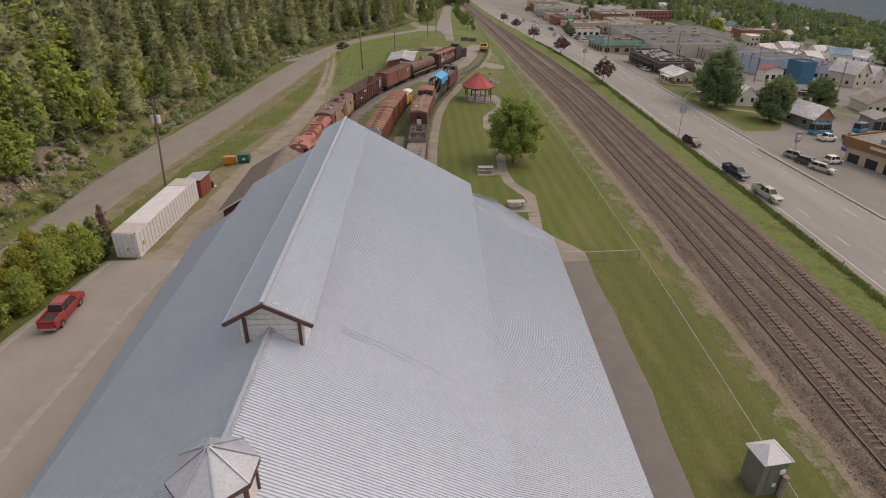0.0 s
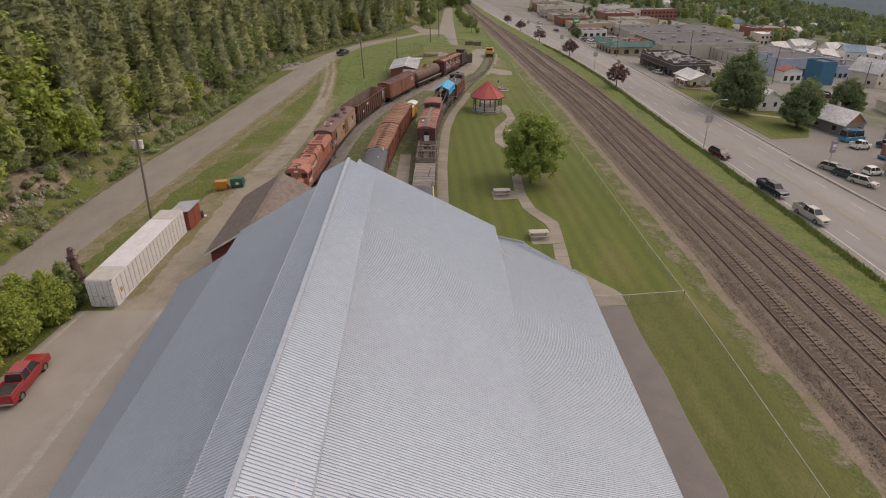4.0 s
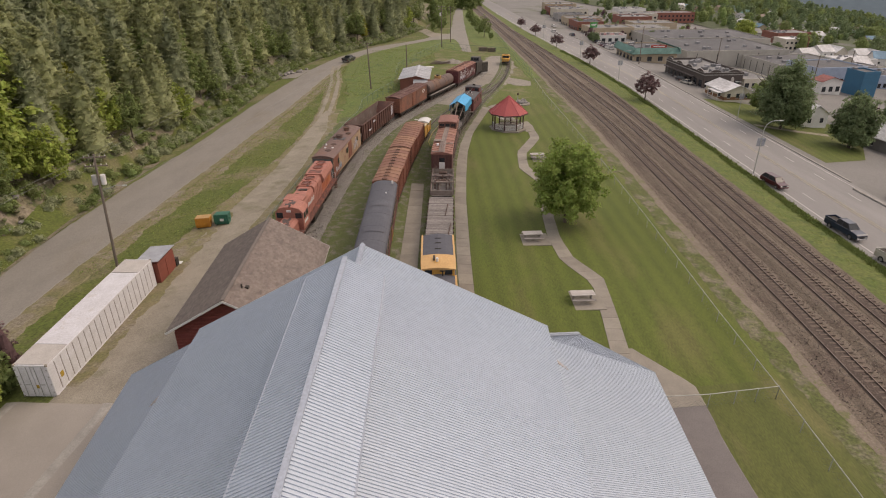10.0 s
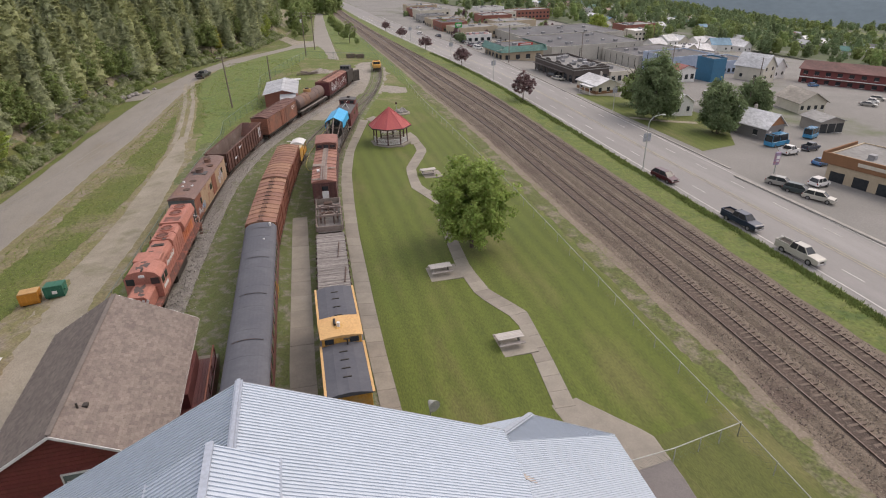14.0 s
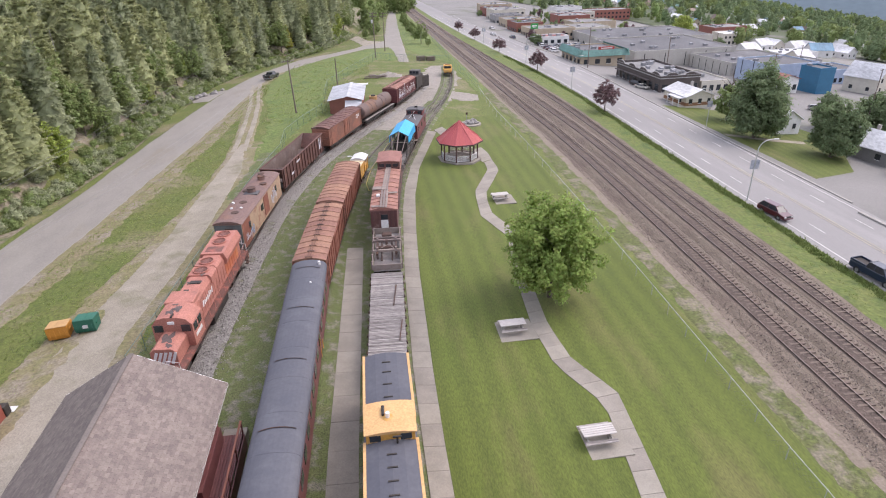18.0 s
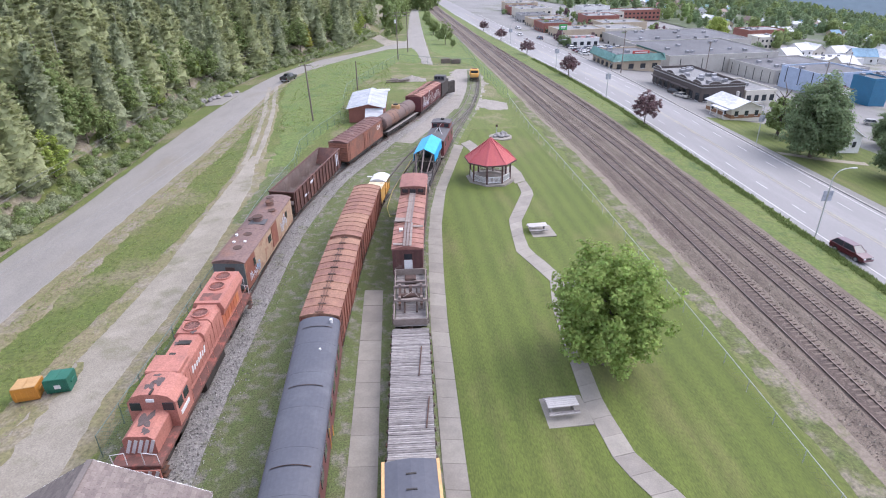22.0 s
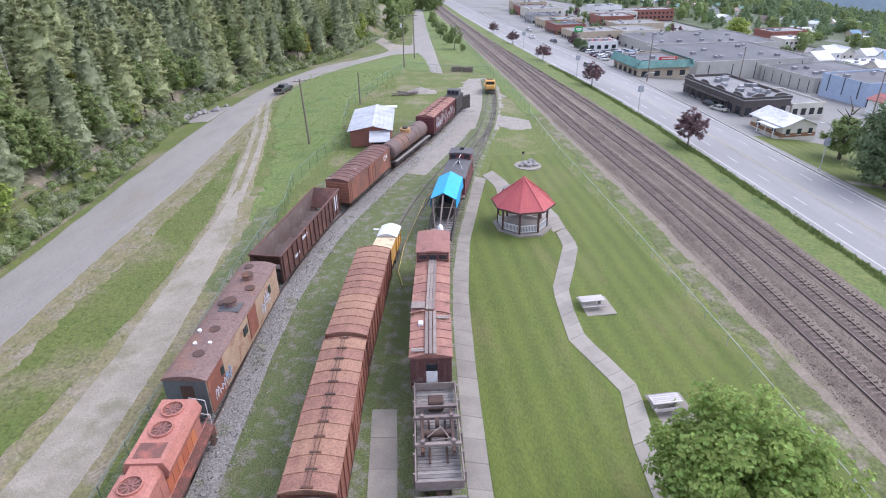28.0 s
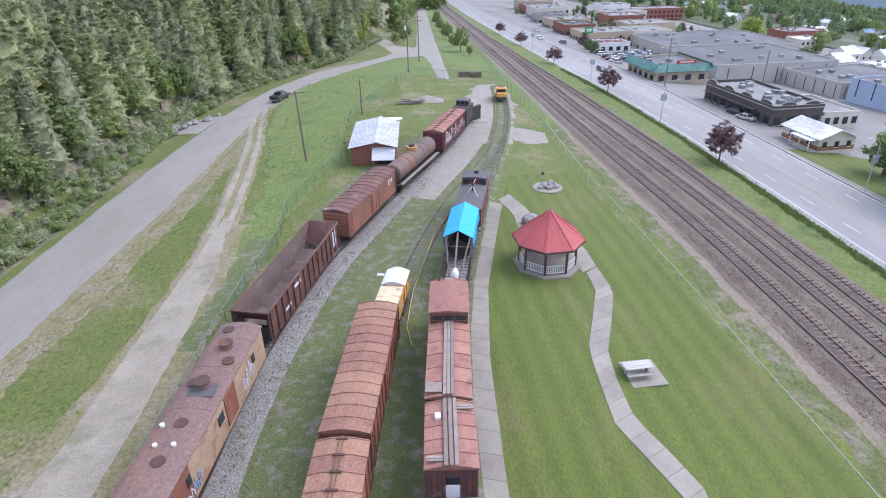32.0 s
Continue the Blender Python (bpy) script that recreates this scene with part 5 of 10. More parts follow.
for y in (-3, -1.2, 1.8, 3.4):
    bm = bmesh.new()
    for i in range(16):
        a, b = math.pi * i / 16, math.pi * (i + 1) / 16
        bar(bm, (1.215 * math.cos(a), y, 2.4 + 1.215 * math.sin(a)), (1.215 * math.cos(b), y, 2.4 + 1.215 * math.sin(b)), 0.09, 0.02)
    part("tank_band", bm, M_RUSTD, tk)
rb, L = box_car("box_car", "dark red box car covered in white graffiti", (5.0, 155.7), (9.8, 167.8), M_DKRED, M_ROOFPK, None, 11, True)
scrawl(rb, 1.55, -5.5, 5.5, 1.3, 3.5, 16, M_WHITE, seed=11)
scrawl(rb, 1.56, -5.5, -2, 1.2, 2.6, 7, M_GRAFF, seed=12)
for i in range(9):
    part("end_board_bar", boxes(((random.uniform(-0.6, 0.6), -6.56, 1.4 + 0.24 * i), (1.4, 0.02, 0.1))), M_GRAFF, rb)
pw, L = car_on("snow_plow", "black snow plow with cupola and wedge blade", (10.2, 169.0), (12.6, 175.6), "snow plow")
underframe(pw, L + 1)
part("body", boxes(((0, -0.6, 2.2), (2.7, L - 1.6, 2.4)), bev=0.05), M_BLACK, pw)
part("cupola", boxes(((0, 0.5, 3.8), (2.2, 1.8, 0.9)), bev=0.05), M_DKROOF, pw)
for x in (-0.7, 0, 0.7):
    part("window", boxes(((x, -0.42, 3.85), (0.5, 0.04, 0.45))), M_GLASSD, pw)
part("blade", prism([(-1.5, 0.4), (-1.5, 3.4), (-1.2, 3.4), (-1.2, 0.4)], 0, 2.4), M_RUSTD, pw).matrix_basis = Matrix.Translation((1.5, L / 2 - 1.4, 0))
part("blade", prism([(1.5, 0.3), (1.5, 2.6), (1.3, 2.8), (1.2, 0.3)], 0, 2.6), M_BLACK, pw).matrix_basis = Matrix.Translation((-0.1, L / 2 - 1.5, 0)) @ Matrix.Rotation(radians(-25), 4, "Z")

# coach with a slate-blue roof
co, L = car_on("passenger_coach", "old maroon coach with rounded slate-blue roof", (-6.35, 56.0), (-5.75, 84.4), "coach")
underframe(co, L)
part("body", boxes(((0, 0, 2.25), (2.85, L, 2.4)), bev=0.04), M_MAROON, co)
prof = [(-1.5, 3.4)] + [(1.5 * math.cos(math.pi - math.pi * i / 16) * (1 if abs(i - 8) > 2 else 1), 3.42 + 0.72 * math.sin(math.pi * i / 16) ** 0.8) for i in range(17)] + [(1.5, 3.4)]
k = 9
for i in range(k):
    part("roof_sheet", prism(prof, -L / 2 + i * L / k + 0.01, -L / 2 + (i + 1) * L / k - 0.004), M_SLATE, co)
    if i % 2 == 0:
        bm = bmesh.new()
        y = -L / 2 + (i + 0.55) * L / k
        arc = [bm.verts.new((x, y + 0.10 * math.cos(x), z + 0.045)) for x, z in prof[5:14]]
        low = [bm.verts.new((v.co.x, v.co.y + 0.09, v.co.z - 0.03)) for v in arc]
        for j in range(len(arc) - 1):
            bm.faces.new((arc[j], arc[j + 1], low[j + 1], low[j]))
        bmesh.ops.solidify(bm, geom=bm.faces[:], thickness=0.03)
        part("roof_conduit", bm, M_RUSTD, co, "curved dark bar across the roof")
for s in (-1, 1):
    part("end_wall", boxes(((0, s * (L / 2 + 0.02), 2.4), (2.7, 0.06, 2.2)), bev=0.02), M_BLACK, co)
    for i in range(14):
        part("window", boxes(((s * 1.44, -L / 2 + 2 + i * 1.85, 2.6), (0.04, 1.0, 0.75)), bev=0.02), M_GLASSD, co)
    part("letter_board", boxes(((s * 1.45, 0, 3.3), (0.03, L - 0.3, 0.12))), M_RUSTD, co)
part("stove_pipe", rod(bmesh.new(), (0.95, L / 2 - 0.7, 3.8), (0.95, L / 2 - 0.7, 4.3), 0.11, None, 10), M_WHITE, co)
part("roof_cap", rod(bmesh.new(), (0.5, L / 2 - 4, 4.05), (0.5, L / 2 - 4, 4.2), 0.08, None, 8), M_WHITE, co)
part("yellow_grab_iron", rods([((1.5, L / 2 - 10, 1.2), (1.5, L / 2 - 10, 2.8)), ((1.5, L / 2 - 8.8, 1.1), (1.5, L / 2 - 8.8, 1.9))], 0.03), M_YELLOW, co)

# two red-brown box cars and a track motor car behind the coach
box_car("box_car", "weathered red-brown box car with roof walk", (-5.8, 85.0), (-4.55, 97.7), M_SIDERB, M_ROOFRB, M_SIDEBN, 11, True)
box_car("box_car", "weathered red-brown box car with bare panelled roof", (-4.5, 98.3), (-2.65, 111.3), M_SIDERB, M_ROOFRB, M_SIDEBN, 13, False)
mc, L = car_on("track_motor_car", "small yellow track motor car with pale curved cab roof", (-2.2, 112.9), (-0.9, 118.9), "rail car", 0.34)
part("frame", boxes(((0, 0, 0.75), (1.7, L, 0.2)), bev=0.03), M_BLACK, mc)
bogie(mc, 0, 2.6)
part("bed_cover", boxes(((0, -1.5, 2.55), (1.9, 2.6, 0.1)), bev=0.02), mat("stained cream top", (0.62, 0.53, 0.36), (0.50, 0.40, 0.25), 1.2, 0.7, c3=(0.30, 0.20, 0.12), s3=1.3, t3=0.6), mc, "stained cream flat top")
part("bed", boxes(((0, -1.5, 1.6), (1.8, 2.5, 1.8)), bev=0.03), M_YELLOW, mc)
part("cab_roof", prism([(-1.0, 2.5)] + [(-1.0 + i * 0.25, 2.55 + 0.32 * math.sin(math.pi * i / 8)) for i in range(9)] + [(1.0, 2.5)], 0.1, 2.6), M_ALU, mc, "pale curved roof")
for x in (-0.9, 0.9):
    for y in (0.25, 1.35, 2.4):
        part("cab_post", boxes(((x, y, 1.7), (0.08, 0.08, 1.7))), M_YELLOW, mc)
part("cab_wall", boxes(((0, 1.3, 1.2), (1.75, 2.2, 0.8)), bev=0.03), M_YELLOW, mc)
part("side_board", boxes(((-1.35, 1.6, 2.6), (0.6, 0.3, 0.05))), M_ALU, mc)

# yellow caboose
def caboose(name, label, a, b, wall, roof, croof, cwall, cy, cl, panels, walk, top=3.35, ctop=4.05, porch=0.7, panel_roof=True, w=2.8):
    c, L = car_on(name, label, a, b, "caboose")
    underframe(c, L, w)
    BL = L - 2 * porch
    part("body", boxes(((0, 0, (top + 1.05) / 2), (w, BL, top - 1.05)), bev=0.03), wall, c)
    if panel_roof:
        roof_panels(c, L, w, top, roof, panels, 0.26)
    else:
        part("roof", prism([(-w / 2 - 0.08, top - 0.04), (-w / 2 - 0.08, top + 0.02), (-w / 4, top + 0.2), (0, top + 0.26), (w / 4, top + 0.2), (w / 2 + 0.08, top + 0.02), (w / 2 + 0.08, top - 0.04)], -L / 2, L / 2), roof, c)
    cu = part("cupola", boxes(((0, cy, (ctop + top) / 2), (w - 0.1, cl - 0.2, ctop - top + 0.1)), bev=0.03), cwall, c)
    part("cupola_roof", prism([(-w / 2, ctop - 0.02), (-w / 2 - 0.06, ctop + 0.03), (-w / 4, ctop + 0.14), (0, ctop + 0.18), (w / 4, ctop + 0.14), (w / 2 + 0.06, ctop + 0.03), (w / 2, ctop - 0.02)], cy - cl / 2 + 0.03, cy + cl / 2 - 0.03), croof, cu)
    for s in (-1, 1):
        for x in ((-0.85, 0.85) if not walk else (-0.85, 0, 0.85)):
            wd = part("window", boxes(((x, cy + s * (cl / 2 - 0.085), (ctop + top) / 2 + 0.08), (0.62, 0.08, 0.46)), bev=0.02), M_GLASSD, cu)
            part("window_frame", boxes(((x, cy + s * (cl / 2 - 0.09), (ctop + top) / 2 + 0.31), (0.7, 0.07, 0.05)), ((x, cy + s * (cl / 2 - 0.09), (ctop + top) / 2 - 0.15), (0.7, 0.07, 0.05))), croof, wd)
        for y in (-BL / 3, 0, BL / 3):
            part("side_window", boxes(((s * (w / 2 + 0.01), y, 2.5), (0.05, 0.6, 0.65)), bev=0.02), M_GLASSD, c)
        part("platform", boxes(((0, s * (L / 2 - porch / 2), 1.1), (w, porch, 0.1))), M_DECKB, c)
        part("end_rail", rods([((x, s * (L / 2 - 0.08), 1.1), (x, s * (L / 2 - 0.08), 2.1)) for x in (-1.2, -0.6, 0, 0.6, 1.2)] + [((-1.2, s * (L / 2 - 0.08), 2.1), (1.2, s * (L / 2 - 0.08), 2.1))], 0.025), wall, c)
        for x in (-1.25, 1.25):
            part("roof_post", boxes(((x, s * (L / 2 - 0.1), (top + 1.1) / 2), (0.06, 0.06, top - 1.1))), wall, c)
        ladder(c, 1.25 * s, s * (L / 2 - 0.2), 1.0, top)
    if walk:
        for x in (-0.23, 0, 0.23):
            for y0, y1 in ((-L / 2, cy - cl / 2), (cy + cl / 2, L / 2)):
                part("walk_board", boxes(((x, (y0 + y1) / 2, top + 0.36), (0.2, y1 - y0, 0.04))), M_DECKB, c)
    return c, L, cu


yc, L, cu = caboose("caboose", "bright yellow caboose with slate-grey roof and yellow cupola", (-0.05, 57.6), (0.1, 70.9), M_YELLOW, M_SLATE, M_YPALE, M_YELLOW, -0.6 + 0.5, 2.6, 6, False, panel_roof=False)
part("smokestack", rod(bmesh.new(), (-0.1, -0.2, 4.15), (-0.1, -0.2, 4.55), 0.12, None, 12), M_WHITE, cu, "white smoke jack")
part("stack_ring", rod(bmesh.new(), (-0.1, -0.2, 4.17), (-0.1, -0.2, 4.23), 0.3, None, 16), M_YELLOW, cu)
part("pipe", rods([((-0.35, -0.1, 4.3), (-0.35, 0.6, 4.32))], 0.09, 8), M_BLACK, cu)
for y in (2.2, 3.4, 4.6, 5.6, -2.4, -3.3, -4.2, -5.1):
    part("roof_cleat", boxes(((0, y, 3.63), (0.55, 0.09, 0.04))), M_BLACK, yc)
for s in (-1, 1):
    part("roof_edge", boxes(((s * 1.46, 3.6, 3.37), (0.16, 6.2, 0.08)), ((s * 1.46, -3.9, 3.37), (0.16, 5.5, 0.08))), M_YPALE, yc, "yellow roof edge")
part("signal_bracket", rods([((0.35, -1.6, 3.5), (0.35, -1.6, 4.1)), ((0.1, -1.6, 4.05), (0.6, -1.6, 4.05))], 0.06, 6), M_BLACK, yc)

# flat car with a plank deck
fc, L = car_on("flat_car", "flat car with a weathered grey plank deck", (0.12, 71.5), (0.85, 86.4))
underframe(fc, L, 2.6)
for i in range(84):
    y = -L / 2 + 0.1 + i * (L - 0.2) / 83
    me = boxes(((random.uniform(-0.03, 0.03), y, 1.16 + random.uniform(-0.012, 0.012)), (2.85, 0.152, 0.07)), bev=0.01)
    part("deck_plank", me, M_DECK, fc)
for s in (-1, 1):
    part("side_sill", boxes(((s * 1.4, 0, 1.0), (0.1, L, 0.28))), M_BLACK, fc)
    for i in range(13):
        part("stake_pocket", boxes(((s * 1.5, -L / 2 + 0.7 + i * (L - 1.4) / 12, 1.02), (0.1, 0.2, 0.2)), bev=0.01), M_RUSTD, fc)
for y0, y1, x in ((-3.4, -0.6, 0.95), (1.6, 5.0, 0.55)):
    bm = bmesh.new()
    bar(bm, (x, y0, 1.25), (x + 0.25, y1, 1.25), 0.08, 0.08)
    part("loose_pole", bm, M_RUSTD, fc, "loose rusty bar on the deck")

# low-sided car with old machinery
ic, L = car_on("gondola_car", "low-sided timber car with rusty winch machinery", (0.9, 86.8), (1.3, 95.0))
underframe(ic, L, 2.5)
for i in range(30):
    y = -L / 2 + 0.15 + i * (L - 0.3) / 29
    part("deck_plank", boxes(((0, y, 1.12), (2.5, 0.25, 0.06)), bev=0.01), M_DECK, ic)
for s in (-1, 1):
    part("side_board", boxes(((s * 1.33, 0, 1.42), (0.08, L, 0.26)), bev=0.01), M_DECKB, ic)
    part("top_board", boxes(((s * 1.33, 0, 1.74), (0.08, L, 0.26)), bev=0.01), M_DECKB, ic)
    part("end_board", boxes(((0, s * (L / 2 - 0.05), 1.5), (2.6, 0.08, 0.6)), bev=0.01), M_DECKB, ic)
    for i in range(6):
        part("stake", boxes(((s * 1.42, -L / 2 + 0.5 + i * (L - 1) / 5, 1.5), (0.1, 0.14, 0.9)), bev=0.01), M_DECKB, ic)
for y in (-1.6, 0.6, 1.9):
    part("cross_beam", boxes(((0, y, 2.0 if y < 1 else 1.7), (2.7, 0.24, 0.22)), bev=0.02), M_DECKB, ic)
for x in (-0.9, 0.9):
    part("frame_rail", boxes(((x, -0.4, 1.85), (0.2, 3.4, 0.22)), bev=0.02), M_RUSTD, ic)
    for y, h in ((-1.6, 1.3), (0.6, 1.1)):
        part("upright", boxes(((x, y, 1.7), (0.22, 0.22, h)), bev=0.02), M_DECKB, ic)
part("winch_drum", rod(bmesh.new(), (-0.8, -0.5, 1.75), (0.8, -0.5, 1.75), 0.22, None, 14), M_RUSTD, ic)
part("gear", rod(bmesh.new(), (-0.12, 0.2, 1.95), (0.12, 0.2, 1.95), 0.34, None, 18), M_RUSTD, ic)
for x in (-0.5, 0.5):
    part("axle_bar", rods([((x, -2.4, 1.35), (x, 1.4, 1.5))], 0.07, 8), M_RUSTD, ic)
part("engine_block", boxes(((0, 2.3, 1.6), (1.0, 0.8, 0.8)), bev=0.08), M_RUSTD, ic)
part("rope_coil", rods([((-0.6, -0.9, 1.9), (0.2, -0.2, 2.0)), ((0.2, -0.2, 2.0), (0.7, -1.1, 1.95)), ((0.7, -1.1, 1.95), (-0.2, -1.2, 1.9))], 0.035), M_DECKB, ic)

# short timber tool house on the same track
th, L = car_on("tool_house_car", "short dark timber car with patched brown roof", (1.1, 95.2), (1.5, 100.1))
underframe(th, L + 0.6, 2.6)
part("body", boxes(((0, 0, 2.35), (2.75, L, 2.6)), bev=0.02), M_SIDEBN, th)
for i in range(9):
    part("wall_board", boxes(((-1.2 + i * 0.3, -L / 2 - 0.03, 2.35), (0.28, 0.04, 2.5)), bev=0.008), M_SIDEBN, th)
part("door", boxes(((0.05, -L / 2 - 0.07, 1.95), (0.75, 0.06, 1.35)), bev=0.02), M_WHITE, th, "pale grey door")
part("door_window", boxes(((0.05, -L / 2 - 0.06, 2.95), (0.7, 0.05, 0.55)), bev=0.02), M_GLASSD, th)
for x in (-0.4, 0.5):
    part("door_jamb", boxes(((x, -L / 2 - 0.08, 2.3), (0.1, 0.08, 2.2))), M_SIDEBN, th)
roof_panels(th, L, 2.8, 3.7, M_ROOFPK, 5, 0.24)
for x in (-0.28, 0, 0.28):
    part("walk_board", boxes(((x, 0, 4.05), (0.22, L + 0.1, 0.05)), bev=0.01), M_DECKB, th, "weathered walk board")
for x, y in ((-0.85, -L / 2 + 0.6), (0.9, L / 2 - 0.5), (0.9, L / 2 - 0.7), (-0.8, -L / 2 + 0.4)):
    part("patch_board", boxes(((x, y, 3.96), (0.95, 0.16, 0.04))), M_DECKB, th)
part("roof_vent", boxes(((-0.7, 1.1, 3.95), (0.35, 0.45, 0.25)), bev=0.03), M_WHITE, th)

# brown caboose
bc, L, cu = caboose("caboose", "faded brown timber caboose with cupola", (1.5, 100.7), (3.0, 114.4), M_SIDEBN, M_ROOFPK, M_ROOFPK, M_SIDEBN, 2.9, 4.3, 10, True, top=3.5, ctop=4.5)
part("patch_board", boxes(((-0.9, -L / 2 + 0.7, 3.8), (1.0, 0.9, 0.04))), M_DECKB, bc)
part("smokestack", rods([((-0.8, L / 2 - 1.0, 3.6), (-0.8, L / 2 - 1.0, 4.4))], 0.07, 8), M_RUSTD, bc)

# rotary crane car under a blue tarpaulin
cr, L = car_on("crane_car", "old timber crane car covered with a blue tarpaulin", (3.1, 115.0), (6.15, 128.2))
underframe(cr, L, 2.3)
for i in range(22):
    part("deck_plank", boxes(((0, -L / 2 + 0.3 + i * 0.6, 1.12), (1.9, 0.45, 0.07)), bev=0.01), M_DECK, cr)
for s in (-1, 1):
    bm = bmesh.new()
    a, b = (0, 4.85), (s * 1.35, 4.15)
    v = [bm.verts.new((x, y, z)) for (x, z) in (a, b) for y in (-0.8, 1.5, 3.6, 5.9)]
    lo = [bm.verts.new((s * (1.38 + 0.06 * (i % 2)), y, 3.2 - 0.18 * (i % 2))) for i, y in enumerate((-0.8, 1.5, 3.6, 5.9))]
    for i in range(3):
        bm.faces.new((v[i], v[i + 1], v[5 + i], v[4 + i]))
        bm.faces.new((v[4 + i], v[5 + i], lo[i + 1], lo[i]))
    t = part("tarpaulin", bm, M_TARP, cr, "bright blue tarpaulin")
    md = t.modifiers.new("thick", "SOLIDIFY")
    md.thickness = 0.03
    for y in (-0.5, 2.4, 5.6):
        part("frame_post", rods([((s * 1.2, y, 1.1), (s * 1.2, y, 4.1)), ((s * 1.2, y, 4.1), (0, y, 4.78))], 0.08, 6), M_DECKB, cr)
    part("a_frame_leg", rods([((s * 0.35, -4.2, 1.2), (s * 1.1, -0.7, 4.2))], 0.07, 8), M_DECKB, cr)
    part("side_truss", rods([((s * 1.25, -4.5, 1.3), (s * 1.25, 6, 1.9)), ((s * 1.25, -3, 1.2), (s * 1.25, -1.2, 2.4)), ((s * 1.25, -1.2, 2.4), (s * 1.25, 5.8, 2.5))], 0.09, 6), M_BLACK, cr)
part("boiler", rod(bmesh.new(), (0, 0.4, 2.3), (0, 5.4, 2.3), 1.0, None, 18), M_BLACK, cr)
part("boom", rods([((0, -4.4, 1.6), (0, -0.7, 4.6))], 0.09, 8), M_DECKB, cr, "pale timber boom")
bm = bmesh.new()
bmesh.ops.create_uvsphere(bm, u_segments=12, v_segments=8, radius=0.5, matrix=Matrix.Translation((0.05, -3.6, 1.9)) @ Matrix.Diagonal((0.7, 1.0, 1.3, 1)))
part("wrapped_bundle", bm, M_WHITE, cr, "pale wrapped bundle")
for p, q in (((-1.2, -0.7, 3.2), (1.2, -0.7, 3.2)), ((-1.1, -4.4, 1.3), (-1.7, -6.2, 1.0)), ((1.1, -4.4, 1.3), (1.5, -6.2, 1.2))):
    part("tie_rod", rods([(p, q)], 0.035), M_DECKB, cr)

# dark red caboose
dc, L, cu = caboose("caboose", "dark red caboose with grey felt roof and cupola", (6.3, 128.7), (8.9, 138.6), M_DKRED, M_DKROOF, M_DKROOF, M_DKRED, 2.6, 2.4, 6, False, top=3.45, ctop=4.3, panel_roof=False)
part("smokestack", rods([((0.1, -0.8, 3.5), (0.1, -0.8, 4.6))], 0.09, 8), M_BLACK, dc)
part("stack_stay", rods([((0.1, -0.8, 4.3), (-0.5, -1.6, 3.6)), ((0.1, -0.8, 4.3), (0.8, -2.2, 3.6)), ((0.1, -0.8, 4.3), (0.15, 1.3, 4.3))], 0.025), M_WHITE, dc)
part("signal_lamp", boxes(((0.1, 2.8, 4.62), (0.5, 0.3, 0.25)), bev=0.03), M_BLACK, cu)

# yellow rail truck at the yard end
hr, L = car_on("rail_truck", "yellow rail service truck on the yard track", (21.2, 188.2), (22.0, 194.0), "truck", 0.34)
part("chassis", boxes(((0, 0, 0.7), (2.0, L, 0.25)), bev=0.03), M_BLACK, hr)
part("cab", boxes(((0, -1.2, 1.75), (2.1, 1.9, 1.6)), bev=0.18), M_YELLOW, hr)
part("windshield", boxes(((0, -2.16, 2.05), (1.7, 0.05, 0.6)), bev=0.02), M_GLASSD, hr)
part("hood", boxes(((0, -2.4, 1.3), (1.9, 1.0, 0.9)), bev=0.15), M_YELLOW, hr)
part("flatbed", boxes(((0, 1.3, 1.2), (2.4, 3.2, 0.2)), bev=0.02), M_YPALE, hr)
part("cargo", boxes(((-0.4, 1.2, 1.7), (1.2, 1.2, 0.8)), ((0.6, 2.2, 1.6), (0.8, 0.8, 0.6)), bev=0.06), M_YELLOW, hr)
part("light_bar", boxes(((0, -1.1, 2.62), (1.3, 0.3, 0.14)), bev=0.03), M_ORANGE, hr)
for x in (-0.9, 0.9):
    for y in (-2.1, 1.6):
        w = part("wheel", _wheel_me, None, hr)
        w.location = (x, y, 0.46)

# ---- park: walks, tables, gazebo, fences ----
# one shingle twice: a lit tone, and a darker copy with shade painted in
M_SHINGLE = mat("brown-grey shingle, lit tone", (0.215, 0.175, 0.155), (0.165, 0.135, 0.12), 1.0, 0.9, bump=0.01, vary=0.16, island=True)
M_SHINGLE_SHADE = mat("brown shingle, shade tone", (0.150, 0.125, 0.113), (0.122, 0.102, 0.093), 1.0, 0.9, bump=0.01, vary=0.16, island=True)
M_REDWALL = mat("dark red siding", (0.20, 0.042, 0.038), (0.165, 0.036, 0.033), 1.0, 0.7, vary=0.06)
M_GAZROOF = mat("red gazebo roofing", (0.42, 0.088, 0.088), (0.37, 0.075, 0.076), 0.9, 0.7, vary=0.05, fine=0.14)
M_WOODW = mat("pale grey table boards", (0.47, 0.44, 0.42), (0.40, 0.37, 0.35), 2.0, 0.8, vary=0.08)
M_GALV = mat("galvanised pipe", (0.46, 0.48, 0.46), None, 2.0, 0.6, 0.3)
M_MESH = mat("fence wire", (0.23, 0.27, 0.23), None, 2.0, 0.6, 0.5)
M_GREENF = mat("green vinyl fence wire", (0.07, 0.14, 0.11), None, 2.0, 0.6)
M_GREENP = mat("grey-green fence pipe", (0.17, 0.24, 0.205), None, 2.0, 0.6, 0.2)
M_BIN_G = mat("green bin paint", (0.012, 0.11, 0.07), (0.02, 0.13, 0.085), 1.5, 0.55)
M_BIN_Y = mat("orange-yellow bin paint", (0.55, 0.24, 0.03), (0.48, 0.20, 0.03), 1.5, 0.6)
M_ROCK = mat("grey rock", (0.28, 0.26, 0.25), (0.20, 0.19, 0.18), 1.5, 0.9, bump=0.04)
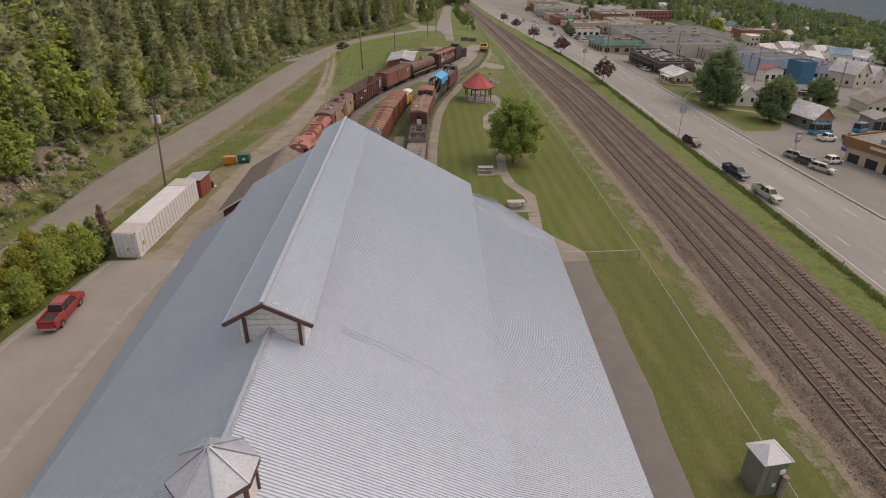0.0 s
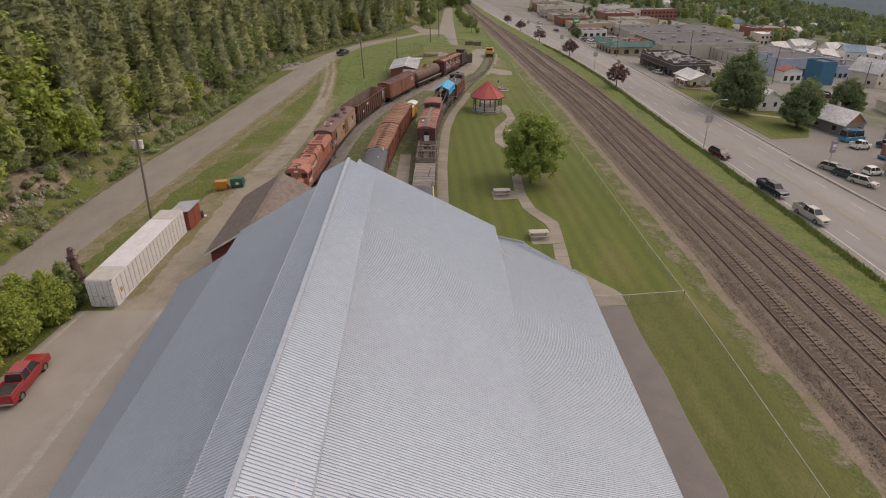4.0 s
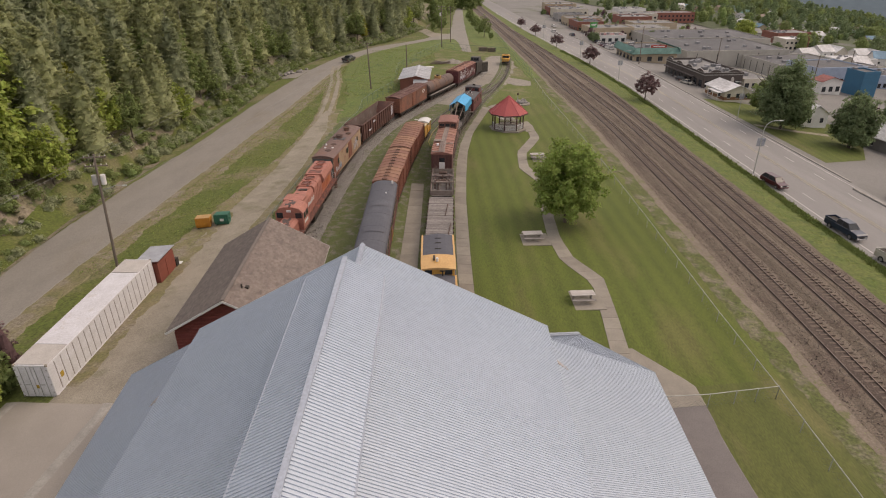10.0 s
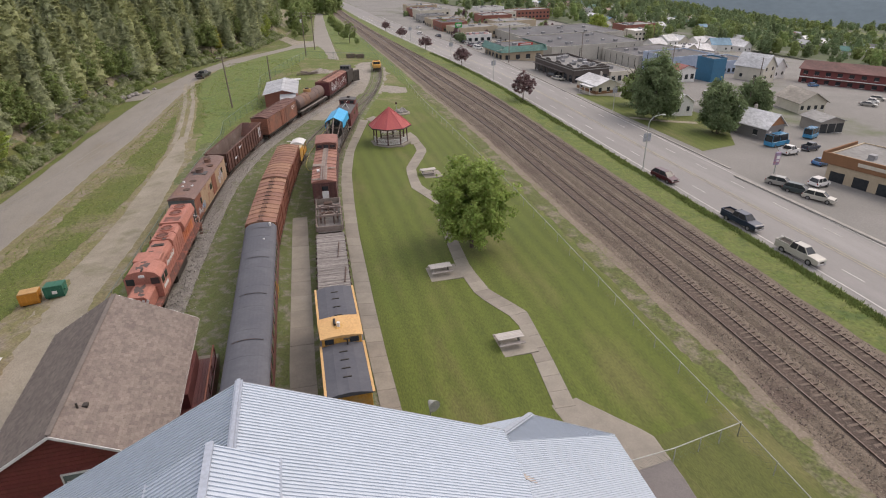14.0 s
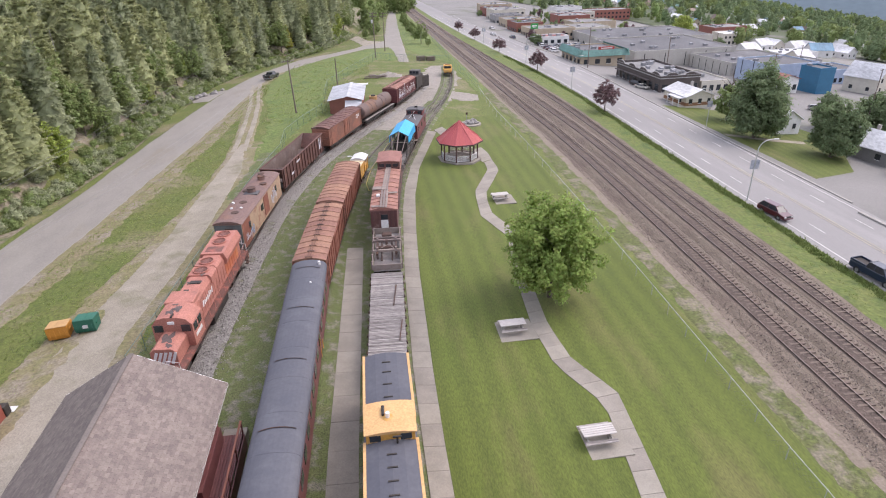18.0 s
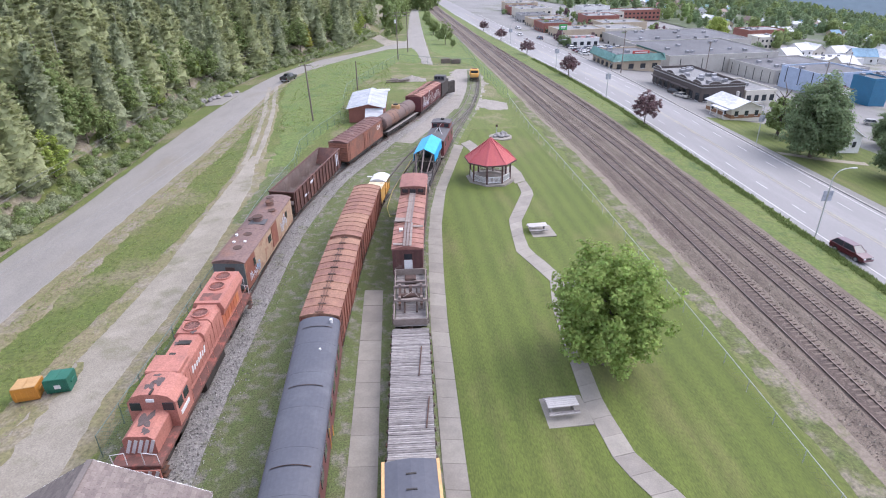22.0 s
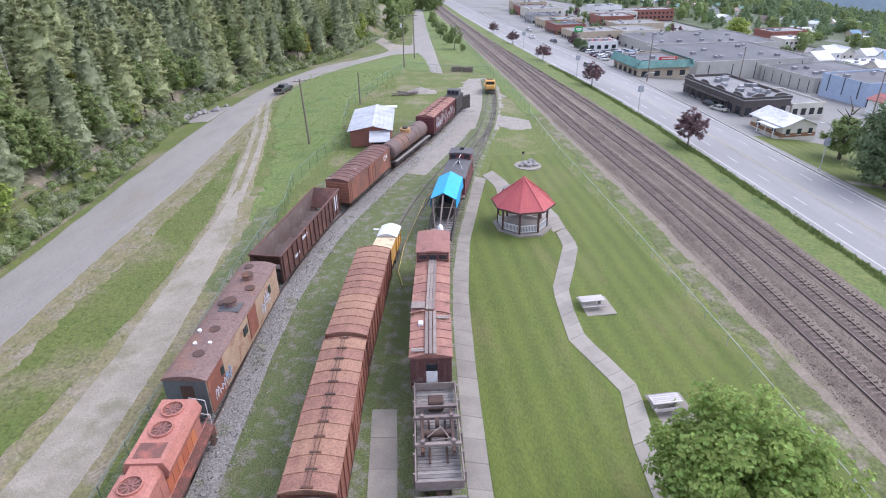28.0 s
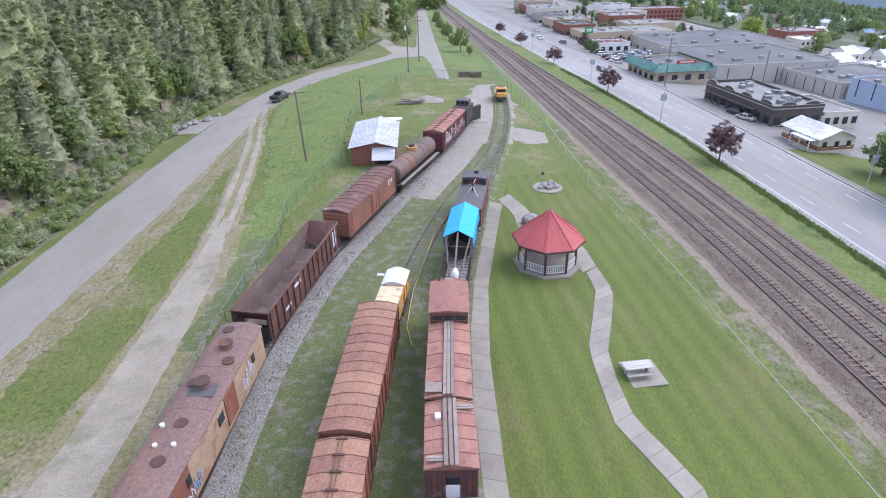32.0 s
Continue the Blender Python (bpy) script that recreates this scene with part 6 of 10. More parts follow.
M_POLE = mat("weathered pole wood", (0.15, 0.12, 0.10), (0.20, 0.165, 0.14), 2.0, 0.9, stretch=(3, 3, 0.3))


def slabs(name, left, right, label, size=1.6, z=0.06, closed=None):
    """A walk of separate concrete slabs between two edge lines."""
    t = thing(name, label, "walk", kind="structure")
    n = max(2, round(max(sum(math.dist(p, q) for p, q in zip(e, e[1:])) for e in (left, right)) / size))

    def even(pts):
        a = np.array(pts, float)
        s = np.r_[0, np.cumsum(np.linalg.norm(np.diff(a, axis=0), axis=1))]
        u = np.linspace(0, s[-1], n + 1)
        return np.stack([np.interp(u, s, a[:, 0]), np.interp(u, s, a[:, 1])], 1)

    a, b = even(left), even(right)
    for i in range(n):
        f = 0.012 / size
        c = [a[i] * (1 - f) + a[i + 1] * f, b[i] * (1 - f) + b[i + 1] * f, b[i] * f + b[i + 1] * (1 - f), a[i] * f + a[i + 1] * (1 - f)]
        dz = random.uniform(-0.008, 0.008)
        bm = bmesh.new()
        top = [bm.verts.new(site(*p, z + dz)) for p in c]
        low = [bm.verts.new(site(*p, -0.12)) for p in c]
        bm.faces.new(top)
        for k in range(4):
            bm.faces.new((top[k], low[k], low[(k + 1) % 4], top[(k + 1) % 4]))
        bmesh.ops.recalc_face_normals(bm, faces=bm.faces)
        part("slab", bm, M_CONC, t)
    return t


slabs("walk_straight", [(1.95, 52), (2.0, 66), (2.05, 73.4), (2.6, 88.9), (3.2, 98.4), (4.0, 109.7), (5.6, 120.3), (8.2, 131), (10.4, 139.2)], [(3.3, 52), (3.35, 66), (3.5, 73.4), (4.0, 88.5), (4.6, 98.1), (5.5, 109), (7.1, 119.6), (9.8, 130.2), (11.9, 138.2)], "straight pale concrete slab walk beside the display track", 2.0)
slabs("walk_between", [(-4.0, 56), (-3.95, 66), (-2.95, 95.2)], [(-2.1, 56), (-2.05, 66), (-1.3, 95.0)], "concrete slab walk between two display tracks", 2.6)
slabs("walk_winding", [(13.4, 56.5), (14.1, 62.0), (14.7, 67.4), (12.6, 72.3), (12.3, 77.8), (12.8, 84), (13.4, 90), (14.4, 94.6), (13.4, 98), (12.5, 101), (12.9, 105.5), (13.3, 109), (15.2, 113.5), (16.8, 117.4), (16.9, 120.5)],
      [(14.9, 56.3), (15.5, 61.6), (16.1, 68.4), (14.1, 72.8), (13.7, 77.6), (14.1, 83.5), (14.9, 89.6), (15.9, 94.9), (14.9, 98.6), (14.0, 101.2), (14.2, 105), (14.7, 108.4), (16.6, 112.6), (18.4, 117.0), (18.3, 121.5)], "winding pale concrete path across the lawn", 1.7)
slabs("walk_gazebo", [(11.6, 139.4), (12.6, 135.4), (12.4, 131.6), (13.2, 128.6)], [(13.3, 141.2), (14.4, 137.2), (15.2, 131.8), (16.2, 128.2)], "concrete path between gazebo and track walk", 1.8)
slabs("walk_gazebo_side", [(16.6, 120.6), (16.4, 124.5), (16.2, 127)], [(18.3, 121.6), (18.4, 125), (17.9, 128)], "concrete path beside the gazebo", 1.6)

# picnic tables on concrete pads
table = thing("picnic_table", "pale wooden picnic table on a square concrete pad", "picnic table", None, "picnic tables")
for i in range(5):
    part("top_board", boxes(((0, -0.36 + i * 0.18, 0.76), (1.9, 0.165, 0.05)), bev=0.01), M_WOODW, table)
for s in (-1, 1):
    for v in (0, 1):
        part("bench_board", boxes(((0, s * (0.62 + v * 0.16), 0.44), (1.9, 0.145, 0.05)), bev=0.01), M_DECK, table)
    part("leg", boxes(((s * 0.7, 0, 0.38), (0.12, 0.35, 0.72)), bev=0.02), M_KERB, table)
    part("cross_bar", boxes(((s * 0.7, 0, 0.38), (0.1, 1.6, 0.09)), bev=0.01), M_KERB, table)
for i, (x, y, turn, px, py) in enumerate(((12.95, 64.5, 2, 12.9, 64.3), (10.5, 77.4, 2, 10.4, 77.3), (15.9, 105.6, 3, 15.8, 105.5), (16.8, 92.5, 3, 16.7, 92.3))):
    pad = thing("concrete_pad", "square concrete pad in the lawn", "pad", stand(px, py, turn), kind="structure")
    part("slab", boxes(((0, 0, 0.0), (3.9, 2.9, 0.12)), bev=0.015), M_CONC, pad)
    if i == 0:
        table.matrix_basis = stand(x, y, turn, 0.06) @ Matrix.Diagonal((1.18, 1.05, 1.0, 1))
    else:
        copy_thing(table, stand(x, y, turn, 0.06))

# gazebo
gz = thing("gazebo", "octagonal gazebo with red roof and white railings", "gazebo", stand(13.5, 122.9, 4))
oct8 = lambda r, z, o=22.5: [(r * math.cos(radians(45 * i + o)), r * math.sin(radians(45 * i + o)), z) for i in range(8)]
bm = bmesh.new()
bm.faces.new([bm.verts.new(p) for p in oct8(3.35, 0.2)])
r = bmesh.ops.extrude_face_region(bm, geom=bm.faces[:])
bmesh.ops.translate(bm, vec=(0, 0, -0.3), verts=[v for v in r["geom"] if isinstance(v, bmesh.types.BMVert)])
bmesh.ops.recalc_face_normals(bm, faces=bm.faces)
part("floor", bm, M_CONC, gz, "pale octagonal concrete floor")
lo, up = oct8(3.55, 3.05), (0, 0, 5.95)
for i in range(8):
    a, b = Vector(lo[i]), Vector(lo[(i + 1) % 8])
    top = Vector(up)
    for k in range(7):
        f0, f1 = k / 7, (k + 1) / 7
        bm = bmesh.new()
        q = [a.lerp(b, f0), a.lerp(b, f1), top]
        v = [bm.verts.new(p) for p in q]
        w = [bm.verts.new(p - Vector((0, 0, 0.05))) for p in q[:2]]
        bm.faces.new(v)
        bm.faces.new((v[0], v[1], w[1], w[0]))
        part("roof_strip", bm, M_GAZROOF, gz)
        if k:
            bm = bmesh.new()
            bar(bm, q[0], q[0].lerp(top, 0.97), 0.03, 0.035)
            part("roof_seam", bm, M_GAZROOF, gz)
    bm = bmesh.new()
    bar(bm, a + Vector((0, 0, 0.02)), Vector(up) + Vector((0, 0, 0.03)), 0.16, 0.05)
    part("hip_cap", bm, M_GAZROOF, gz)
    bm = bmesh.new()
    bar(bm, a - Vector((0, 0, 0.08)), b - Vector((0, 0, 0.08)), 0.06, 0.2)
    part("fascia", bm, M_BROWN, gz)
post8 = oct8(2.75, 0)
for i in range(8):
    p, q = Vector(post8[i]), Vector(post8[(i + 1) % 8])
    part("post", boxes(((p.x, p.y, 1.7), (0.2, 0.2, 3.0)), bev=0.02), M_BROWN, gz, "dark brown post")
    if i in (7, 2):
        continue
    for z in (0.4, 1.15):
        bm = bmesh.new()
        bar(bm, p + Vector((0, 0, z)), q + Vector((0, 0, z)), 0.07, 0.08)
        part("rail", bm, M_WHITE, gz)
    for k in range(1, 12):
        c = p.lerp(q, k / 12)
        part("baluster", boxes(((c.x, c.y, 0.78), (0.06, 0.06, 0.72))), M_WHITE, gz)
    bm = bmesh.new()
    bar(bm, p * 0.86 + Vector((0, 0, 0.62)), q * 0.86 + Vector((0, 0, 0.62)), 0.4, 0.06)
    part("bench", bm, M_DECKB, gz)


def rock(bm, x, y, z, r, rnd):
    q = bmesh.ops.create_icosphere(bm, subdivisions=2, radius=r, matrix=Matrix.Translation((x, y, z)) @ Matrix.Rotation(rnd.uniform(0, 6), 4, "Z"))
    sx, sy, sz = rnd.uniform(0.8, 1.3), rnd.uniform(0.7, 1.1), rnd.uniform(0.5, 0.9)
    for v in q["verts"]:
        d = v.co - Vector((x, y, z))
        f = 1 + 0.35 * noise.noise(d * 1.6 / r + Vector((x, y, 3)))
        v.co = Vector((x, y, z)) + Vector((d.x * sx * f, d.y * sy * f, d.z * sz * f))


mon = thing("memorial", "round concrete pad with grey rocks and a metal plaque", "memorial", stand(18.8, 142.6))
part("pad", rod(bmesh.new(), (0, 0, -0.1), (0, 0, 0.18), 1.95, None, 28), M_CONC, mon)
_r = random.Random(4)
for x, y, r in ((-0.5, 0.1, 0.75), (0.55, 0.3, 0.7), (0.1, -0.6, 0.5), (-1.1, -0.4, 0.4), (1.1, -0.3, 0.4)):
    bm = bmesh.new()
    rock(bm, x, y, 0.18 + r * 0.35, r, _r)
    part("rock", bm, M_ROCK, mon, smooth=False)
part("plaque_post", rods([((-0.6, 0.6, 0.15), (-0.6, 0.6, 2.0))], 0.05), M_GALV, mon)
part("plaque", boxes(((-0.6, 0.58, 1.9), (0.35, 0.06, 0.4))), M_RUSTD, mon)
mr = thing("marker_rock", "upright grey marker rock beside the gazebo", "rock", stand(13.9, 132.2))
bm = bmesh.new()
rock(bm, 0, 0, 0.6, 0.85, _r)
part("rock", bm, M_ROCK, mr)


def mesh_fence(name, label, pts, h=1.8, step=3.0, material=None, wire=None, pitch=0.33, category="fence"):
    """A wire fence: posts, top rail, and a woven wire net."""
    material, wire = material or M_GALV, wire or M_MESH
    f = thing(name, label, category)
    line = polyline(pts, step)
    for p in line:
        part("post", rod(bmesh.new(), site(*p, -0.1), site(*p, h + 0.05), 0.028, None, 6), material, f)
    for p, q in zip(line, line[1:]):
        a, b = site(*p), site(*q)
        for z in (h,):
            part("top_rail", rod(bmesh.new(), a + Vector((0, 0, z)), b + Vector((0, 0, z)), 0.032, None, 5), material, f)
        bm = bmesh.new()
        k = max(1, int((b - a).length / pitch))
        rise = h / pitch
        u = Vector((0, 0, 1))
        for i in range(-int(rise), k):
            for s in (1, -1):
                t0, t1 = i / k, (i + rise) / k
                z0, z1 = 0.0, h
                if t0 < 0:
                    z0, t0 = -t0 * k / rise * h, 0
                if t1 > 1:
                    z1, t1 = z0 + (1 - t0) * k / rise * h, 1
                if s < 0:
                    z0, z1 = h - z0, h - z1
                pa, pb = a.lerp(b, t0) + u * z0, a.lerp(b, t1) + u * z1
                d = (b - a).normalized() * (0.011 if wire is M_GREENF else 0.006)
                bm.faces.new([bm.verts.new(c) for c in (pa - d, pa + d, pb + d, pb - d)])
        part("wire_net", bm, wire, f)
    return f


mesh_fence("park_fence", "thin wire fence along the railway lawn", [(24.1, 50.0), (24.2, 60), (24.5, 70), (24.8, 80), (25.2, 98), (25.3, 113), (25.3, 130), (25.1, 148), (25.8, 168), (26.1, 172)], 1.1, 4.0, pitch=0.45)
mesh_fence("rail_yard_fence", "tall green wire fence between yard and railway", [(26.1, 172), (25.6, 190), (25.3, 211.2), (26.2, 240), (26.9, 268)], 2.0, 4.0, M_GREENP, M_GREENF, 0.4)
mesh_fence("rail_fence_near", "thin wire fence along the railway lawn", [(24.1, 50.0), (23.7, 40), (23.1, 28), (22.4, 15)], 1.1, 4.0, pitch=0.5)
mesh_fence("park_gate", "low metal pipe gate and fence across the lawn", [(15.3, 49.9), (18.5, 49.8), (20.6, 49.9), (24.1, 50.0)], 1.2, 2.2, pitch=0.4, category="gate")
mesh_fence("yard_fence", "green wire fence beside the curved display track", [(-19.2, 76), (-18.1, 88), (-17.2, 98), (-16.4, 106), (-15.9, 113), (-14.9, 121), (-13.4, 130), (-13.6, 139), (-11.2, 148), (-8.2, 156.5)], 1.8, 3.0, M_GREENP, M_GREENF, 0.35)
mesh_fence("yard_fence_far", "green wire fence round the yard end", [(-8.2, 166), (-8.0, 179.8), (-5.7, 187.3), (-1.3, 202), (4.5, 219.4), (12.0, 213.4), (25.3, 211.2)], 2.0, 4.0, M_GREENP, M_GREENF, 0.5)

# electrical cabinet on the lawn
eb = thing("electrical_kiosk", "grey-green metal kiosk with a pale pyramid roof", "kiosk", Matrix.Translation((21.7, 22.8, -0.9)) @ Matrix.Rotation(radians(8), 4, "Z") @ Matrix.Diagonal((0.8, 0.8, 1.0, 1)))
part("body", boxes(((0, 0, 1.35), (2.1, 1.9, 2.7)), bev=0.03), mat("grey-green steel", (0.17, 0.185, 0.165), (0.14, 0.155, 0.14), 1.2, 0.6), eb)
bm = bmesh.new()
v = [bm.verts.new(p) for p in ((-1.25, -1.15, 2.72), (1.25, -1.15, 2.72), (1.25, 1.15, 2.72), (-1.25, 1.15, 2.72), (-0.25, 0, 3.4), (0.25, 0, 3.4))]
for f in ((0, 1, 5, 4), (1, 2, 5), (2, 3, 4, 5), (3, 0, 4), (3, 2, 1, 0)):
    bm.faces.new([v[i] for i in f])
part("roof", bm, mat("pale kiosk roof sheet", (0.58, 0.595, 0.63), (0.51, 0.52, 0.55), 1.2, 0.5), eb, "pale metal roof")
for x in (-0.5, 0.5):
    part("roof_seam", rods([((x * 0.5, 0, 3.4), (x * 2.2, -1.14, 2.76))], 0.025), M_TRIMW, eb)
part("door", boxes(((0.0, -0.97, 1.3), (0.95, 0.05, 2.1)), bev=0.02), mat("grey-green door", (0.15, 0.165, 0.15), None, 1.0, 0.6), eb)
part("meter_box", boxes(((0.6, -1.0, 1.9), (0.45, 0.15, 0.3)), bev=0.02), M_WHITE, eb)
part("meter_box", boxes(((0.2, -1.0, 0.9), (0.3, 0.15, 0.25)), bev=0.02), M_WHITE, eb)
part("pole", rods([((0.9, -1.15, -0.1), (0.9, -1.15, 1.6))], 0.25, 12), M_GRAVEL, eb)
sp = thing("loudspeaker_post", "grey metal horn loudspeaker on a post", "loudspeaker", stand(4.6, 56.3, 20))
part("post", rods([((0, 0, -0.1), (0, 0, 3.2))], 0.05), M_GALV, sp)
part("horn", rod(bmesh.new(), (0, 0.1, 3.2), (0, -0.5, 3.2), 0.1, 0.4, 12), M_GALV, sp)

# maroon loading platform between the shed and the coach
lp = thing("loading_platform", "maroon boarded loading platform with a handrail beside the shed", "platform", stand(-9.9, 63.2, 0))
for i in range(9):
    part("deck_board", boxes(((-0.84 + i * 0.19, 0, 1.16), (0.18, 8.6, 0.06)), bev=0.01), M_MAROON, lp)
part("skirt", boxes(((0.88, 0, 0.58), (0.06, 8.6, 1.14)), ((0, 4.27, 0.58), (1.7, 0.06, 1.14)), ((-0.9, 0, 0.58), (0.06, 8.6, 1.14))), M_MAROON, lp)
for i in range(5):
    part("rail_post", boxes(((0.83, -4.2 + i * 2.1, 1.7), (0.09, 0.09, 1.05)), bev=0.01), M_MAROON, lp)
part("handrail", boxes(((0.83, 0, 2.25), (0.14, 8.6, 0.06)), bev=0.015), M_SIDERB, lp, "worn red-brown handrail")
part("mid_rail", boxes(((0.83, 0, 1.75), (0.06, 8.6, 0.1)), bev=0.01), M_MAROON, lp)
ct = thing("concrete_step", "pale concrete step at the end of the loading platform", "step", stand(-9.8, 68.2, 0))
part("block", boxes(((0, 0, 0.35), (1.5, 0.9, 0.7)), bev=0.04), M_CONC, ct)

# red shingled shed
sh = thing("shingled_shed", "dark red shed with brown shingle roof and white trim", "shed", stand(-15.4, 62.4, 0))
part("body", boxes(((0, 0, 1.75), (8.6, 13.6, 3.6)), bev=0.02), M_REDWALL, sh)
for s in (-1, 1):
    part("gable", prism([(-4.3, 3.5), (0.0, 6.15), (4.3, 3.5)], s * 6.75 - 0.08, s * 6.75 + 0.08), M_REDWALL, sh)
for i in range(20):
    z = 0.2 + i * 0.28
    half = 4.3 if z < 3.4 else max(0.2, 4.3 * (6.1 - z) / 2.65)
    part("siding_board", boxes(((0, -6.86, z), (2 * half, 0.05, 0.26)), bev=0.012), M_REDWALL, sh)
# the slope away from the sun takes the shingle with painted shade
for (x0, z0), (x1, z1), m, seed in (((0, 6.42), (5.4, 3.4), M_SHINGLE, 1), ((0, 6.42), (-4.7, 3.72), M_SHINGLE_SHADE, 2)):
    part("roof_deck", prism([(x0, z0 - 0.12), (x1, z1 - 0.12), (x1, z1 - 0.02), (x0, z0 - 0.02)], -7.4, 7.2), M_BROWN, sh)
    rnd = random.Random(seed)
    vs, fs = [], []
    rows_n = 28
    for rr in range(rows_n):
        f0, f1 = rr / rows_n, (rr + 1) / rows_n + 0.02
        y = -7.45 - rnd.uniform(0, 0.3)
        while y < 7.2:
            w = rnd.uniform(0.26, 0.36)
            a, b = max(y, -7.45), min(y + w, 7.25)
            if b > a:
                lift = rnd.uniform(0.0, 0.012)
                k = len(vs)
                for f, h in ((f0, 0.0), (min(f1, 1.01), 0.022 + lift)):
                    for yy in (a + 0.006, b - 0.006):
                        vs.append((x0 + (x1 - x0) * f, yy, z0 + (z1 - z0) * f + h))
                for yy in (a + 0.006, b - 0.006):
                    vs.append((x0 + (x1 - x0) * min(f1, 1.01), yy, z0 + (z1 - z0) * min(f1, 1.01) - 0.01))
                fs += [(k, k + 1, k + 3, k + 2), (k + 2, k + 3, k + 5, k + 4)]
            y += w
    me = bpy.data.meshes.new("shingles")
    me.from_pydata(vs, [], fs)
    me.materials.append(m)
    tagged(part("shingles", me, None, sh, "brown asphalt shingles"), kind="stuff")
part("ridge_cap", boxes(((0, -0.1, 6.44), (0.3, 14.6, 0.05))), M_SHINGLE_SHADE, sh)
for x1, z1 in ((5.4, 3.4), (-4.7, 3.72)):
    for y in (-7.47, 7.25):
        bm = bmesh.new()
        bar(bm, (0, y, 6.32), (x1, y, z1 - 0.08), 0.05, 0.16)
        part("barge_board", bm, M_WHITE, sh, "white barge board")
    part("fascia", boxes(((x1 + 0.02, -0.1, z1 - 0.08), (0.05, 14.6, 0.16))), M_WHITE, sh)
wf = part("window_frame", boxes(((0.7, -6.92, 2.75), (2.3, 0.08, 0.95)), bev=0.02), M_WHITE, sh, "white framed window")
# the pane's pale colour has a reflection painted in
part("pane", boxes(((0.7, -6.965, 2.75), (2.05, 0.03, 0.72))), mat("pale pane with painted reflection", (0.20, 0.24, 0.24), None, 2.0, 0.15), wf)
part("vent_pipe", rods([((-0.9 + 1.6, -5.0, 5.4), (0.7, -5.0, 6.35))], 0.07, 8), M_BLACK, sh)
part("roof_vent", boxes(((1.0, -4.7, 5.9), (0.3, 0.35, 0.2)), bev=0.03), M_BLACK, sh)
part("gable_window", boxes(((1.2, -6.92, 2.2), (2.6, 0.06, 0.9)), bev=0.02), M_GLASSD, sh)
part("window_frame", boxes(((1.2, -6.95, 2.68), (2.8, 0.08, 0.1)), ((1.2, -6.95, 1.72), (2.8, 0.08, 0.1)), ((-0.1, -6.95, 2.2), (0.1, 0.08, 1.0)), ((2.5, -6.95, 2.2), (0.1, 0.08, 1.0))), M_WHITE, sh)
part("gable_lamp", boxes(((3.2, -6.95, 3.1), (0.2, 0.25, 0.15)), bev=0.03), M_WHITE, sh)
part("side_annex", boxes(((4.9, 1.5, 1.35), (1.1, 5.0, 2.6)), bev=0.02), M_MAROON, sh)

# white container and small red shack
m, L = along((-29.65, 51.4), (-28.8, 67.8), 0.02)
M_BOXW = mat("white container paint", (0.70, 0.705, 0.735), (0.60, 0.60, 0.62), 1.6, 0.6)
ct = thing("shipping_container", "long white ribbed container with locking bars on its doors", "container", m)
part("body", boxes(((0, 0, 1.5), (2.45, L, 2.7)), bev=0.02), M_BOXW, ct)
part("roof", boxes(((0, 0, 2.88), (2.5, L - 5.2, 0.06)), bev=0.01), mat("off-white roof sheet", (0.60, 0.60, 0.635), (0.53, 0.525, 0.55), 0.8, 0.7, c3=(0.44, 0.40, 0.36), s3=0.6, t3=0.62), ct)
for s in (-1, 1):
    part("roof_end", boxes(((0, s * (L / 2 - 1.3), 2.9), (2.52, 2.45, 0.06)), bev=0.01), mat("grimy roof sheet", (0.47, 0.445, 0.42), (0.40, 0.375, 0.35), 1.2, 0.8), ct)
    for i in range(21):
        y = -L / 2 + 0.35 + i * (L - 0.7) / 20
        part("side_panel", boxes(((s * 1.245, y, 1.5), (0.05, (L - 0.7) / 20 - 0.10, 2.5)), bev=0.015), M_BOXW, ct)
        part("side_gap", boxes(((s * 1.236, y + (L - 0.7) / 40, 1.5), (0.02, 0.12, 2.5))), mat("rusty groove grey", (0.30, 0.275, 0.265), None, 2.0, 0.8), ct)
    for z in (0.12, 2.82):
        part("side_rail", boxes(((s * 1.25, 0, z), (0.1, L, 0.16)), bev=0.015), M_BOXW, ct)
        part("end_sill", boxes(((0, s * L / 2, z), (2.5, 0.1, 0.18)), bev=0.015), M_BOXW, ct)
    for x in (-1.2, 1.2):
        part("corner_post", boxes(((x, s * L / 2, 1.45), (0.14, 0.14, 2.9)), bev=0.02), M_BOXW, ct)
        for z in (0.08, 2.88):
            part("corner_casting", boxes(((x, s * (L / 2 + 0.01), z), (0.18, 0.18, 0.15)), bev=0.02), M_GRAVEL, ct)
    dr = part("door", boxes(((s * 0.6, -L / 2 - 0.04, 1.48), (1.14, 0.06, 2.5)), bev=0.02), M_BOXW, ct)
    for x in (0.3, 0.85):
        part("lock_rod", rods([((s * x, -L / 2 - 0.11, 0.15), (s * x, -L / 2 - 0.11, 2.8))], 0.025), M_GALV, dr)
    part("lock_handle", boxes(((s * 0.55, -L / 2 - 0.13, 1.2), (0.4, 0.03, 0.05))), M_GALV, dr)
    for z in (0.5, 1.2, 1.9, 2.5):
        part("hinge", boxes(((s * 1.17, -L / 2 - 0.09, z), (0.1, 0.05, 0.1))), M_GALV, dr)
part("placard", boxes(((1.28, -L / 2 + 1.1, 1.3), (0.02, 0.35, 0.45))), mat("faded yellow placard", (0.45, 0.30, 0.04), None, 2, 0.7), ct)
part("placard", boxes(((0.1, -L / 2 - 0.09, 1.0), (0.2, 0.02, 0.3))), MATS["faded yellow placard"], ct)
sk = thing("storage_shack", "small rusty red shack with grey metal roof", "shack", stand(-28.1, 69.9, -3))
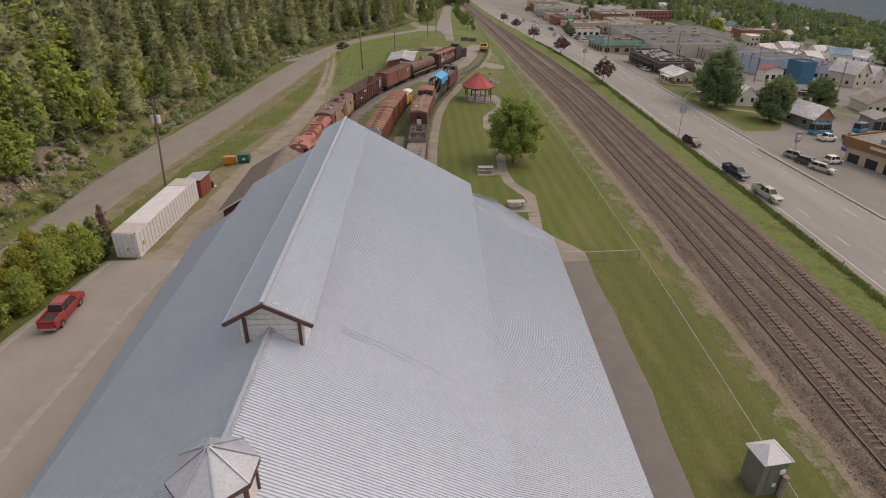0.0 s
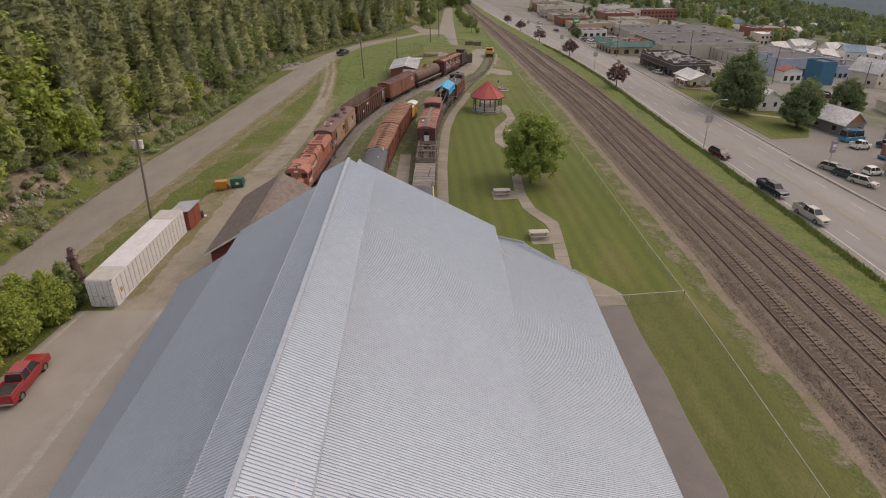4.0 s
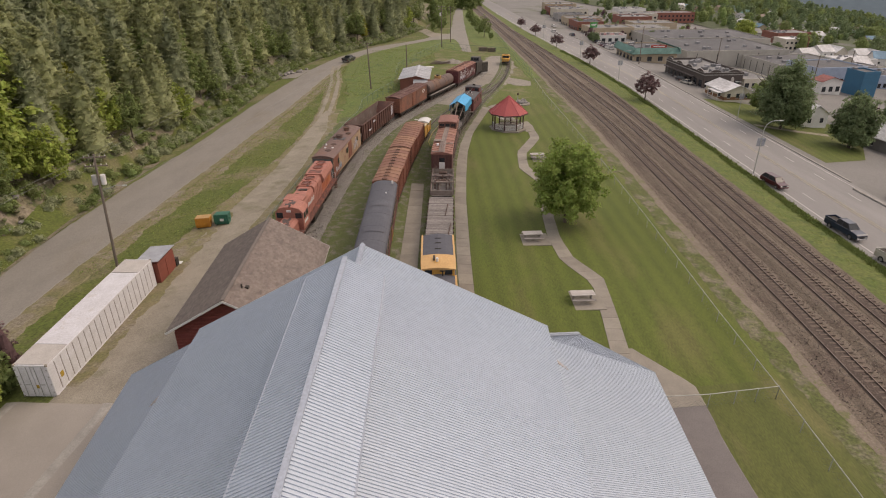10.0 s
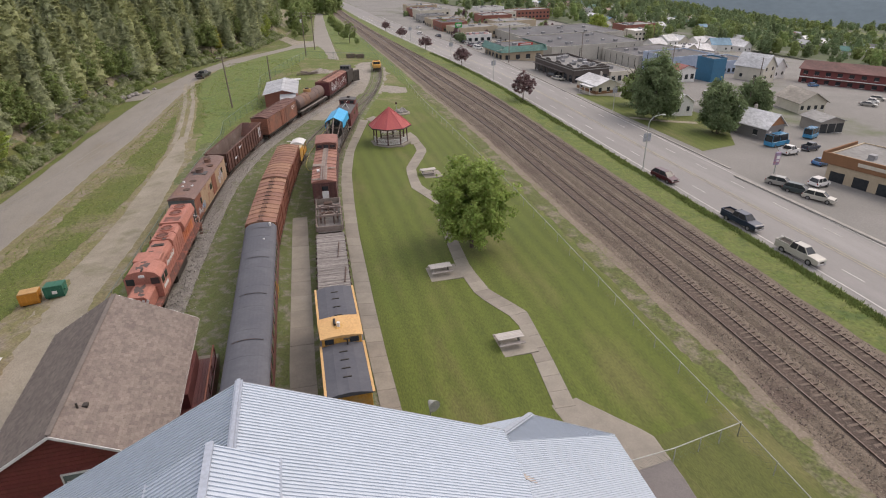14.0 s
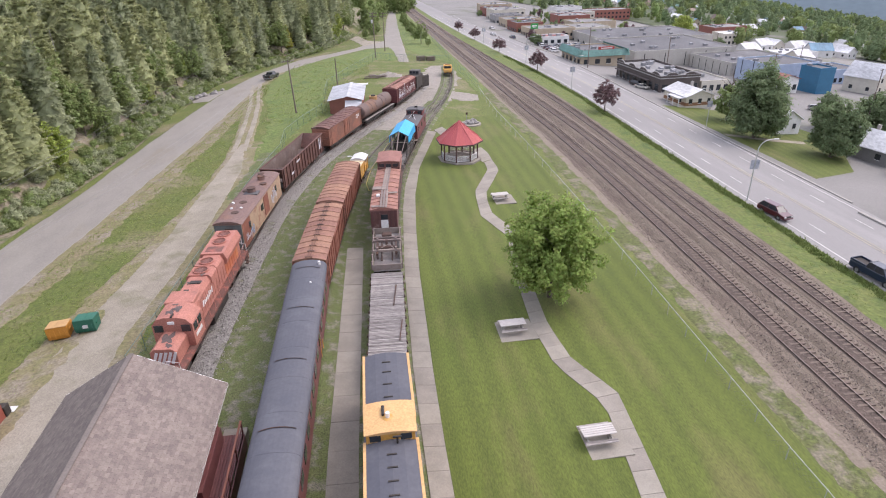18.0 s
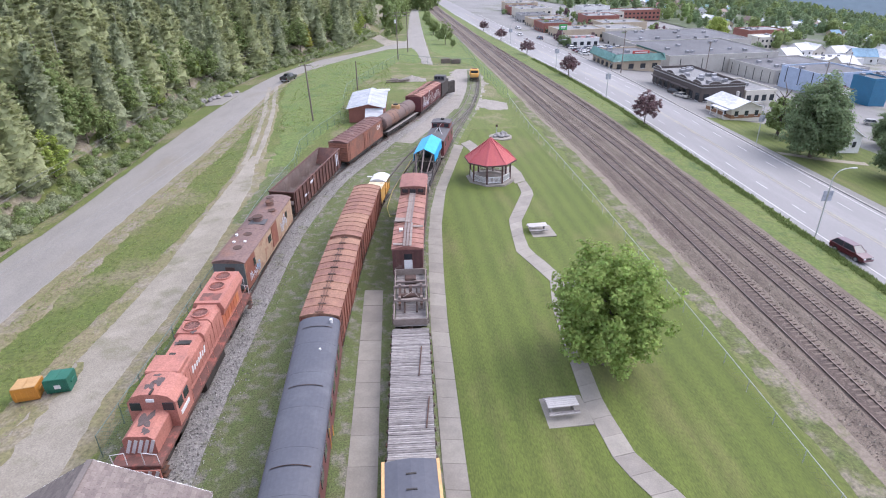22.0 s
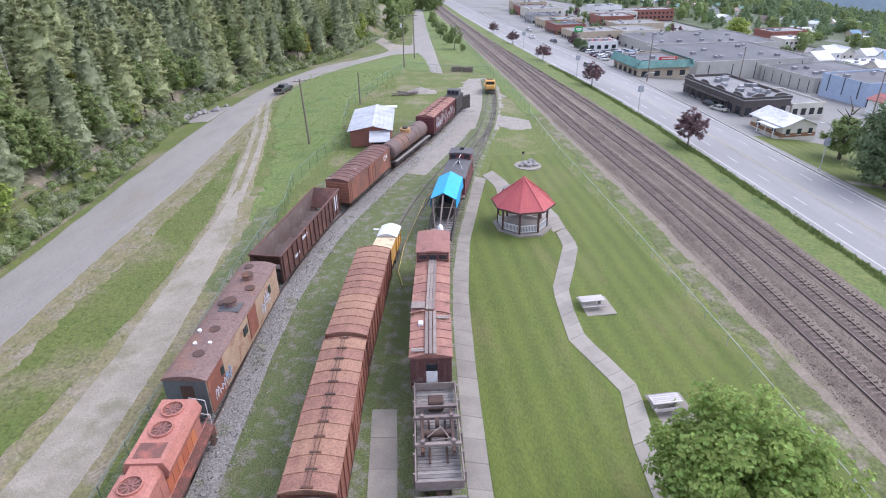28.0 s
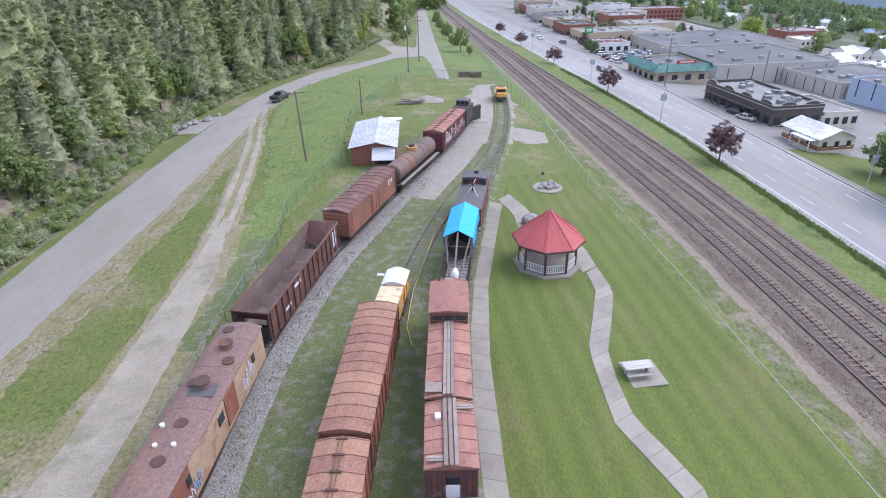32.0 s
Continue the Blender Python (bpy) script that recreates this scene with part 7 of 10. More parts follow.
part("body", boxes(((0, 0, 1.15), (2.3, 3.4, 2.3)), bev=0.02), mat("rusty red boards", (0.27, 0.075, 0.05), (0.21, 0.06, 0.042), 1.2, 0.8), sk)
part("roof", prism([(-1.35, 2.35), (1.35, 2.6), (1.35, 2.66), (-1.35, 2.41)], -1.85, 1.85), mat("grey roof sheet", (0.37, 0.39, 0.43), None, 1.0, 0.6), sk, "grey metal roof")
part("door", boxes(((1.17, 0.3, 1.05), (0.05, 0.9, 1.95)), bev=0.02), MATS["rusty red boards"], sk)
part("side_box", boxes(((0.8, 2.0, 0.5), (0.9, 0.6, 1.0)), bev=0.03), M_BLACK, sk)
part("step_plate", boxes(((1.0, 2.5, 0.15), (0.9, 0.6, 0.12))), M_WHITE, sk)


def dumpster(label, x, y, turn, material, lid):
    d = thing("dumpster", label, "dumpster", stand(x, y, turn) @ Matrix.Diagonal((0.9, 0.9, 0.9, 1)), "dumpsters beside the drive")
    part("body", prism([(-0.75, 0.15), (-0.9, 1.0), (-0.9, 1.25), (0.9, 1.5), (0.9, 0.6), (0.75, 0.15)], -0.95, 0.95), material, d).matrix_basis = Matrix.Rotation(radians(-90), 4, "Z")
    for s in (-0.48, 0.48):
        part("lid", boxes(((s, 0, 0.02), (0.93, 1.82, 0.05)), bev=0.015), lid, d).matrix_basis = Matrix.Translation((0, 0, 1.4)) @ Matrix.Rotation(radians(-8), 4, "X")
        part("lift_pocket", boxes(((s * 2.1, 0, 0.85), (0.12, 0.8, 0.2)), bev=0.02), material, d)
    for i in range(4):
        part("front_rib", boxes(((-0.7 + i * 0.46, -0.9, 0.75), (0.07, 0.06, 0.9)), bev=0.01), material, d)
    part("wheel", boxes(((-0.7, -0.6, 0.09), (0.08, 0.18, 0.18)), ((0.7, -0.6, 0.09), (0.08, 0.18, 0.18)), ((-0.7, 0.6, 0.09), (0.08, 0.18, 0.18)), ((0.7, 0.6, 0.09), (0.08, 0.18, 0.18))), M_BLACK, d)
    return d


dumpster("orange-yellow steel dumpster with closed lids", -27.4, 82.0, 10, M_BIN_Y, mat("pale orange lids", (0.48, 0.30, 0.13), (0.38, 0.22, 0.09), 2.0, 0.7))
d = dumpster("dark green steel dumpster with a white notice", -25.3, 82.9, 6, M_BIN_G, M_BIN_G)
part("notice", boxes(((0.1, -0.95, 0.85), (0.5, 0.03, 0.35))), M_WHITE, d, "white notice with plain bars")

# far shed with a white roof
M_WSROOF = mat("patchy white roof sheets", (0.50, 0.51, 0.53), (0.42, 0.43, 0.455), 0.35, 0.6, c3=(0.32, 0.33, 0.355), s3=0.5, t3=0.56, stretch=(0.3, 1.5, 1), fine=0.16)
ws = thing("red_tool_shed", "small red shed with a white metal roof", "shed", stand(-3.2, 161.2, -3))
part("body", boxes(((0, 0, 1.3), (6.2, 13, 2.6)), bev=0.02), mat("shed brick red", (0.26, 0.10, 0.075), (0.21, 0.08, 0.06), 0.8, 0.8), ws)
for e in (-6.46, 6.46):
    part("gable", prism([(-3.1, 2.55), (0.5, 3.25), (3.1, 2.55)], e - 0.04, e + 0.04), MATS["shed brick red"], ws)
corrugated("roof_sheet", (-3.5, -6.9, 2.62), (-3.5, 6.9, 2.62), (0.5, -6.9, 3.42), (0.5, 6.9, 3.42), ws, "white ribbed metal roof", 0.6, 0.06, M_WSROOF)
corrugated("roof_sheet", (0.5, -6.9, 3.42), (0.5, 6.9, 3.42), (3.5, -6.9, 2.62), (3.5, 6.9, 2.62), ws, "white ribbed metal roof", 0.6, 0.06, M_WSROOF)
part("ridge_cap", boxes(((0.5, 0, 3.46), (0.5, 13.9, 0.05)), bev=0.015), M_WSROOF, ws)
part("canopy", boxes(((0, 0, 0), (3.2, 2.8, 0.07)), bev=0.02), M_WSROOF, ws).matrix_basis = Matrix.Translation((1.5, -7.7, 2.0)) @ Matrix.Rotation(radians(24), 4, "X")
for x in (0.1, 2.9):
    part("canopy_post", boxes(((x, -8.8, 0.75), (0.1, 0.1, 1.5))), M_DECKB, ws)
# a black panel on the wall stands in for the doorway's shade
part("doorway", boxes(((1.5, -6.52, 1.0), (2.2, 0.06, 1.9))), M_BLACK, ws, "black panel for the shade in a doorway")
part("lean_to_roof", boxes(((2.6, 7.4, 2.9), (2.6, 1.4, 0.08))), M_WHITE, ws)

# gravel and timber heaps, far benches
_r = random.Random(9)
for nm, lab, x, y, mt, k in (("gravel_heap", "pale heap of gravel in the grass", 6.6, 192, M_ROCK, 5), ("timber_heap", "dark heap of old timber in the grass", 3.4, 189.8, M_DECKB, 4)):
    t = thing(nm, lab, "heap", stand(x, y))
    bm = bmesh.new()
    for _ in range(k):
        rock(bm, _r.uniform(-3, 3), _r.uniform(-1, 1), 0.15, _r.uniform(0.9, 1.6), _r)
    if nm == "gravel_heap":
        bm = bmesh.new()
        q = bmesh.ops.create_grid(bm, x_segments=24, y_segments=16, size=1.0)
        for v in bm.verts:
            x_, y_ = v.co.x * 3.4, v.co.y * 2.0
            h_ = max(0.0, 1 - math.hypot(v.co.x, v.co.y))
            v.co = Vector((x_, y_, -0.08 + 1.25 * h_ * (1 + 0.35 * noise.noise((x_ * 0.9, y_ * 0.9, 4))) + 0.06 * noise.noise((x_ * 4, y_ * 4, 1))))
        part("mound", bm, M_YGRAVEL, t)
        continue
    for _ in range(14):
        a = _r.uniform(-0.5, 0.5)
        o = Vector((_r.uniform(-1.6, 1.6), _r.uniform(-0.9, 0.9), 0.15 + 0.1 * _r.randint(0, 5)))
        d = Vector((math.cos(a), math.sin(a), 0)) * _r.uniform(0.9, 1.6)
        bm = bmesh.new()
        bar(bm, o - d, o + d, 0.22, 0.18)
        part("timber", bm, mt, t)
for x, y in ((17.2, 216.2), (20.0, 215.6)):
    t = thing("tie_stack", "dark stack of old railway ties", "tie stack", stand(x, y, 10))
    for i in range(4):
        for j in range(7):
            part("tie", boxes(((0.08 * (j % 3), -0.4 + i * 0.28, 0.1 + j * 0.18), (2.5, 0.24, 0.16)), bev=0.015), M_TIE, t)

# rocks by the forest road
ribbon("road_pullout", [(-41.8, 177), (-40.2, 182), (-36.8, 188)], [(-36.0, 177), (-35.0, 182), (-33.0, 188.5)], 0.05, M_FROAD, 1.0, 4, "pale gravel pull-out beside the forest road", "road", 0.5)
t = thing("rock_pile", "pile of pale grey boulders beside the gravel road", "rocks", stand(-37.4, 184.0, -38))
for i in range(14):
    bm = bmesh.new()
    rr = _r.uniform(0.5, 1.0)
    rock(bm, _r.uniform(-1.2, 1.2), _r.uniform(-6, 6), rr * 0.3, rr, _r)
    part("boulder", bm, M_ROCK, t)
t = thing("rock_outcrop", "broken brown rock outcrop in the road bank", "rocks", stand(-49.5, 74))
for i in range(46):
    bm = bmesh.new()
    rr = _r.uniform(0.25, 0.8)
    x, y = -_r.uniform(0.2, 4.6), _r.uniform(-9, 9)
    rock(bm, x, y, bank(-49.5 + x, 74 + y) - bank(-49.5, 74) + 0.05, rr, _r)
    part("boulder", bm, M_BANKROCK if i % 3 else M_ROCK, t)


def utility_pole(name, label, x, y, h, turn, arms=2, transformers=0, lamp=False, lean=0.0):
    p = thing(name, label, "utility pole", stand(x, y, turn) @ Matrix.Rotation(radians(lean), 4, "Y"), "utility poles")
    part("pole", rod(bmesh.new(), (0, 0, -0.3), (0, 0, h), 0.17, 0.11, 12), M_POLE, p)
    for i in range(arms):
        z = h - 0.35 - i * 0.9
        a = part("crossarm", boxes(((0, 0.14, z), (2.3, 0.11, 0.13)), bev=0.01), M_POLE, p)
        for u in (-1.0, -0.5, 0.5, 1.0):
            part("insulator", rod(bmesh.new(), (u, 0.14, z + 0.06), (u, 0.14, z + 0.24), 0.045, 0.03, 8), M_WHITE, a)
    for i in range(transformers):
        x_ = 0.42 if i % 2 else -0.42
        part("transformer", rod(bmesh.new(), (x_, 0.1, h - 3.2), (x_, 0.1, h - 2.2), 0.27, None, 14), M_WHITE, p, "pale grey transformer can")
    if lamp:
        l = part("lamp_arm", rods([((0, 0, h - 3.8), (1.6, -0.3, h - 3.3)), ((1.6, -0.3, h - 3.3), (2.2, -0.4, h - 3.3))], 0.035), M_GALV, p)
        part("lamp_head", boxes(((2.4, -0.43, h - 3.33), (0.5, 0.2, 0.12)), bev=0.03), M_GALV, l)
    return p


utility_pole("utility_pole", "tall wooden utility pole with transformers and lamp arm", -33.7, 71.4, 12.8, 20, 2, 3, True, 3.0)
utility_pole("utility_pole", "wooden utility pole with one crossarm", -13.4, 157.8, 10.6, 10, 1, 0, False, -2)
utility_pole("utility_pole", "wooden utility pole with crossarms", 4.4, 223.6, 13.5, -10, 2, 1)
utility_pole("utility_pole", "wooden utility pole with crossarms", 7.9, 239, 12.5, -10, 2)
utility_pole("utility_pole", "short bare wooden pole beside the yard fence", -5.9, 183, 6.4, 0, 0)
utility_pole("utility_pole", "wooden utility pole beside the gravel drive", -37.5, 20, 12.5, 15, 2)
M_WIRE = mat("dull aluminium wire", (0.20, 0.205, 0.195), None, 2.0, 0.7)
wr = thing("overhead_wires", "thin dark overhead wires between the poles", "wires")


def sag(a, b, d, k=10):
    return [a.lerp(b, i / k) - Vector((0, 0, 4 * d * (i / k) * (1 - i / k))) for i in range(k + 1)]


def tube(name, pts, r, material, parent):
    """A thin unbroken line of wire through points."""
    rows = []
    for p in pts:
        rows.append([p + Vector((r * math.cos(k * math.tau / 4), 0, r * math.sin(k * math.tau / 4))) for k in range(5)])
    return sheet(name, rows, material, parent)


for u in (-0.6, 0.6):
    for (xa, ya, ha), (xb, yb, hb) in (((-46.5, 18, 13.0), (-33.2, 71.4, 12.4)), ((-33.2, 71.4, 12.4), (-24, 215, 12.0))):
        c = sag(site(xa + u, ya, ha), site(xb + u, yb, hb), 0.9)
        tube("wire", c, 0.014, M_WIRE, wr)
for u in (-0.9, 0.9):
    c = sag(site(-13.4 + u, 157.8, 10.4), site(4.4 + u, 223.6, 13.2), 1.2)
    tube("wire", c, 0.014, M_WIRE, wr)
    c = sag(site(-33.4 + u * 0.3, 71.4, 8.4), site(-13.4 + u, 157.8, 10.4), 1.6)
    tube("wire", c, 0.014, M_WIRE, wr)
hose = thing("yellow_hose", "long yellow hose lying along the empty track", "hose")
pts = [site(*p, 0.42) for p in ((1.3, 111.5), (-0.3, 110.8), (-0.6, 113.5), (0.2, 119), (2.0, 126), (3.2, 131), (4.4, 133.6), (6.4, 133.8))]
tube("hose", pts, 0.05, mat("yellow rubber", (0.50, 0.42, 0.13), None, 2, 0.6), hose)

# ---- trees and shrubs ----
def leaf_mat(name, c1, c2, vary=0.25):
    m = mat(name, c1, c2, 0.6, 0.65, vary=vary, island=True, fine=0.2, bscale=1.4)
    b = m.node_tree.nodes["Principled BSDF"]
    b.inputs["Specular IOR Level"].default_value = 0.12
    tr = m.node_tree.nodes.new("ShaderNodeBsdfTranslucent")
    mx = m.node_tree.nodes.new("ShaderNodeMixShader")
    mx.inputs[0].default_value = 0.5
    src = b.inputs["Base Color"].links[0].from_socket
    m.node_tree.links.new(src, tr.inputs["Color"])
    m.node_tree.links.new(b.outputs[0], mx.inputs[1])
    m.node_tree.links.new(tr.outputs[0], mx.inputs[2])
    m.node_tree.links.new(mx.outputs[0], m.node_tree.nodes["Material Output"].inputs["Surface"])
    return m


LEAF_OLIVE = leaf_mat("olive forest leaves", (0.455, 0.478, 0.258), (0.400, 0.425, 0.225), 0.12)
LEAF_DARK = leaf_mat("dark conifer needles", (0.420, 0.452, 0.280), (0.362, 0.400, 0.242), 0.12)
LEAF_MID = leaf_mat("mid green leaves", (0.310, 0.375, 0.150), (0.225, 0.285, 0.115))
LEAF_BRIGHT = leaf_mat("fresh green leaves", (0.430, 0.500, 0.135), (0.340, 0.415, 0.110))
LEAF_YELLOW = leaf_mat("yellow-green leaves", (0.380, 0.370, 0.070), (0.290, 0.300, 0.065))
LEAF_PURPLE = leaf_mat("purple-brown leaves", (0.240, 0.150, 0.155), (0.165, 0.108, 0.115))
M_BARK = mat("bark", (0.13, 0.105, 0.085), (0.09, 0.07, 0.055), 3.0, 0.95, bump=0.02)


def crown_mesh(name, h, r, base, clumps, per, size, shape, seed, material, droop=0.0, broad=False, tuft=1.0):
    """A crown of many small leaves in clumps round an added closed heart, by its height, radius and height of its foot.
    """
    g = np.random.default_rng(seed)

    def reach(u):
        if shape == "oval":
            return r * max(0.12, math.sin(math.pi * min(1, 0.12 + 0.88 * u)) ** 0.7) * (1 - 0.35 * u)
        return r * math.sqrt(max(0.02, 1 - (2 * u - 0.85) ** 2 / 1.35))

    cen = []
    while len(cen) < clumps:
        u = g.random()
        a = g.random() * math.tau
        rad = reach(u) * (0.82 + 0.36 * g.random() * (1 + 0.3 * math.sin(3 * a + seed)))
        q = math.sqrt(g.random()) if g.random() < 0.15 else 0.74 + 0.26 * g.random()
        cen.append((rad * q * math.cos(a), rad * q * math.sin(a), base + (h - base) * u - droop * rad * q))
    cen = np.array(cen)
    k = clumps * per
    cr = tuft * (0.20 * r + 0.12) * (0.7 + 0.6 * g.random((clumps, 1)))
    d = g.normal(size=(clumps, per, 3))
    d /= np.linalg.norm(d, axis=2, keepdims=True)
    p = (cen[:, None] + d * cr[:, None] * g.random((clumps, per, 1)) ** 0.25 * (1, 1, 0.75)).reshape(k, 3)
    n = d.reshape(k, 3) + g.normal(size=(k, 3)) * 0.42 + (0, 0, 0.9)
    n /= np.linalg.norm(n, axis=1, keepdims=True)
    t = np.cross(n, g.normal(size=(k, 3)))
    t /= np.linalg.norm(t, axis=1, keepdims=True)
    b = np.cross(n, t)
    s = size * (0.6 + 0.8 * g.random((k, 1)))
    if broad:
        v = np.stack([p - t * s * 0.5, p - b * s * 0.32 + n * s * 0.1, p + t * s * 0.5, p + b * s * 0.32 + n * s * 0.1], 1).reshape(-1, 3)
        q = 4 * np.arange(k)[:, None]
        f = np.concatenate([q + (0, 1, 2), q + (0, 2, 3)])
    else:
        v = np.stack([p - t * s * 0.5, p + t * s * 0.5, p + b * s * 0.8 - (0, 0, 0.12) * s], 1).reshape(-1, 3)
        f = np.arange(3 * k).reshape(k, 3)
    # added heart of the crown: a closed surface that keeps gaps from going dark
    rings, seg = 7, 8
    c, o = [], len(v)
    for i in range(rings):
        u = i / (rings - 1)
        for m in range(seg):
            a = math.tau * (m + 0.5 * (i % 2)) / seg
            w = reach(u) * (0.55 + 0.16 * g.random()) if i < rings - 1 else 0.05
            c.append((w * math.cos(a), w * math.sin(a), base + (h - base) * (0.04 + 0.90 * u) - droop * w))
    cf = []
    for i in range(rings - 1):
        for m in range(seg):
            x0, x1, y0, y1 = (o + i * seg + m, o + i * seg + (m + 1) % seg, o + (i + 1) * seg + m, o + (i + 1) * seg + (m + 1) % seg)
            cf += [(x0, x1, y1), (x0, y1, y0)]
    v, f = np.concatenate([v, np.array(c)]), np.concatenate([f, np.array(cf)])
    me = bpy.data.meshes.new(name)
    me.from_pydata(v.tolist(), [], f.tolist())
    me.materials.append(material)
    return me, v, f


def fir_crown(name, h, r, base, whorls, boughs, per, size, seed, material, point=0.75):
    """A conifer's crown: whorls of drooping boughs round the trunk, each a flat spray of needle tufts, shorter towards the tip."""
    g = np.random.default_rng(seed)
    n = whorls * boughs
    u = (np.repeat(np.arange(whorls), boughs) + g.random(n)) / whorls
    a = g.random(n) * math.tau
    reach = (r * (1 - u) ** point * (0.6 + 0.4 * np.minimum(1, u / 0.15)) + 0.12) * (0.62 + 0.5 * g.random(n))
    rise = 0.42 * u - 0.36 * (1 - u) + 0.12 * g.normal(size=n)
    s = 0.52 + 0.48 * (np.arange(per)[None] + g.random((n, per))) / per
    lat = (0.34 * reach[:, None] * (1.05 - s) ** 0.6 + 0.05) * (2 * g.random((n, per)) - 1)
    out = reach[:, None] * s
    ca, sa = np.cos(a)[:, None], np.sin(a)[:, None]
    z = base + (h - base) * u[:, None] + rise[:, None] * out + 0.10 * out * s + 0.06 * g.normal(size=(n, per))
    p = np.stack([ca * out - sa * lat, sa * out + ca * lat, z], 2).reshape(-1, 3)
    k = len(p)
    b = a[:, None] + 0.9 * np.sign(lat) * g.random((n, per))
    d = np.stack([np.cos(b), np.sin(b), rise[:, None] + 0.25 * g.normal(size=(n, per))], 2).reshape(-1, 3)
    d /= np.linalg.norm(d, axis=1, keepdims=True)
    up = np.array((0, 0, 0.75)) + 0.35 * g.normal(size=(k, 3)) + 0.75 * np.stack([np.repeat(np.cos(a), per), np.repeat(np.sin(a), per), np.zeros(k)], 1)
    w = np.cross(d, up)
    w /= np.linalg.norm(w, axis=1, keepdims=True)
    sz = size * (0.6 + 0.8 * g.random((k, 1)))
    v = np.stack([p - d * sz * 0.3 - w * sz * 0.34, p - d * sz * 0.3 + w * sz * 0.34, p + d * sz * 0.75], 1).reshape(-1, 3)
    f = np.arange(3 * k).reshape(k, 3)
    # closed inner core in leaf colour, added so gaps between boughs stay light
    rings, seg, o = 20, 13, len(v)
    uu = np.repeat(np.linspace(0, 0.97, rings), seg)
    aa = math.tau * (np.tile(np.arange(seg), rings) + 0.5 * (np.repeat(np.arange(rings), seg) % 2)) / seg
    ww = (r * (1 - uu) ** point * (0.6 + 0.4 * np.minimum(1, uu / 0.15)) + 0.05) * (0.60 + 0.24 * g.random(rings * seg))
    c = np.stack([ww * np.cos(aa), ww * np.sin(aa), base + (h - base) * uu - 0.3 * ww], 1) + 0.06 * g.normal(size=(rings * seg, 3))
    i, j = np.arange((rings - 1) * seg), np.arange((rings - 1) * seg) // seg * seg + (np.arange((rings - 1) * seg) + 1) % seg
    v, f = np.concatenate([v, c]), np.concatenate([f, np.stack([o + i, o + j, o + j + seg], 1), np.stack([o + i, o + j + seg, o + i + seg], 1)])
    me = bpy.data.meshes.new(name)
    me.from_pydata(v.tolist(), [], f.tolist())
    me.materials.append(material)
    return me, v, f


def bough_crown(name, h, r, base, boughs, tufts, per, size, seed, material, tuft=0.15, low=-0.35):
    """A broadleaf crown: boughs that reach out from the stem to an uneven outline, each hung with tufts of leaves, gaps between."""
    g = np.random.default_rng(seed)
    mid = base + (h - base) * 0.42
    i = np.arange(boughs)
    e = np.arcsin(low + (1 - low) * (i + 0.5) / boughs)
    a = i * 2.39996 + 0.5 * g.normal(size=boughs)
    k = 0.78 + 0.30 * g.random(boughs)
    end = np.stack([r * np.cos(e) * np.cos(a) * k, r * np.cos(e) * np.sin(a) * k, mid + np.where(e > 0, h - mid, mid - base) * np.sin(e) * k], 1)
    foot = np.stack([0 * a, 0 * a, base + (end[:, 2] - base) * 0.35], 1)
    q = (0.38 + 0.64 * g.random((boughs, tufts, 1)) ** 0.75)
    cen = (foot[:, None] + (end - foot)[:, None] * q + g.normal(size=(boughs, tufts, 3)) * r * 0.075).reshape(-1, 3)
    m = len(cen)
    cr = tuft * r * (0.6 + 0.7 * g.random((m, 1, 1)))
    d = g.normal(size=(m, per, 3))
    d /= np.linalg.norm(d, axis=2, keepdims=True)
    p = (cen[:, None] + d * cr * g.random((m, per, 1)) ** 0.4 * (1, 1, 0.62)).reshape(-1, 3)
    c = p - (0, 0, mid)
    c /= np.linalg.norm(c, axis=1, keepdims=True) + 1e-6
    n = 0.5 * d.reshape(-1, 3) + 0.5 * c + g.normal(size=p.shape) * 0.45 + (0, 0, 0.75)
    n /= np.linalg.norm(n, axis=1, keepdims=True)
    t = np.cross(n, g.normal(size=p.shape))
    t /= np.linalg.norm(t, axis=1, keepdims=True)
    b = np.cross(n, t)
    s = size * (0.6 + 0.8 * g.random((len(p), 1)))
    v = np.stack([p - t * s * 0.5, p - b * s * 0.34 + n * s * 0.1, p + t * s * 0.5, p + b * s * 0.34 + n * s * 0.1], 1).reshape(-1, 3)
    o = 4 * np.arange(len(p))[:, None]
    f = np.concatenate([o + (0, 1, 2), o + (0, 2, 3)])
    me = bpy.data.meshes.new(name)
    me.from_pydata(v.tolist(), [], f.tolist())
    me.materials.append(material)
    return me, v, f


def trunk_mesh(h, r, seed, top=0.8, limbs=6, spread=0.5):
    rnd = random.Random(seed)
    bm = bmesh.new()
    p = Vector((0, 0, -0.3))
    for i in range(4):
        q = Vector((rnd.uniform(-0.12, 0.12) * i, rnd.uniform(-0.12, 0.12) * i, h * top * (i + 1) / 4))
        rod(bm, p, q, r * (1 - i * 0.22), r * (1 - (i + 1) * 0.22), 8)
        p = q
    for i in range(limbs):
        z = h * (0.28 + 0.42 * i / max(1, limbs - 1))
        a = rnd.uniform(0, math.tau)
        rod(bm, (0, 0, z), (math.cos(a) * h * spread * 0.42, math.sin(a) * h * spread * 0.42, z + h * 0.16), r * 0.36, r * 0.1, 5)
    return mesh_of(bm, "trunk", M_BARK)


def tree(label, x, y, crown, trunk, s=1.0, turn=0.0, group="", z=0.0, category="tree", name="tree"):
    t = thing(name, label, category, stand(x, y, turn, z) @ Matrix.Diagonal((s, s, s, 1)), group)
    part("trunk", trunk, None, t)
    part("crown", crown, None, t)
    return t


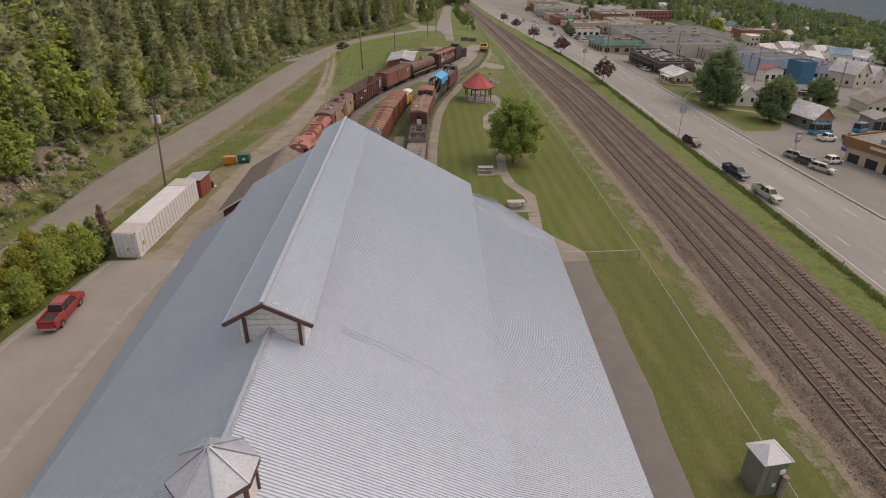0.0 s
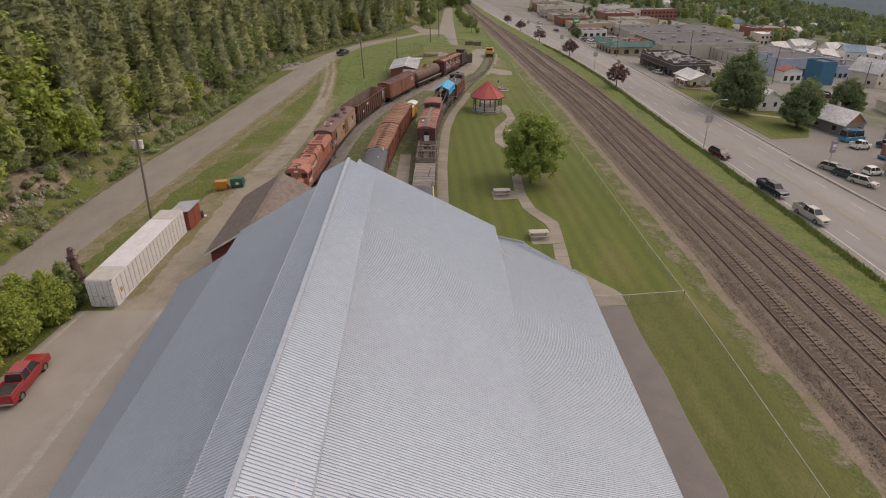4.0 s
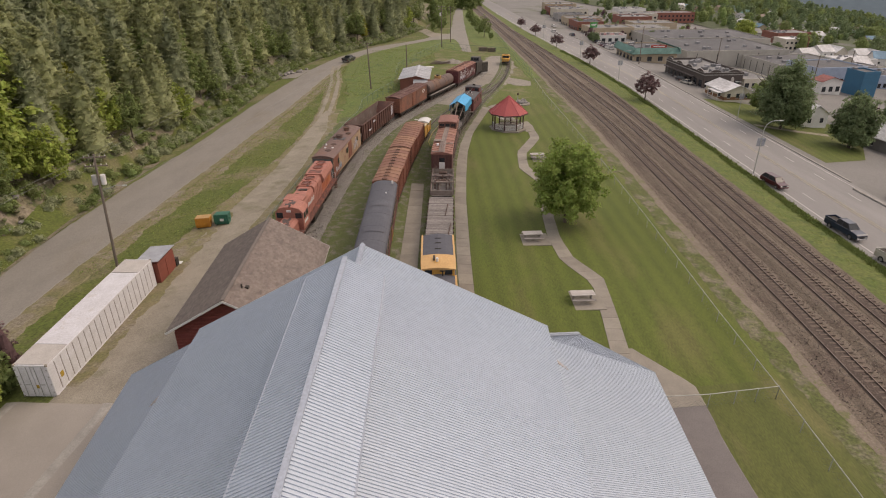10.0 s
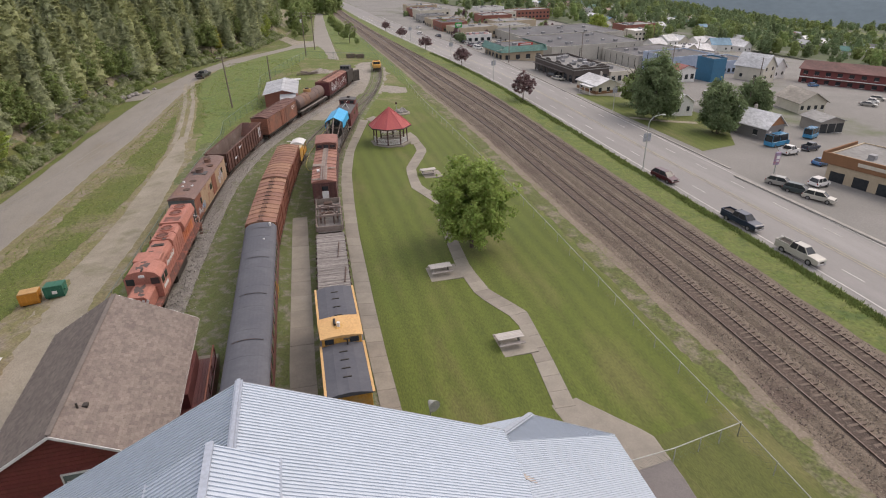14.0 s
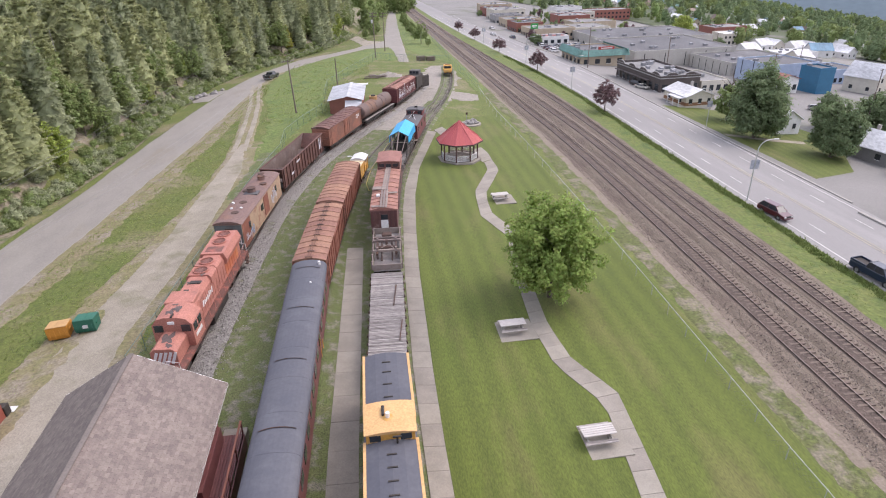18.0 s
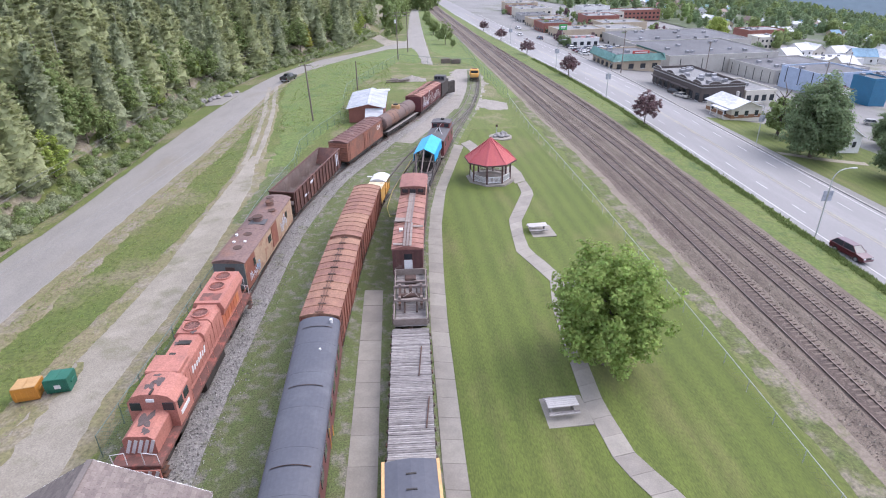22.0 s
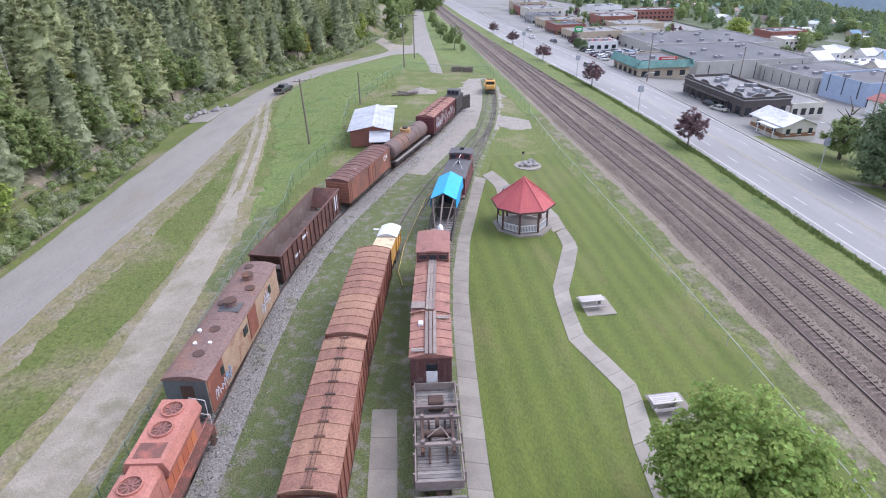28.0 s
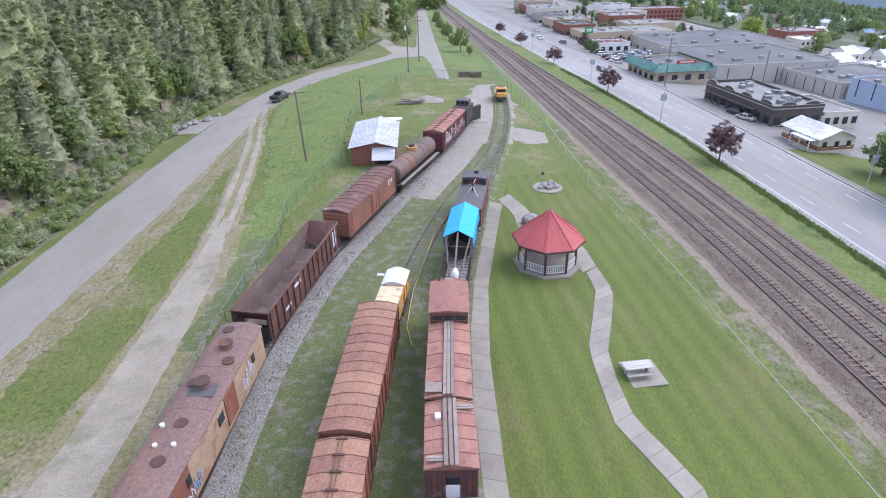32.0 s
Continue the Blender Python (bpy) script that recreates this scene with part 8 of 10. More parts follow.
# park maple
cm, _, _ = bough_crown("maple_crown", 10.2, 4.35, 0.8, 92, 11, 30, 0.28, 5, leaf_mat("maple leaves", (0.345, 0.440, 0.125), (0.255, 0.345, 0.100)), 0.14, -0.6)
tree("broad green maple on the mown lawn", 15.1, 81.8, cm, trunk_mesh(9, 0.24, 3, 0.75, 9), 1.0)

# purple street trees along the verge
pm, _, _ = bough_crown("purple_crown", 5.6, 2.7, 1.1, 40, 8, 14, 0.26, 8, LEAF_PURPLE, 0.13)
pt = trunk_mesh(5.2, 0.13, 4, 0.7, 7)
for x, y, s in ((51.0, 150.5, 1.25), (50.6, 201, 1.1), (47.6, 239, 0.95), (46.2, 277.5, 0.9), (44.6, 310, 0.9)):
    tree("small purple-leaved street tree on the grass verge", x, y, pm, pt, s, y * 7 % 360, "purple street trees")

# large trees across the highway
LEAF_STREET = leaf_mat("dark street tree leaves", (0.255, 0.325, 0.170), (0.185, 0.245, 0.128))
bm1, _, _ = bough_crown("big_crown", 15.2, 6.3, 0.8, 100, 10, 24, 0.55, 12, LEAF_STREET, 0.2, -0.75)
bm2, _, _ = bough_crown("big_crown", 11.5, 5.0, 0.7, 90, 10, 24, 0.50, 13, LEAF_STREET, 0.2, -0.75)
bt = trunk_mesh(13, 0.4, 6, 0.75, 9)
tree("tall dark green tree across the highway", 76.5, 129.0, bm1, bt, 1.0)
tree("round dark green tree beside the parking lot", 84.5, 116.0, bm2, bt, 0.95)
tree("leafy lighter green tree beside the tall tree", 79.5, 142.5, bough_crown("big_crown", 8.5, 3.8, 1.0, 44, 8, 18, 0.5, 14, LEAF_MID, 0.17, -0.5)[0], bt, 1.0)
tree("round green tree behind the cottage", 107, 128, bm2, bt, 0.85, 120)
tree("round green tree behind the cottage", 100, 134, bm1, bt, 0.55, 60)

# forest on the hillside: the nearest trees one by one
kinds = []
for i in range(3):
    kinds.append(("tall olive-green forest tree on the hillside", fir_crown("crown", 17, 4.5, 0.8, 26, 11, 24, 0.50, 20 + i, LEAF_OLIVE, 0.55)[0], trunk_mesh(14, 0.2, 10 + i, 0.9, 5, 0.2)))
for i in range(3):
    kinds.append(("dark pointed conifer on the hillside", fir_crown("crown", 18.5, 4.3, 0.8, 28, 11, 22, 0.50, 30 + i, LEAF_DARK, 0.7)[0], trunk_mesh(15, 0.2, 20 + i, 0.95, 0)))
for i in range(2):
    kinds.append(("leafy green forest tree on the hillside", bough_crown("crown", 12, 3.6, 0.8, 44, 7, 10, 0.55, 40 + i, LEAF_MID, 0.16, -0.5)[0], trunk_mesh(10, 0.2, 30 + i, 0.8, 6)))
kinds.append(("fresh green broadleaf tree at the forest edge", bough_crown("crown", 8.8, 3.3, 0.4, 44, 8, 11, 0.48, 50, LEAF_BRIGHT, 0.16, -0.6)[0], trunk_mesh(7, 0.16, 40, 0.7, 6)))
kinds.append(("yellow-green young conifer at the forest edge", fir_crown("crown", 9.5, 2.7, 0.4, 18, 8, 18, 0.42, 51, LEAF_YELLOW, 0.75)[0], trunk_mesh(9, 0.14, 41, 0.9, 0)))
rnd = random.Random(77)


def forest_edge(y):
    return float(np.interp(y, HY, HX))


spots = []
for y in np.arange(30, 330, 4.3):
    for row, d in ((0, 6.5 if y < 112 else 4.6), (1, 10.8 if y < 112 else 9.0), (2, 16.5 if y < 112 else 14.5)):
        spots.append((forest_edge(y) - d - rnd.uniform(-1.2, 2.2), y + rnd.uniform(-1.3, 1.3), row))
for n, (x, y, row) in enumerate(spots):
    u = rnd.random()
    if row == 0:
        k = 8 if u < (0.34 if y < 125 else 0.10) else 9 if u < (0.38 if y < 125 else 0.15) else rnd.choice((6, 7)) if u < 0.52 else rnd.choice((0, 1, 2, 3, 4, 5))
    else:
        k = rnd.choice((0, 1, 2, 3, 4, 5, 0, 1, 6))
    s = rnd.uniform(0.55, 0.95) if row == 0 else rnd.uniform(0.8, 1.2)
    lab, cr, tr = kinds[k]
    tree(lab, x, y, cr, tr, s, rnd.uniform(0, 360), "trees at the forest edge")
for x, y, k, s in ((-57, 84, 8, 1.6), (-60, 92, 8, 1.75), (-56, 104, 9, 1.25), (-58, 113, 8, 1.35), (-49.8, 155, 9, 1.0), (-53.5, 66, 8, 1.0), (-58, 74, 8, 1.6), (-55, 96, 8, 0.9), (-52, 120, 9, 0.95), (-62, 84, 8, 1.8), (-65, 95, 8, 1.9), (-64, 106, 8, 1.6), (-59, 100, 6, 0.9), (-52, 138, 8, 0.8), (-50, 148, 7, 0.8)):
    lab, cr, tr = kinds[k]
    tree(lab, x, y, cr, tr, s, rnd.uniform(0, 360), "trees at the forest edge")


def woods(name, label, spots, seeds, leaf, hh, rr, shape, per=22, clumps=44, size=0.95):
    """Many far trees joined into one object."""
    bases = [fir_crown("w", hh, rr, hh * 0.05, 20, 8, 13, 0.75, s, leaf, 0.62) if shape == "fir" else crown_mesh("w", hh, rr, hh * 0.08, clumps, per, size, shape, s, leaf, tuft=1.6 if clumps == 20 else 1.0) for s in seeds]
    vs, fs, k = [], [], 0
    for i, (x, y, s) in enumerate(spots):
        _, v, f = bases[i % len(bases)]
        a = rnd.uniform(0, math.tau)
        c, q = math.cos(a) * s, math.sin(a) * s
        o = site(x, y, bank(x, y) if x < 20 and y < 450 else 0)
        vs.append(np.stack([v[:, 0] * c - v[:, 1] * q + o.x, v[:, 0] * q + v[:, 1] * c + o.y, v[:, 2] * s + o.z], 1))
        fs.append(f + k)
        k += len(v)
    me = bpy.data.meshes.new(name)
    me.from_pydata(np.concatenate(vs).tolist(), [], np.concatenate(fs).tolist())
    me.materials.append(leaf)
    return tagged(new(name, me), label, "trees", "", "stuff")


sp = {0: [], 1: [], 2: []}
for i in range(560):
    y = rnd.uniform(40, 420)
    d = 20 + 85 * rnd.random() ** 1.2
    sp[rnd.choice((0, 0, 1, 1, 2))].append((forest_edge(y) - d, y, rnd.uniform(0.7, 1.25)))
woods("forest", "dense olive-green forest trees covering the hillside", sp[0], (60, 61, 62), LEAF_OLIVE, 18, 4.9, "fir")
woods("forest", "dense dark conifers covering the hillside", sp[1], (63, 64, 65), LEAF_DARK, 19.5, 4.6, "fir")
woods("forest", "dense green broadleaf trees covering the hillside", sp[2], (66, 67), LEAF_MID, 14, 3.0, "round")
far = [(rnd.uniform(-60, 40), rnd.uniform(430, 800), rnd.uniform(0.9, 1.4)) for _ in range(170)]
far += [(x, y, 1.0) for x, y in ((-16, 300), (4, 330), (6, 345), (8, 360), (9, 380), (12, 400), (14, 420))]
woods("woods", "distant green trees along the valley road", far, (68, 69), LEAF_MID, 12, 3.6, "round")

# leafy young trees and bushes between the valley road and the railway
for x, y, sz in ((21.6, 258, 0.72), (20.4, 270, 0.4), (20.4, 290, 0.55), (22.5, 300, 0.45), (20.8, 318, 0.5), (21.5, 342, 0.55), (23.5, 362, 0.5), (23.2, 249, 0.3), (2.5, 281, 0.4), (5.5, 286, 0.45), (7.2, 298, 0.5), (4.6, 305, 0.6)):
    tree("leafy green young tree beside the valley road", x, y, kinds[6][1], kinds[6][2], sz, x * 53 % 360, "trees beside the valley road")
# dead standing trunks among the forest edge trees
snag = mesh_of(rod(rod(bmesh.new(), (0, 0, -0.3), (0.2, 0.1, 9), 0.16, 0.1, 7), (0.2, 0.1, 9), (0.1, 0.3, 16), 0.1, 0.03, 7), "snag", mat("grey dead wood", (0.33, 0.31, 0.29), (0.25, 0.235, 0.22), 2.0, 0.9, stretch=(3, 3, 0.4)))
for x, y in ((-58, 88), (-56, 121), (-54, 140), (-52, 143), (-50, 172), (-52, 168), (-62, 106)):
    t = thing("dead_tree", "bare grey dead tree among the forest trees", "tree", stand(x, y), "dead trees")
    part("trunk", snag, None, t)

# roadside scrub, weeds and the shrubs by the parked truck
weeds = []
for i in range(900):
    y = rnd.uniform(45, 300) if i < 400 else rnd.uniform(112, 300)
    weeds.append((forest_edge(y) - rnd.uniform(0.2, 6.5 if y < 112 else 4.5), y, rnd.uniform(0.14, 0.36)))
woods("brush", "low green brush on the road bank", weeds[0::2], (70, 71), LEAF_MID, 4.4, 3.4, "round", 24, 20, 0.62)
woods("brush", "low darker brush on the road bank", weeds[1::2], (72,), LEAF_DARK, 4.4, 3.4, "round", 24, 20, 0.62)
shrub_me = crown_mesh("shrub_crown", 3.6, 1.5, 0.3, 90, 80, 0.15, "oval", 80, LEAF_BRIGHT)[0]
shrub_yl = crown_mesh("shrub_crown", 3.8, 1.5, 0.3, 90, 80, 0.15, "oval", 81, LEAF_YELLOW)[0]
shrub_dk = crown_mesh("shrub_crown", 3.6, 1.2, 0.3, 50, 50, 0.22, "oval", 82, LEAF_MID)[0]
st = trunk_mesh(2.6, 0.06, 44, 0.8, 5)
for x, y, me, s in ((-33.2, 51.5, shrub_dk, 1.0), (-33.6, 49.0, shrub_me, 1.1), (-35.4, 47.6, shrub_me, 1.2), (-34.8, 45.2, shrub_me, 1.1), (-36.8, 46.0, shrub_yl, 1.2), (-36.4, 43.0, shrub_yl, 1.15), (-35.2, 41.0, shrub_me, 0.95), (-37.4, 40.4, shrub_yl, 1.1), (-36.6, 37.8, shrub_me, 1.1), (-35.8, 35.2, shrub_me, 1.0), (-37.6, 34.0, shrub_dk, 1.0), (-36.2, 31.5, shrub_me, 1.1), (-37.5, 28.0, shrub_me, 1.1)):
    tree("leafy green shrub in a row beside the drive" if me is not shrub_yl else "yellow-green leafy shrub in a row beside the drive", x, y, me, st, s * 1.3, x * 37 % 360, "shrubs beside the drive", category="shrub", name="shrub")
tree("reddish bare-topped shrub beside the container", -32.8, 53.0, crown_mesh("shrub_crown", 4.2, 0.7, 0.4, 30, 20, 0.18, "oval", 83, LEAF_PURPLE)[0], st, 1.35, 0, category="shrub", name="shrub")

# long grass tufts on verge and rough ground
LEAF_GRASS = leaf_mat("grass blades", (0.270, 0.350, 0.110), (0.290, 0.330, 0.130), 0.2)


def blades(name, label, spots, material):
    """Many small grass tufts joined into one object: a few upright blades each."""
    g = np.random.default_rng(95)
    o = np.array([site(x, y, 0.0) for x, y, _ in spots])
    hh = np.array([h for _, _, h in spots])
    vs = []
    for _ in range(9):
        a = g.random(len(o)) * math.tau
        off = g.normal(size=(len(o), 2)) * hh[:, None] * 0.8
        w = hh * 0.22
        b = o + np.stack([off[:, 0], off[:, 1], 0 * a], 1)
        side = np.stack([np.cos(a) * w, np.sin(a) * w, 0 * a], 1)
        tip = b + np.stack([np.sin(a) * hh * 0.5, -np.cos(a) * hh * 0.5, hh * (0.7 + 0.6 * g.random(len(o)))], 1)
        vs.append(np.stack([b - side, b + side, tip], 1).reshape(-1, 3))
    v = np.concatenate(vs)
    me = bpy.data.meshes.new(name)
    me.from_pydata(v.tolist(), [], np.arange(len(v)).reshape(-1, 3).tolist())
    me.materials.append(material)
    return tagged(new(name, me), label, "grass", "", "stuff")


fr_y, fr_x = [y for _, y in FR], [x for x, _ in FR]
HWY, HWX = [-200, 40, 60, 90, 108, 135, 165, 185, 203, 227, 255, 300], [47.9, 49.0, 50.1, 50.5, 50.7, 51.3, 51.6, 51.0, 50.0, 48.2, 46.5, 44.0]
tufts = []
for _ in range(5200):
    y = rnd.uniform(30, 230)
    tufts.append((float(np.interp(y, HWY, HWX)) - rnd.uniform(0.1, 1.7) * (0.8 + 0.4 * noise.noise((0, y * 0.15, 4))), y, rnd.uniform(0.14, 0.36)))
blades("long_grass", "tall dark green grass along the highway edge", tufts, leaf_mat("tall dark grass", (0.135, 0.185, 0.060), (0.165, 0.205, 0.070), 0.2))
tufts = [(float(np.interp(y, HWY, HWX)) - rnd.uniform(1.6, 5.0), y, rnd.uniform(0.06, 0.16)) for y in (rnd.uniform(30, 230) for _ in range(3000))]
blades("long_grass", "uncut grass tufts on the highway verge", tufts, LEAF_GRASS)
tufts = []
for _ in range(5200):
    y = rnd.uniform(70, 190)
    e = float(np.interp(y, fr_y, fr_x))
    x = e + 1.2 + (rnd.random() ** 1.4) * (min(-20.5, -24 + (y - 85) * 0.12) - e - 3)
    tufts.append((x, y, rnd.uniform(0.04, 0.12)))
tufts += [(rnd.uniform(-20, 2), rnd.uniform(150, 222), rnd.uniform(0.06, 0.2)) for _ in range(2600)]
tufts = [t for t in tufts if not (t[0] > -12 + (t[1] - 140) * 0.32 and t[1] > 140)]
blades("long_grass", "uncut grass tufts on rough ground", tufts, LEAF_GRASS)
tufts = [(27.2 + 2.6 * rnd.random() ** 1.3 + (y - 80) * 0.012, y, rnd.uniform(0.03, 0.09)) for y in (rnd.uniform(20, 200) for _ in range(3600))]
blades("long_grass", "thin grass tufts beside the railway", tufts, LEAF_GRASS)

# ---- vehicles ----
M_TYRE = mat("tyre rubber", (0.022, 0.022, 0.023), (0.035, 0.034, 0.034), 3.0, 0.85)
M_RIM = mat("wheel rim", (0.38, 0.38, 0.39), None, 3.0, 0.35, 0.7)
M_LAMP = mat("headlamp glass", (0.65, 0.65, 0.63), None, 3.0, 0.15)
M_TAIL = mat("tail lamp red", (0.30, 0.012, 0.012), None, 3.0, 0.25)
_tyre = mesh_of(rod(bmesh.new(), (-0.12, 0, 0), (0.12, 0, 0), 0.36, None, 18), "tyre", M_TYRE)
_rim = mesh_of(rod(bmesh.new(), (-0.13, 0, 0), (0.13, 0, 0), 0.2, None, 12), "rim", M_RIM)


def paint(name, c):
    m = mat(name, c, tuple(0.85 * v for v in c), 0.8, 0.28, fine=0.03)
    m.node_tree.nodes["Principled BSDF"].inputs["Coat Weight"].default_value = 0.5
    return m


def side_prism(profile, w, taper=0.0, z_belt=1.0, bev=0.04):
    """A body from its side view of (y, z), w wide, drawn in towards the roof."""
    bm = bmesh.new()
    rows = []
    for s in (-1, 1):
        rows.append([bm.verts.new((s * (w / 2 - (taper * max(0, z - z_belt))), y, z)) for y, z in profile])
    k = len(profile)
    for i in range(k):
        bm.faces.new((rows[0][i], rows[0][(i + 1) % k], rows[1][(i + 1) % k], rows[1][i]))
    bm.faces.new(rows[0]), bm.faces.new(rows[1][::-1])
    bmesh.ops.recalc_face_normals(bm, faces=bm.faces)
    if bev:
        bmesh.ops.bevel(bm, geom=bm.edges[:], offset=bev, segments=1, affect="EDGES")
    return bm


_cache = {}


def vehicle(label, kind, x, y, turn, colour, cname, category="car", group="parked vehicles"):
    key = (kind, cname)
    if key in _cache:
        v = copy_thing(_cache[key], stand(x, y, turn))
        return tagged(v, label, category, group)
    m = paint(cname, colour)
    v = thing({"pickup": "pickup_truck", "suv": "car", "sedan": "car", "van": "van"}[kind], label, category, stand(x, y, turn), group)
    if kind == "pickup":
        L, wb, r = 5.7, 1.75, 0.4
        body = [(-2.85, 0.55), (-2.85, 1.0), (-2.7, 1.12), (-1.5, 1.2), (2.8, 1.15), (2.85, 0.6), (2.6, 0.42), (-2.6, 0.42)]
        cabp, taper = [(-1.5, 1.16), (-0.85, 1.82), (0.75, 1.86), (0.95, 1.16)], 0.30
    elif kind == "suv":
        L, wb, r = 4.7, 1.4, 0.36
        body = [(-2.35, 0.5), (-2.3, 0.85), (-1.2, 1.02), (2.2, 1.05), (2.35, 0.6), (2.2, 0.36), (-2.2, 0.36)]
        cabp, taper = [(-1.3, 1.0), (-0.5, 1.62), (1.7, 1.6), (2.25, 1.0)], 0.32
    elif kind == "van":
        L, wb, r = 7.5, 2.2, 0.42
        body = [(-3.7, 0.5), (-3.7, 1.2), (-3.0, 1.35), (3.75, 1.35), (3.75, 0.5), (3.5, 0.4), (-3.5, 0.4)]
        cabp, taper = [(-2.9, 1.3), (-2.6, 2.7), (3.7, 2.75), (3.74, 1.3)], 0.05
    else:
        L, wb, r = 4.6, 1.4, 0.33
        body = [(-2.3, 0.45), (-2.25, 0.72), (-1.2, 0.9), (2.1, 0.95), (2.3, 0.55), (2.15, 0.32), (-2.15, 0.32)]
        cabp, taper = [(-1.25, 0.88), (-0.45, 1.4), (0.85, 1.42), (1.75, 0.93)], 0.32
    w = 1.95 if kind in ("pickup", "van") else 1.8
    part("body", side_prism(body, w, 0, 1), m, v)
    gl = part("greenhouse", side_prism(cabp, w - 0.12, taper, cabp[0][1], 0.02), M_GLASSD, v)
    zt = cabp[1][1]
    part("roof", boxes(((0, (cabp[1][0] + cabp[2][0]) / 2, zt + 0.005), (w - 0.16 - 2 * taper * (zt - cabp[0][1]), cabp[2][0] - cabp[1][0] + 0.12, 0.06)), bev=0.02), m, v)
    for s in (-1, 1):
        for (ya, za), (yb, zb) in ((cabp[0], cabp[1]), (cabp[3], cabp[2])):
            bm = bmesh.new()
            bar(bm, (s * (w / 2 - 0.07), ya, za), (s * (w / 2 - 0.08 - taper * (zb - za)), yb, zb), 0.07, 0.06)
            part("pillar", bm, m, v)
        ym = (cabp[1][0] + cabp[2][0]) / 2
        bm = bmesh.new()
        bar(bm, (s * (w / 2 - 0.055), ym, cabp[0][1]), (s * (w / 2 - 0.06 - taper * (zt - cabp[0][1])), ym, zt), 0.07, 0.05)
        part("pillar", bm, m, v)
        part("headlight", boxes(((s * (w / 2 - 0.3), -L / 2 + 0.04, 0.72), (0.4, 0.1, 0.17)), bev=0.03), M_LAMP, v)
        part("taillight", boxes(((s * (w / 2 - 0.12), L / 2 - 0.05, 0.85), (0.18, 0.08, 0.26)), bev=0.02), M_TAIL, v)
        part("mirror", boxes(((s * (w / 2 + 0.08), cabp[0][0] + 0.25, cabp[0][1] + 0.08), (0.16, 0.1, 0.13)), bev=0.02), m, v)
        for yy in (-1, 1):
            ty = part("tyre", _tyre, None, v)
            ty.location = (s * (w / 2 - 0.1), yy * wb, r)
            ty.scale = (1, r / 0.36, r / 0.36)
            part("rim", _rim, None, ty)
    for e, z in ((-1, 0.5), (1, 0.55)):
        part("bumper", boxes(((0, e * (L / 2 - 0.02), z), (w - 0.1, 0.16, 0.2)), bev=0.04), M_RIM if kind == "pickup" else m, v)
    part("grille", boxes(((0, -L / 2 + 0.02, 0.78), (0.85, 0.08, 0.22)), bev=0.02), M_BLACK, v)
    if kind == "pickup":
        part("bed_floor", boxes(((0, 1.95, 1.2), (w - 0.25, 1.65, 0.03))), M_BLACK, v, "dark open truck bed")
        for s in (-1, 1):
            part("bed_side", boxes(((s * (w / 2 - 0.06), 1.9, 1.3), (0.12, 1.85, 0.26)), bev=0.02), m, v)
        part("tailgate", boxes(((0, 2.8, 1.3), (w - 0.1, 0.08, 0.26)), bev=0.02), m, v)
    if kind == "van":
        for s in (-1, 1):
            for i in range(6):
                part("roof_rib", boxes(((0, -2.2 + i * 1.1, 2.8), (1.7, 0.06, 0.04))), m, v)
    _cache[key] = v
    return v


vehicle("red pickup truck with black bed parked beside the drive", "pickup", -30.7, 40.0, 184, (0.33, 0.016, 0.02), "deep red paint", "pickup truck")
vehicle("dark pickup truck on the forest gravel road", "pickup", -23.3, 199.0, 162, (0.03, 0.03, 0.032), "black paint", "pickup truck")
vehicle("maroon car parked on the highway shoulder", "suv", 52.0, 94.2, 8, (0.075, 0.012, 0.02), "maroon paint")
vehicle("dark blue pickup truck parked on the highway shoulder", "pickup", 51.9, 77.2, 6, (0.018, 0.028, 0.055), "dark blue paint", "pickup truck")
vehicle("silver pickup truck parked on the highway shoulder", "pickup", 52.0, 67.8, 6, (0.45, 0.43, 0.38), "silver paint", "pickup truck")
vehicle("white pickup truck in the parking lot", "pickup", 89.3, 100.8, 100, (0.62, 0.62, 0.60), "white paint", "pickup truck")
vehicle("dark blue pickup truck in the parking lot", "pickup", 96.6, 101.8, 100, (0.018, 0.028, 0.055), "dark blue paint", "pickup truck")
vehicle("bright blue bus beside the cottage", "van", 91.3, 105.8, 100, (0.02, 0.22, 0.42), "bright blue paint", "bus")
vehicle("bright blue bus beside the cottage", "van", 105.0, 109.0, 115, (0.02, 0.22, 0.42), "bright blue paint", "bus")
for x, y, turn, c, n, k in ((71.6, 87.2, 30, (0.30, 0.29, 0.27), "grey paint", "suv"), (71.9, 83.9, 30, (0.03, 0.05, 0.055), "dark green-grey paint", "suv"), (72.6, 80.6, 30, (0.45, 0.43, 0.38), "silver paint", "suv"), (79.0, 85.6, 100, (0.62, 0.62, 0.60), "white paint", "suv"), (90.1, 94.0, 100, (0.02, 0.12, 0.3), "blue paint", "sedan")):
    vehicle("%s car in the parking lot" % n.replace(" paint", ""), k, x, y, turn, c, n)
cols = (("white paint", (0.62, 0.62, 0.60)), ("silver paint", (0.45, 0.43, 0.38)), ("black paint", (0.03, 0.03, 0.032)), ("grey paint", (0.30, 0.29, 0.27)), ("dark blue paint", (0.018, 0.028, 0.055)), ("maroon paint", (0.075, 0.012, 0.02)), ("blue paint", (0.02, 0.12, 0.3)))
rnd = random.Random(31)
for r in range(5):
    for i in range(9):
        if rnd.random() < 0.8:
            n, c = rnd.choice(cols)
            vehicle("%s car in a town parking lot" % n.replace(" paint", ""), rnd.choice(("sedan", "suv", "suv")), 73.5 + r * 6.2 + rnd.uniform(-0.3, 0.3), 247 + i * 3.1, 90 + rnd.choice((0, 180)), c, n)
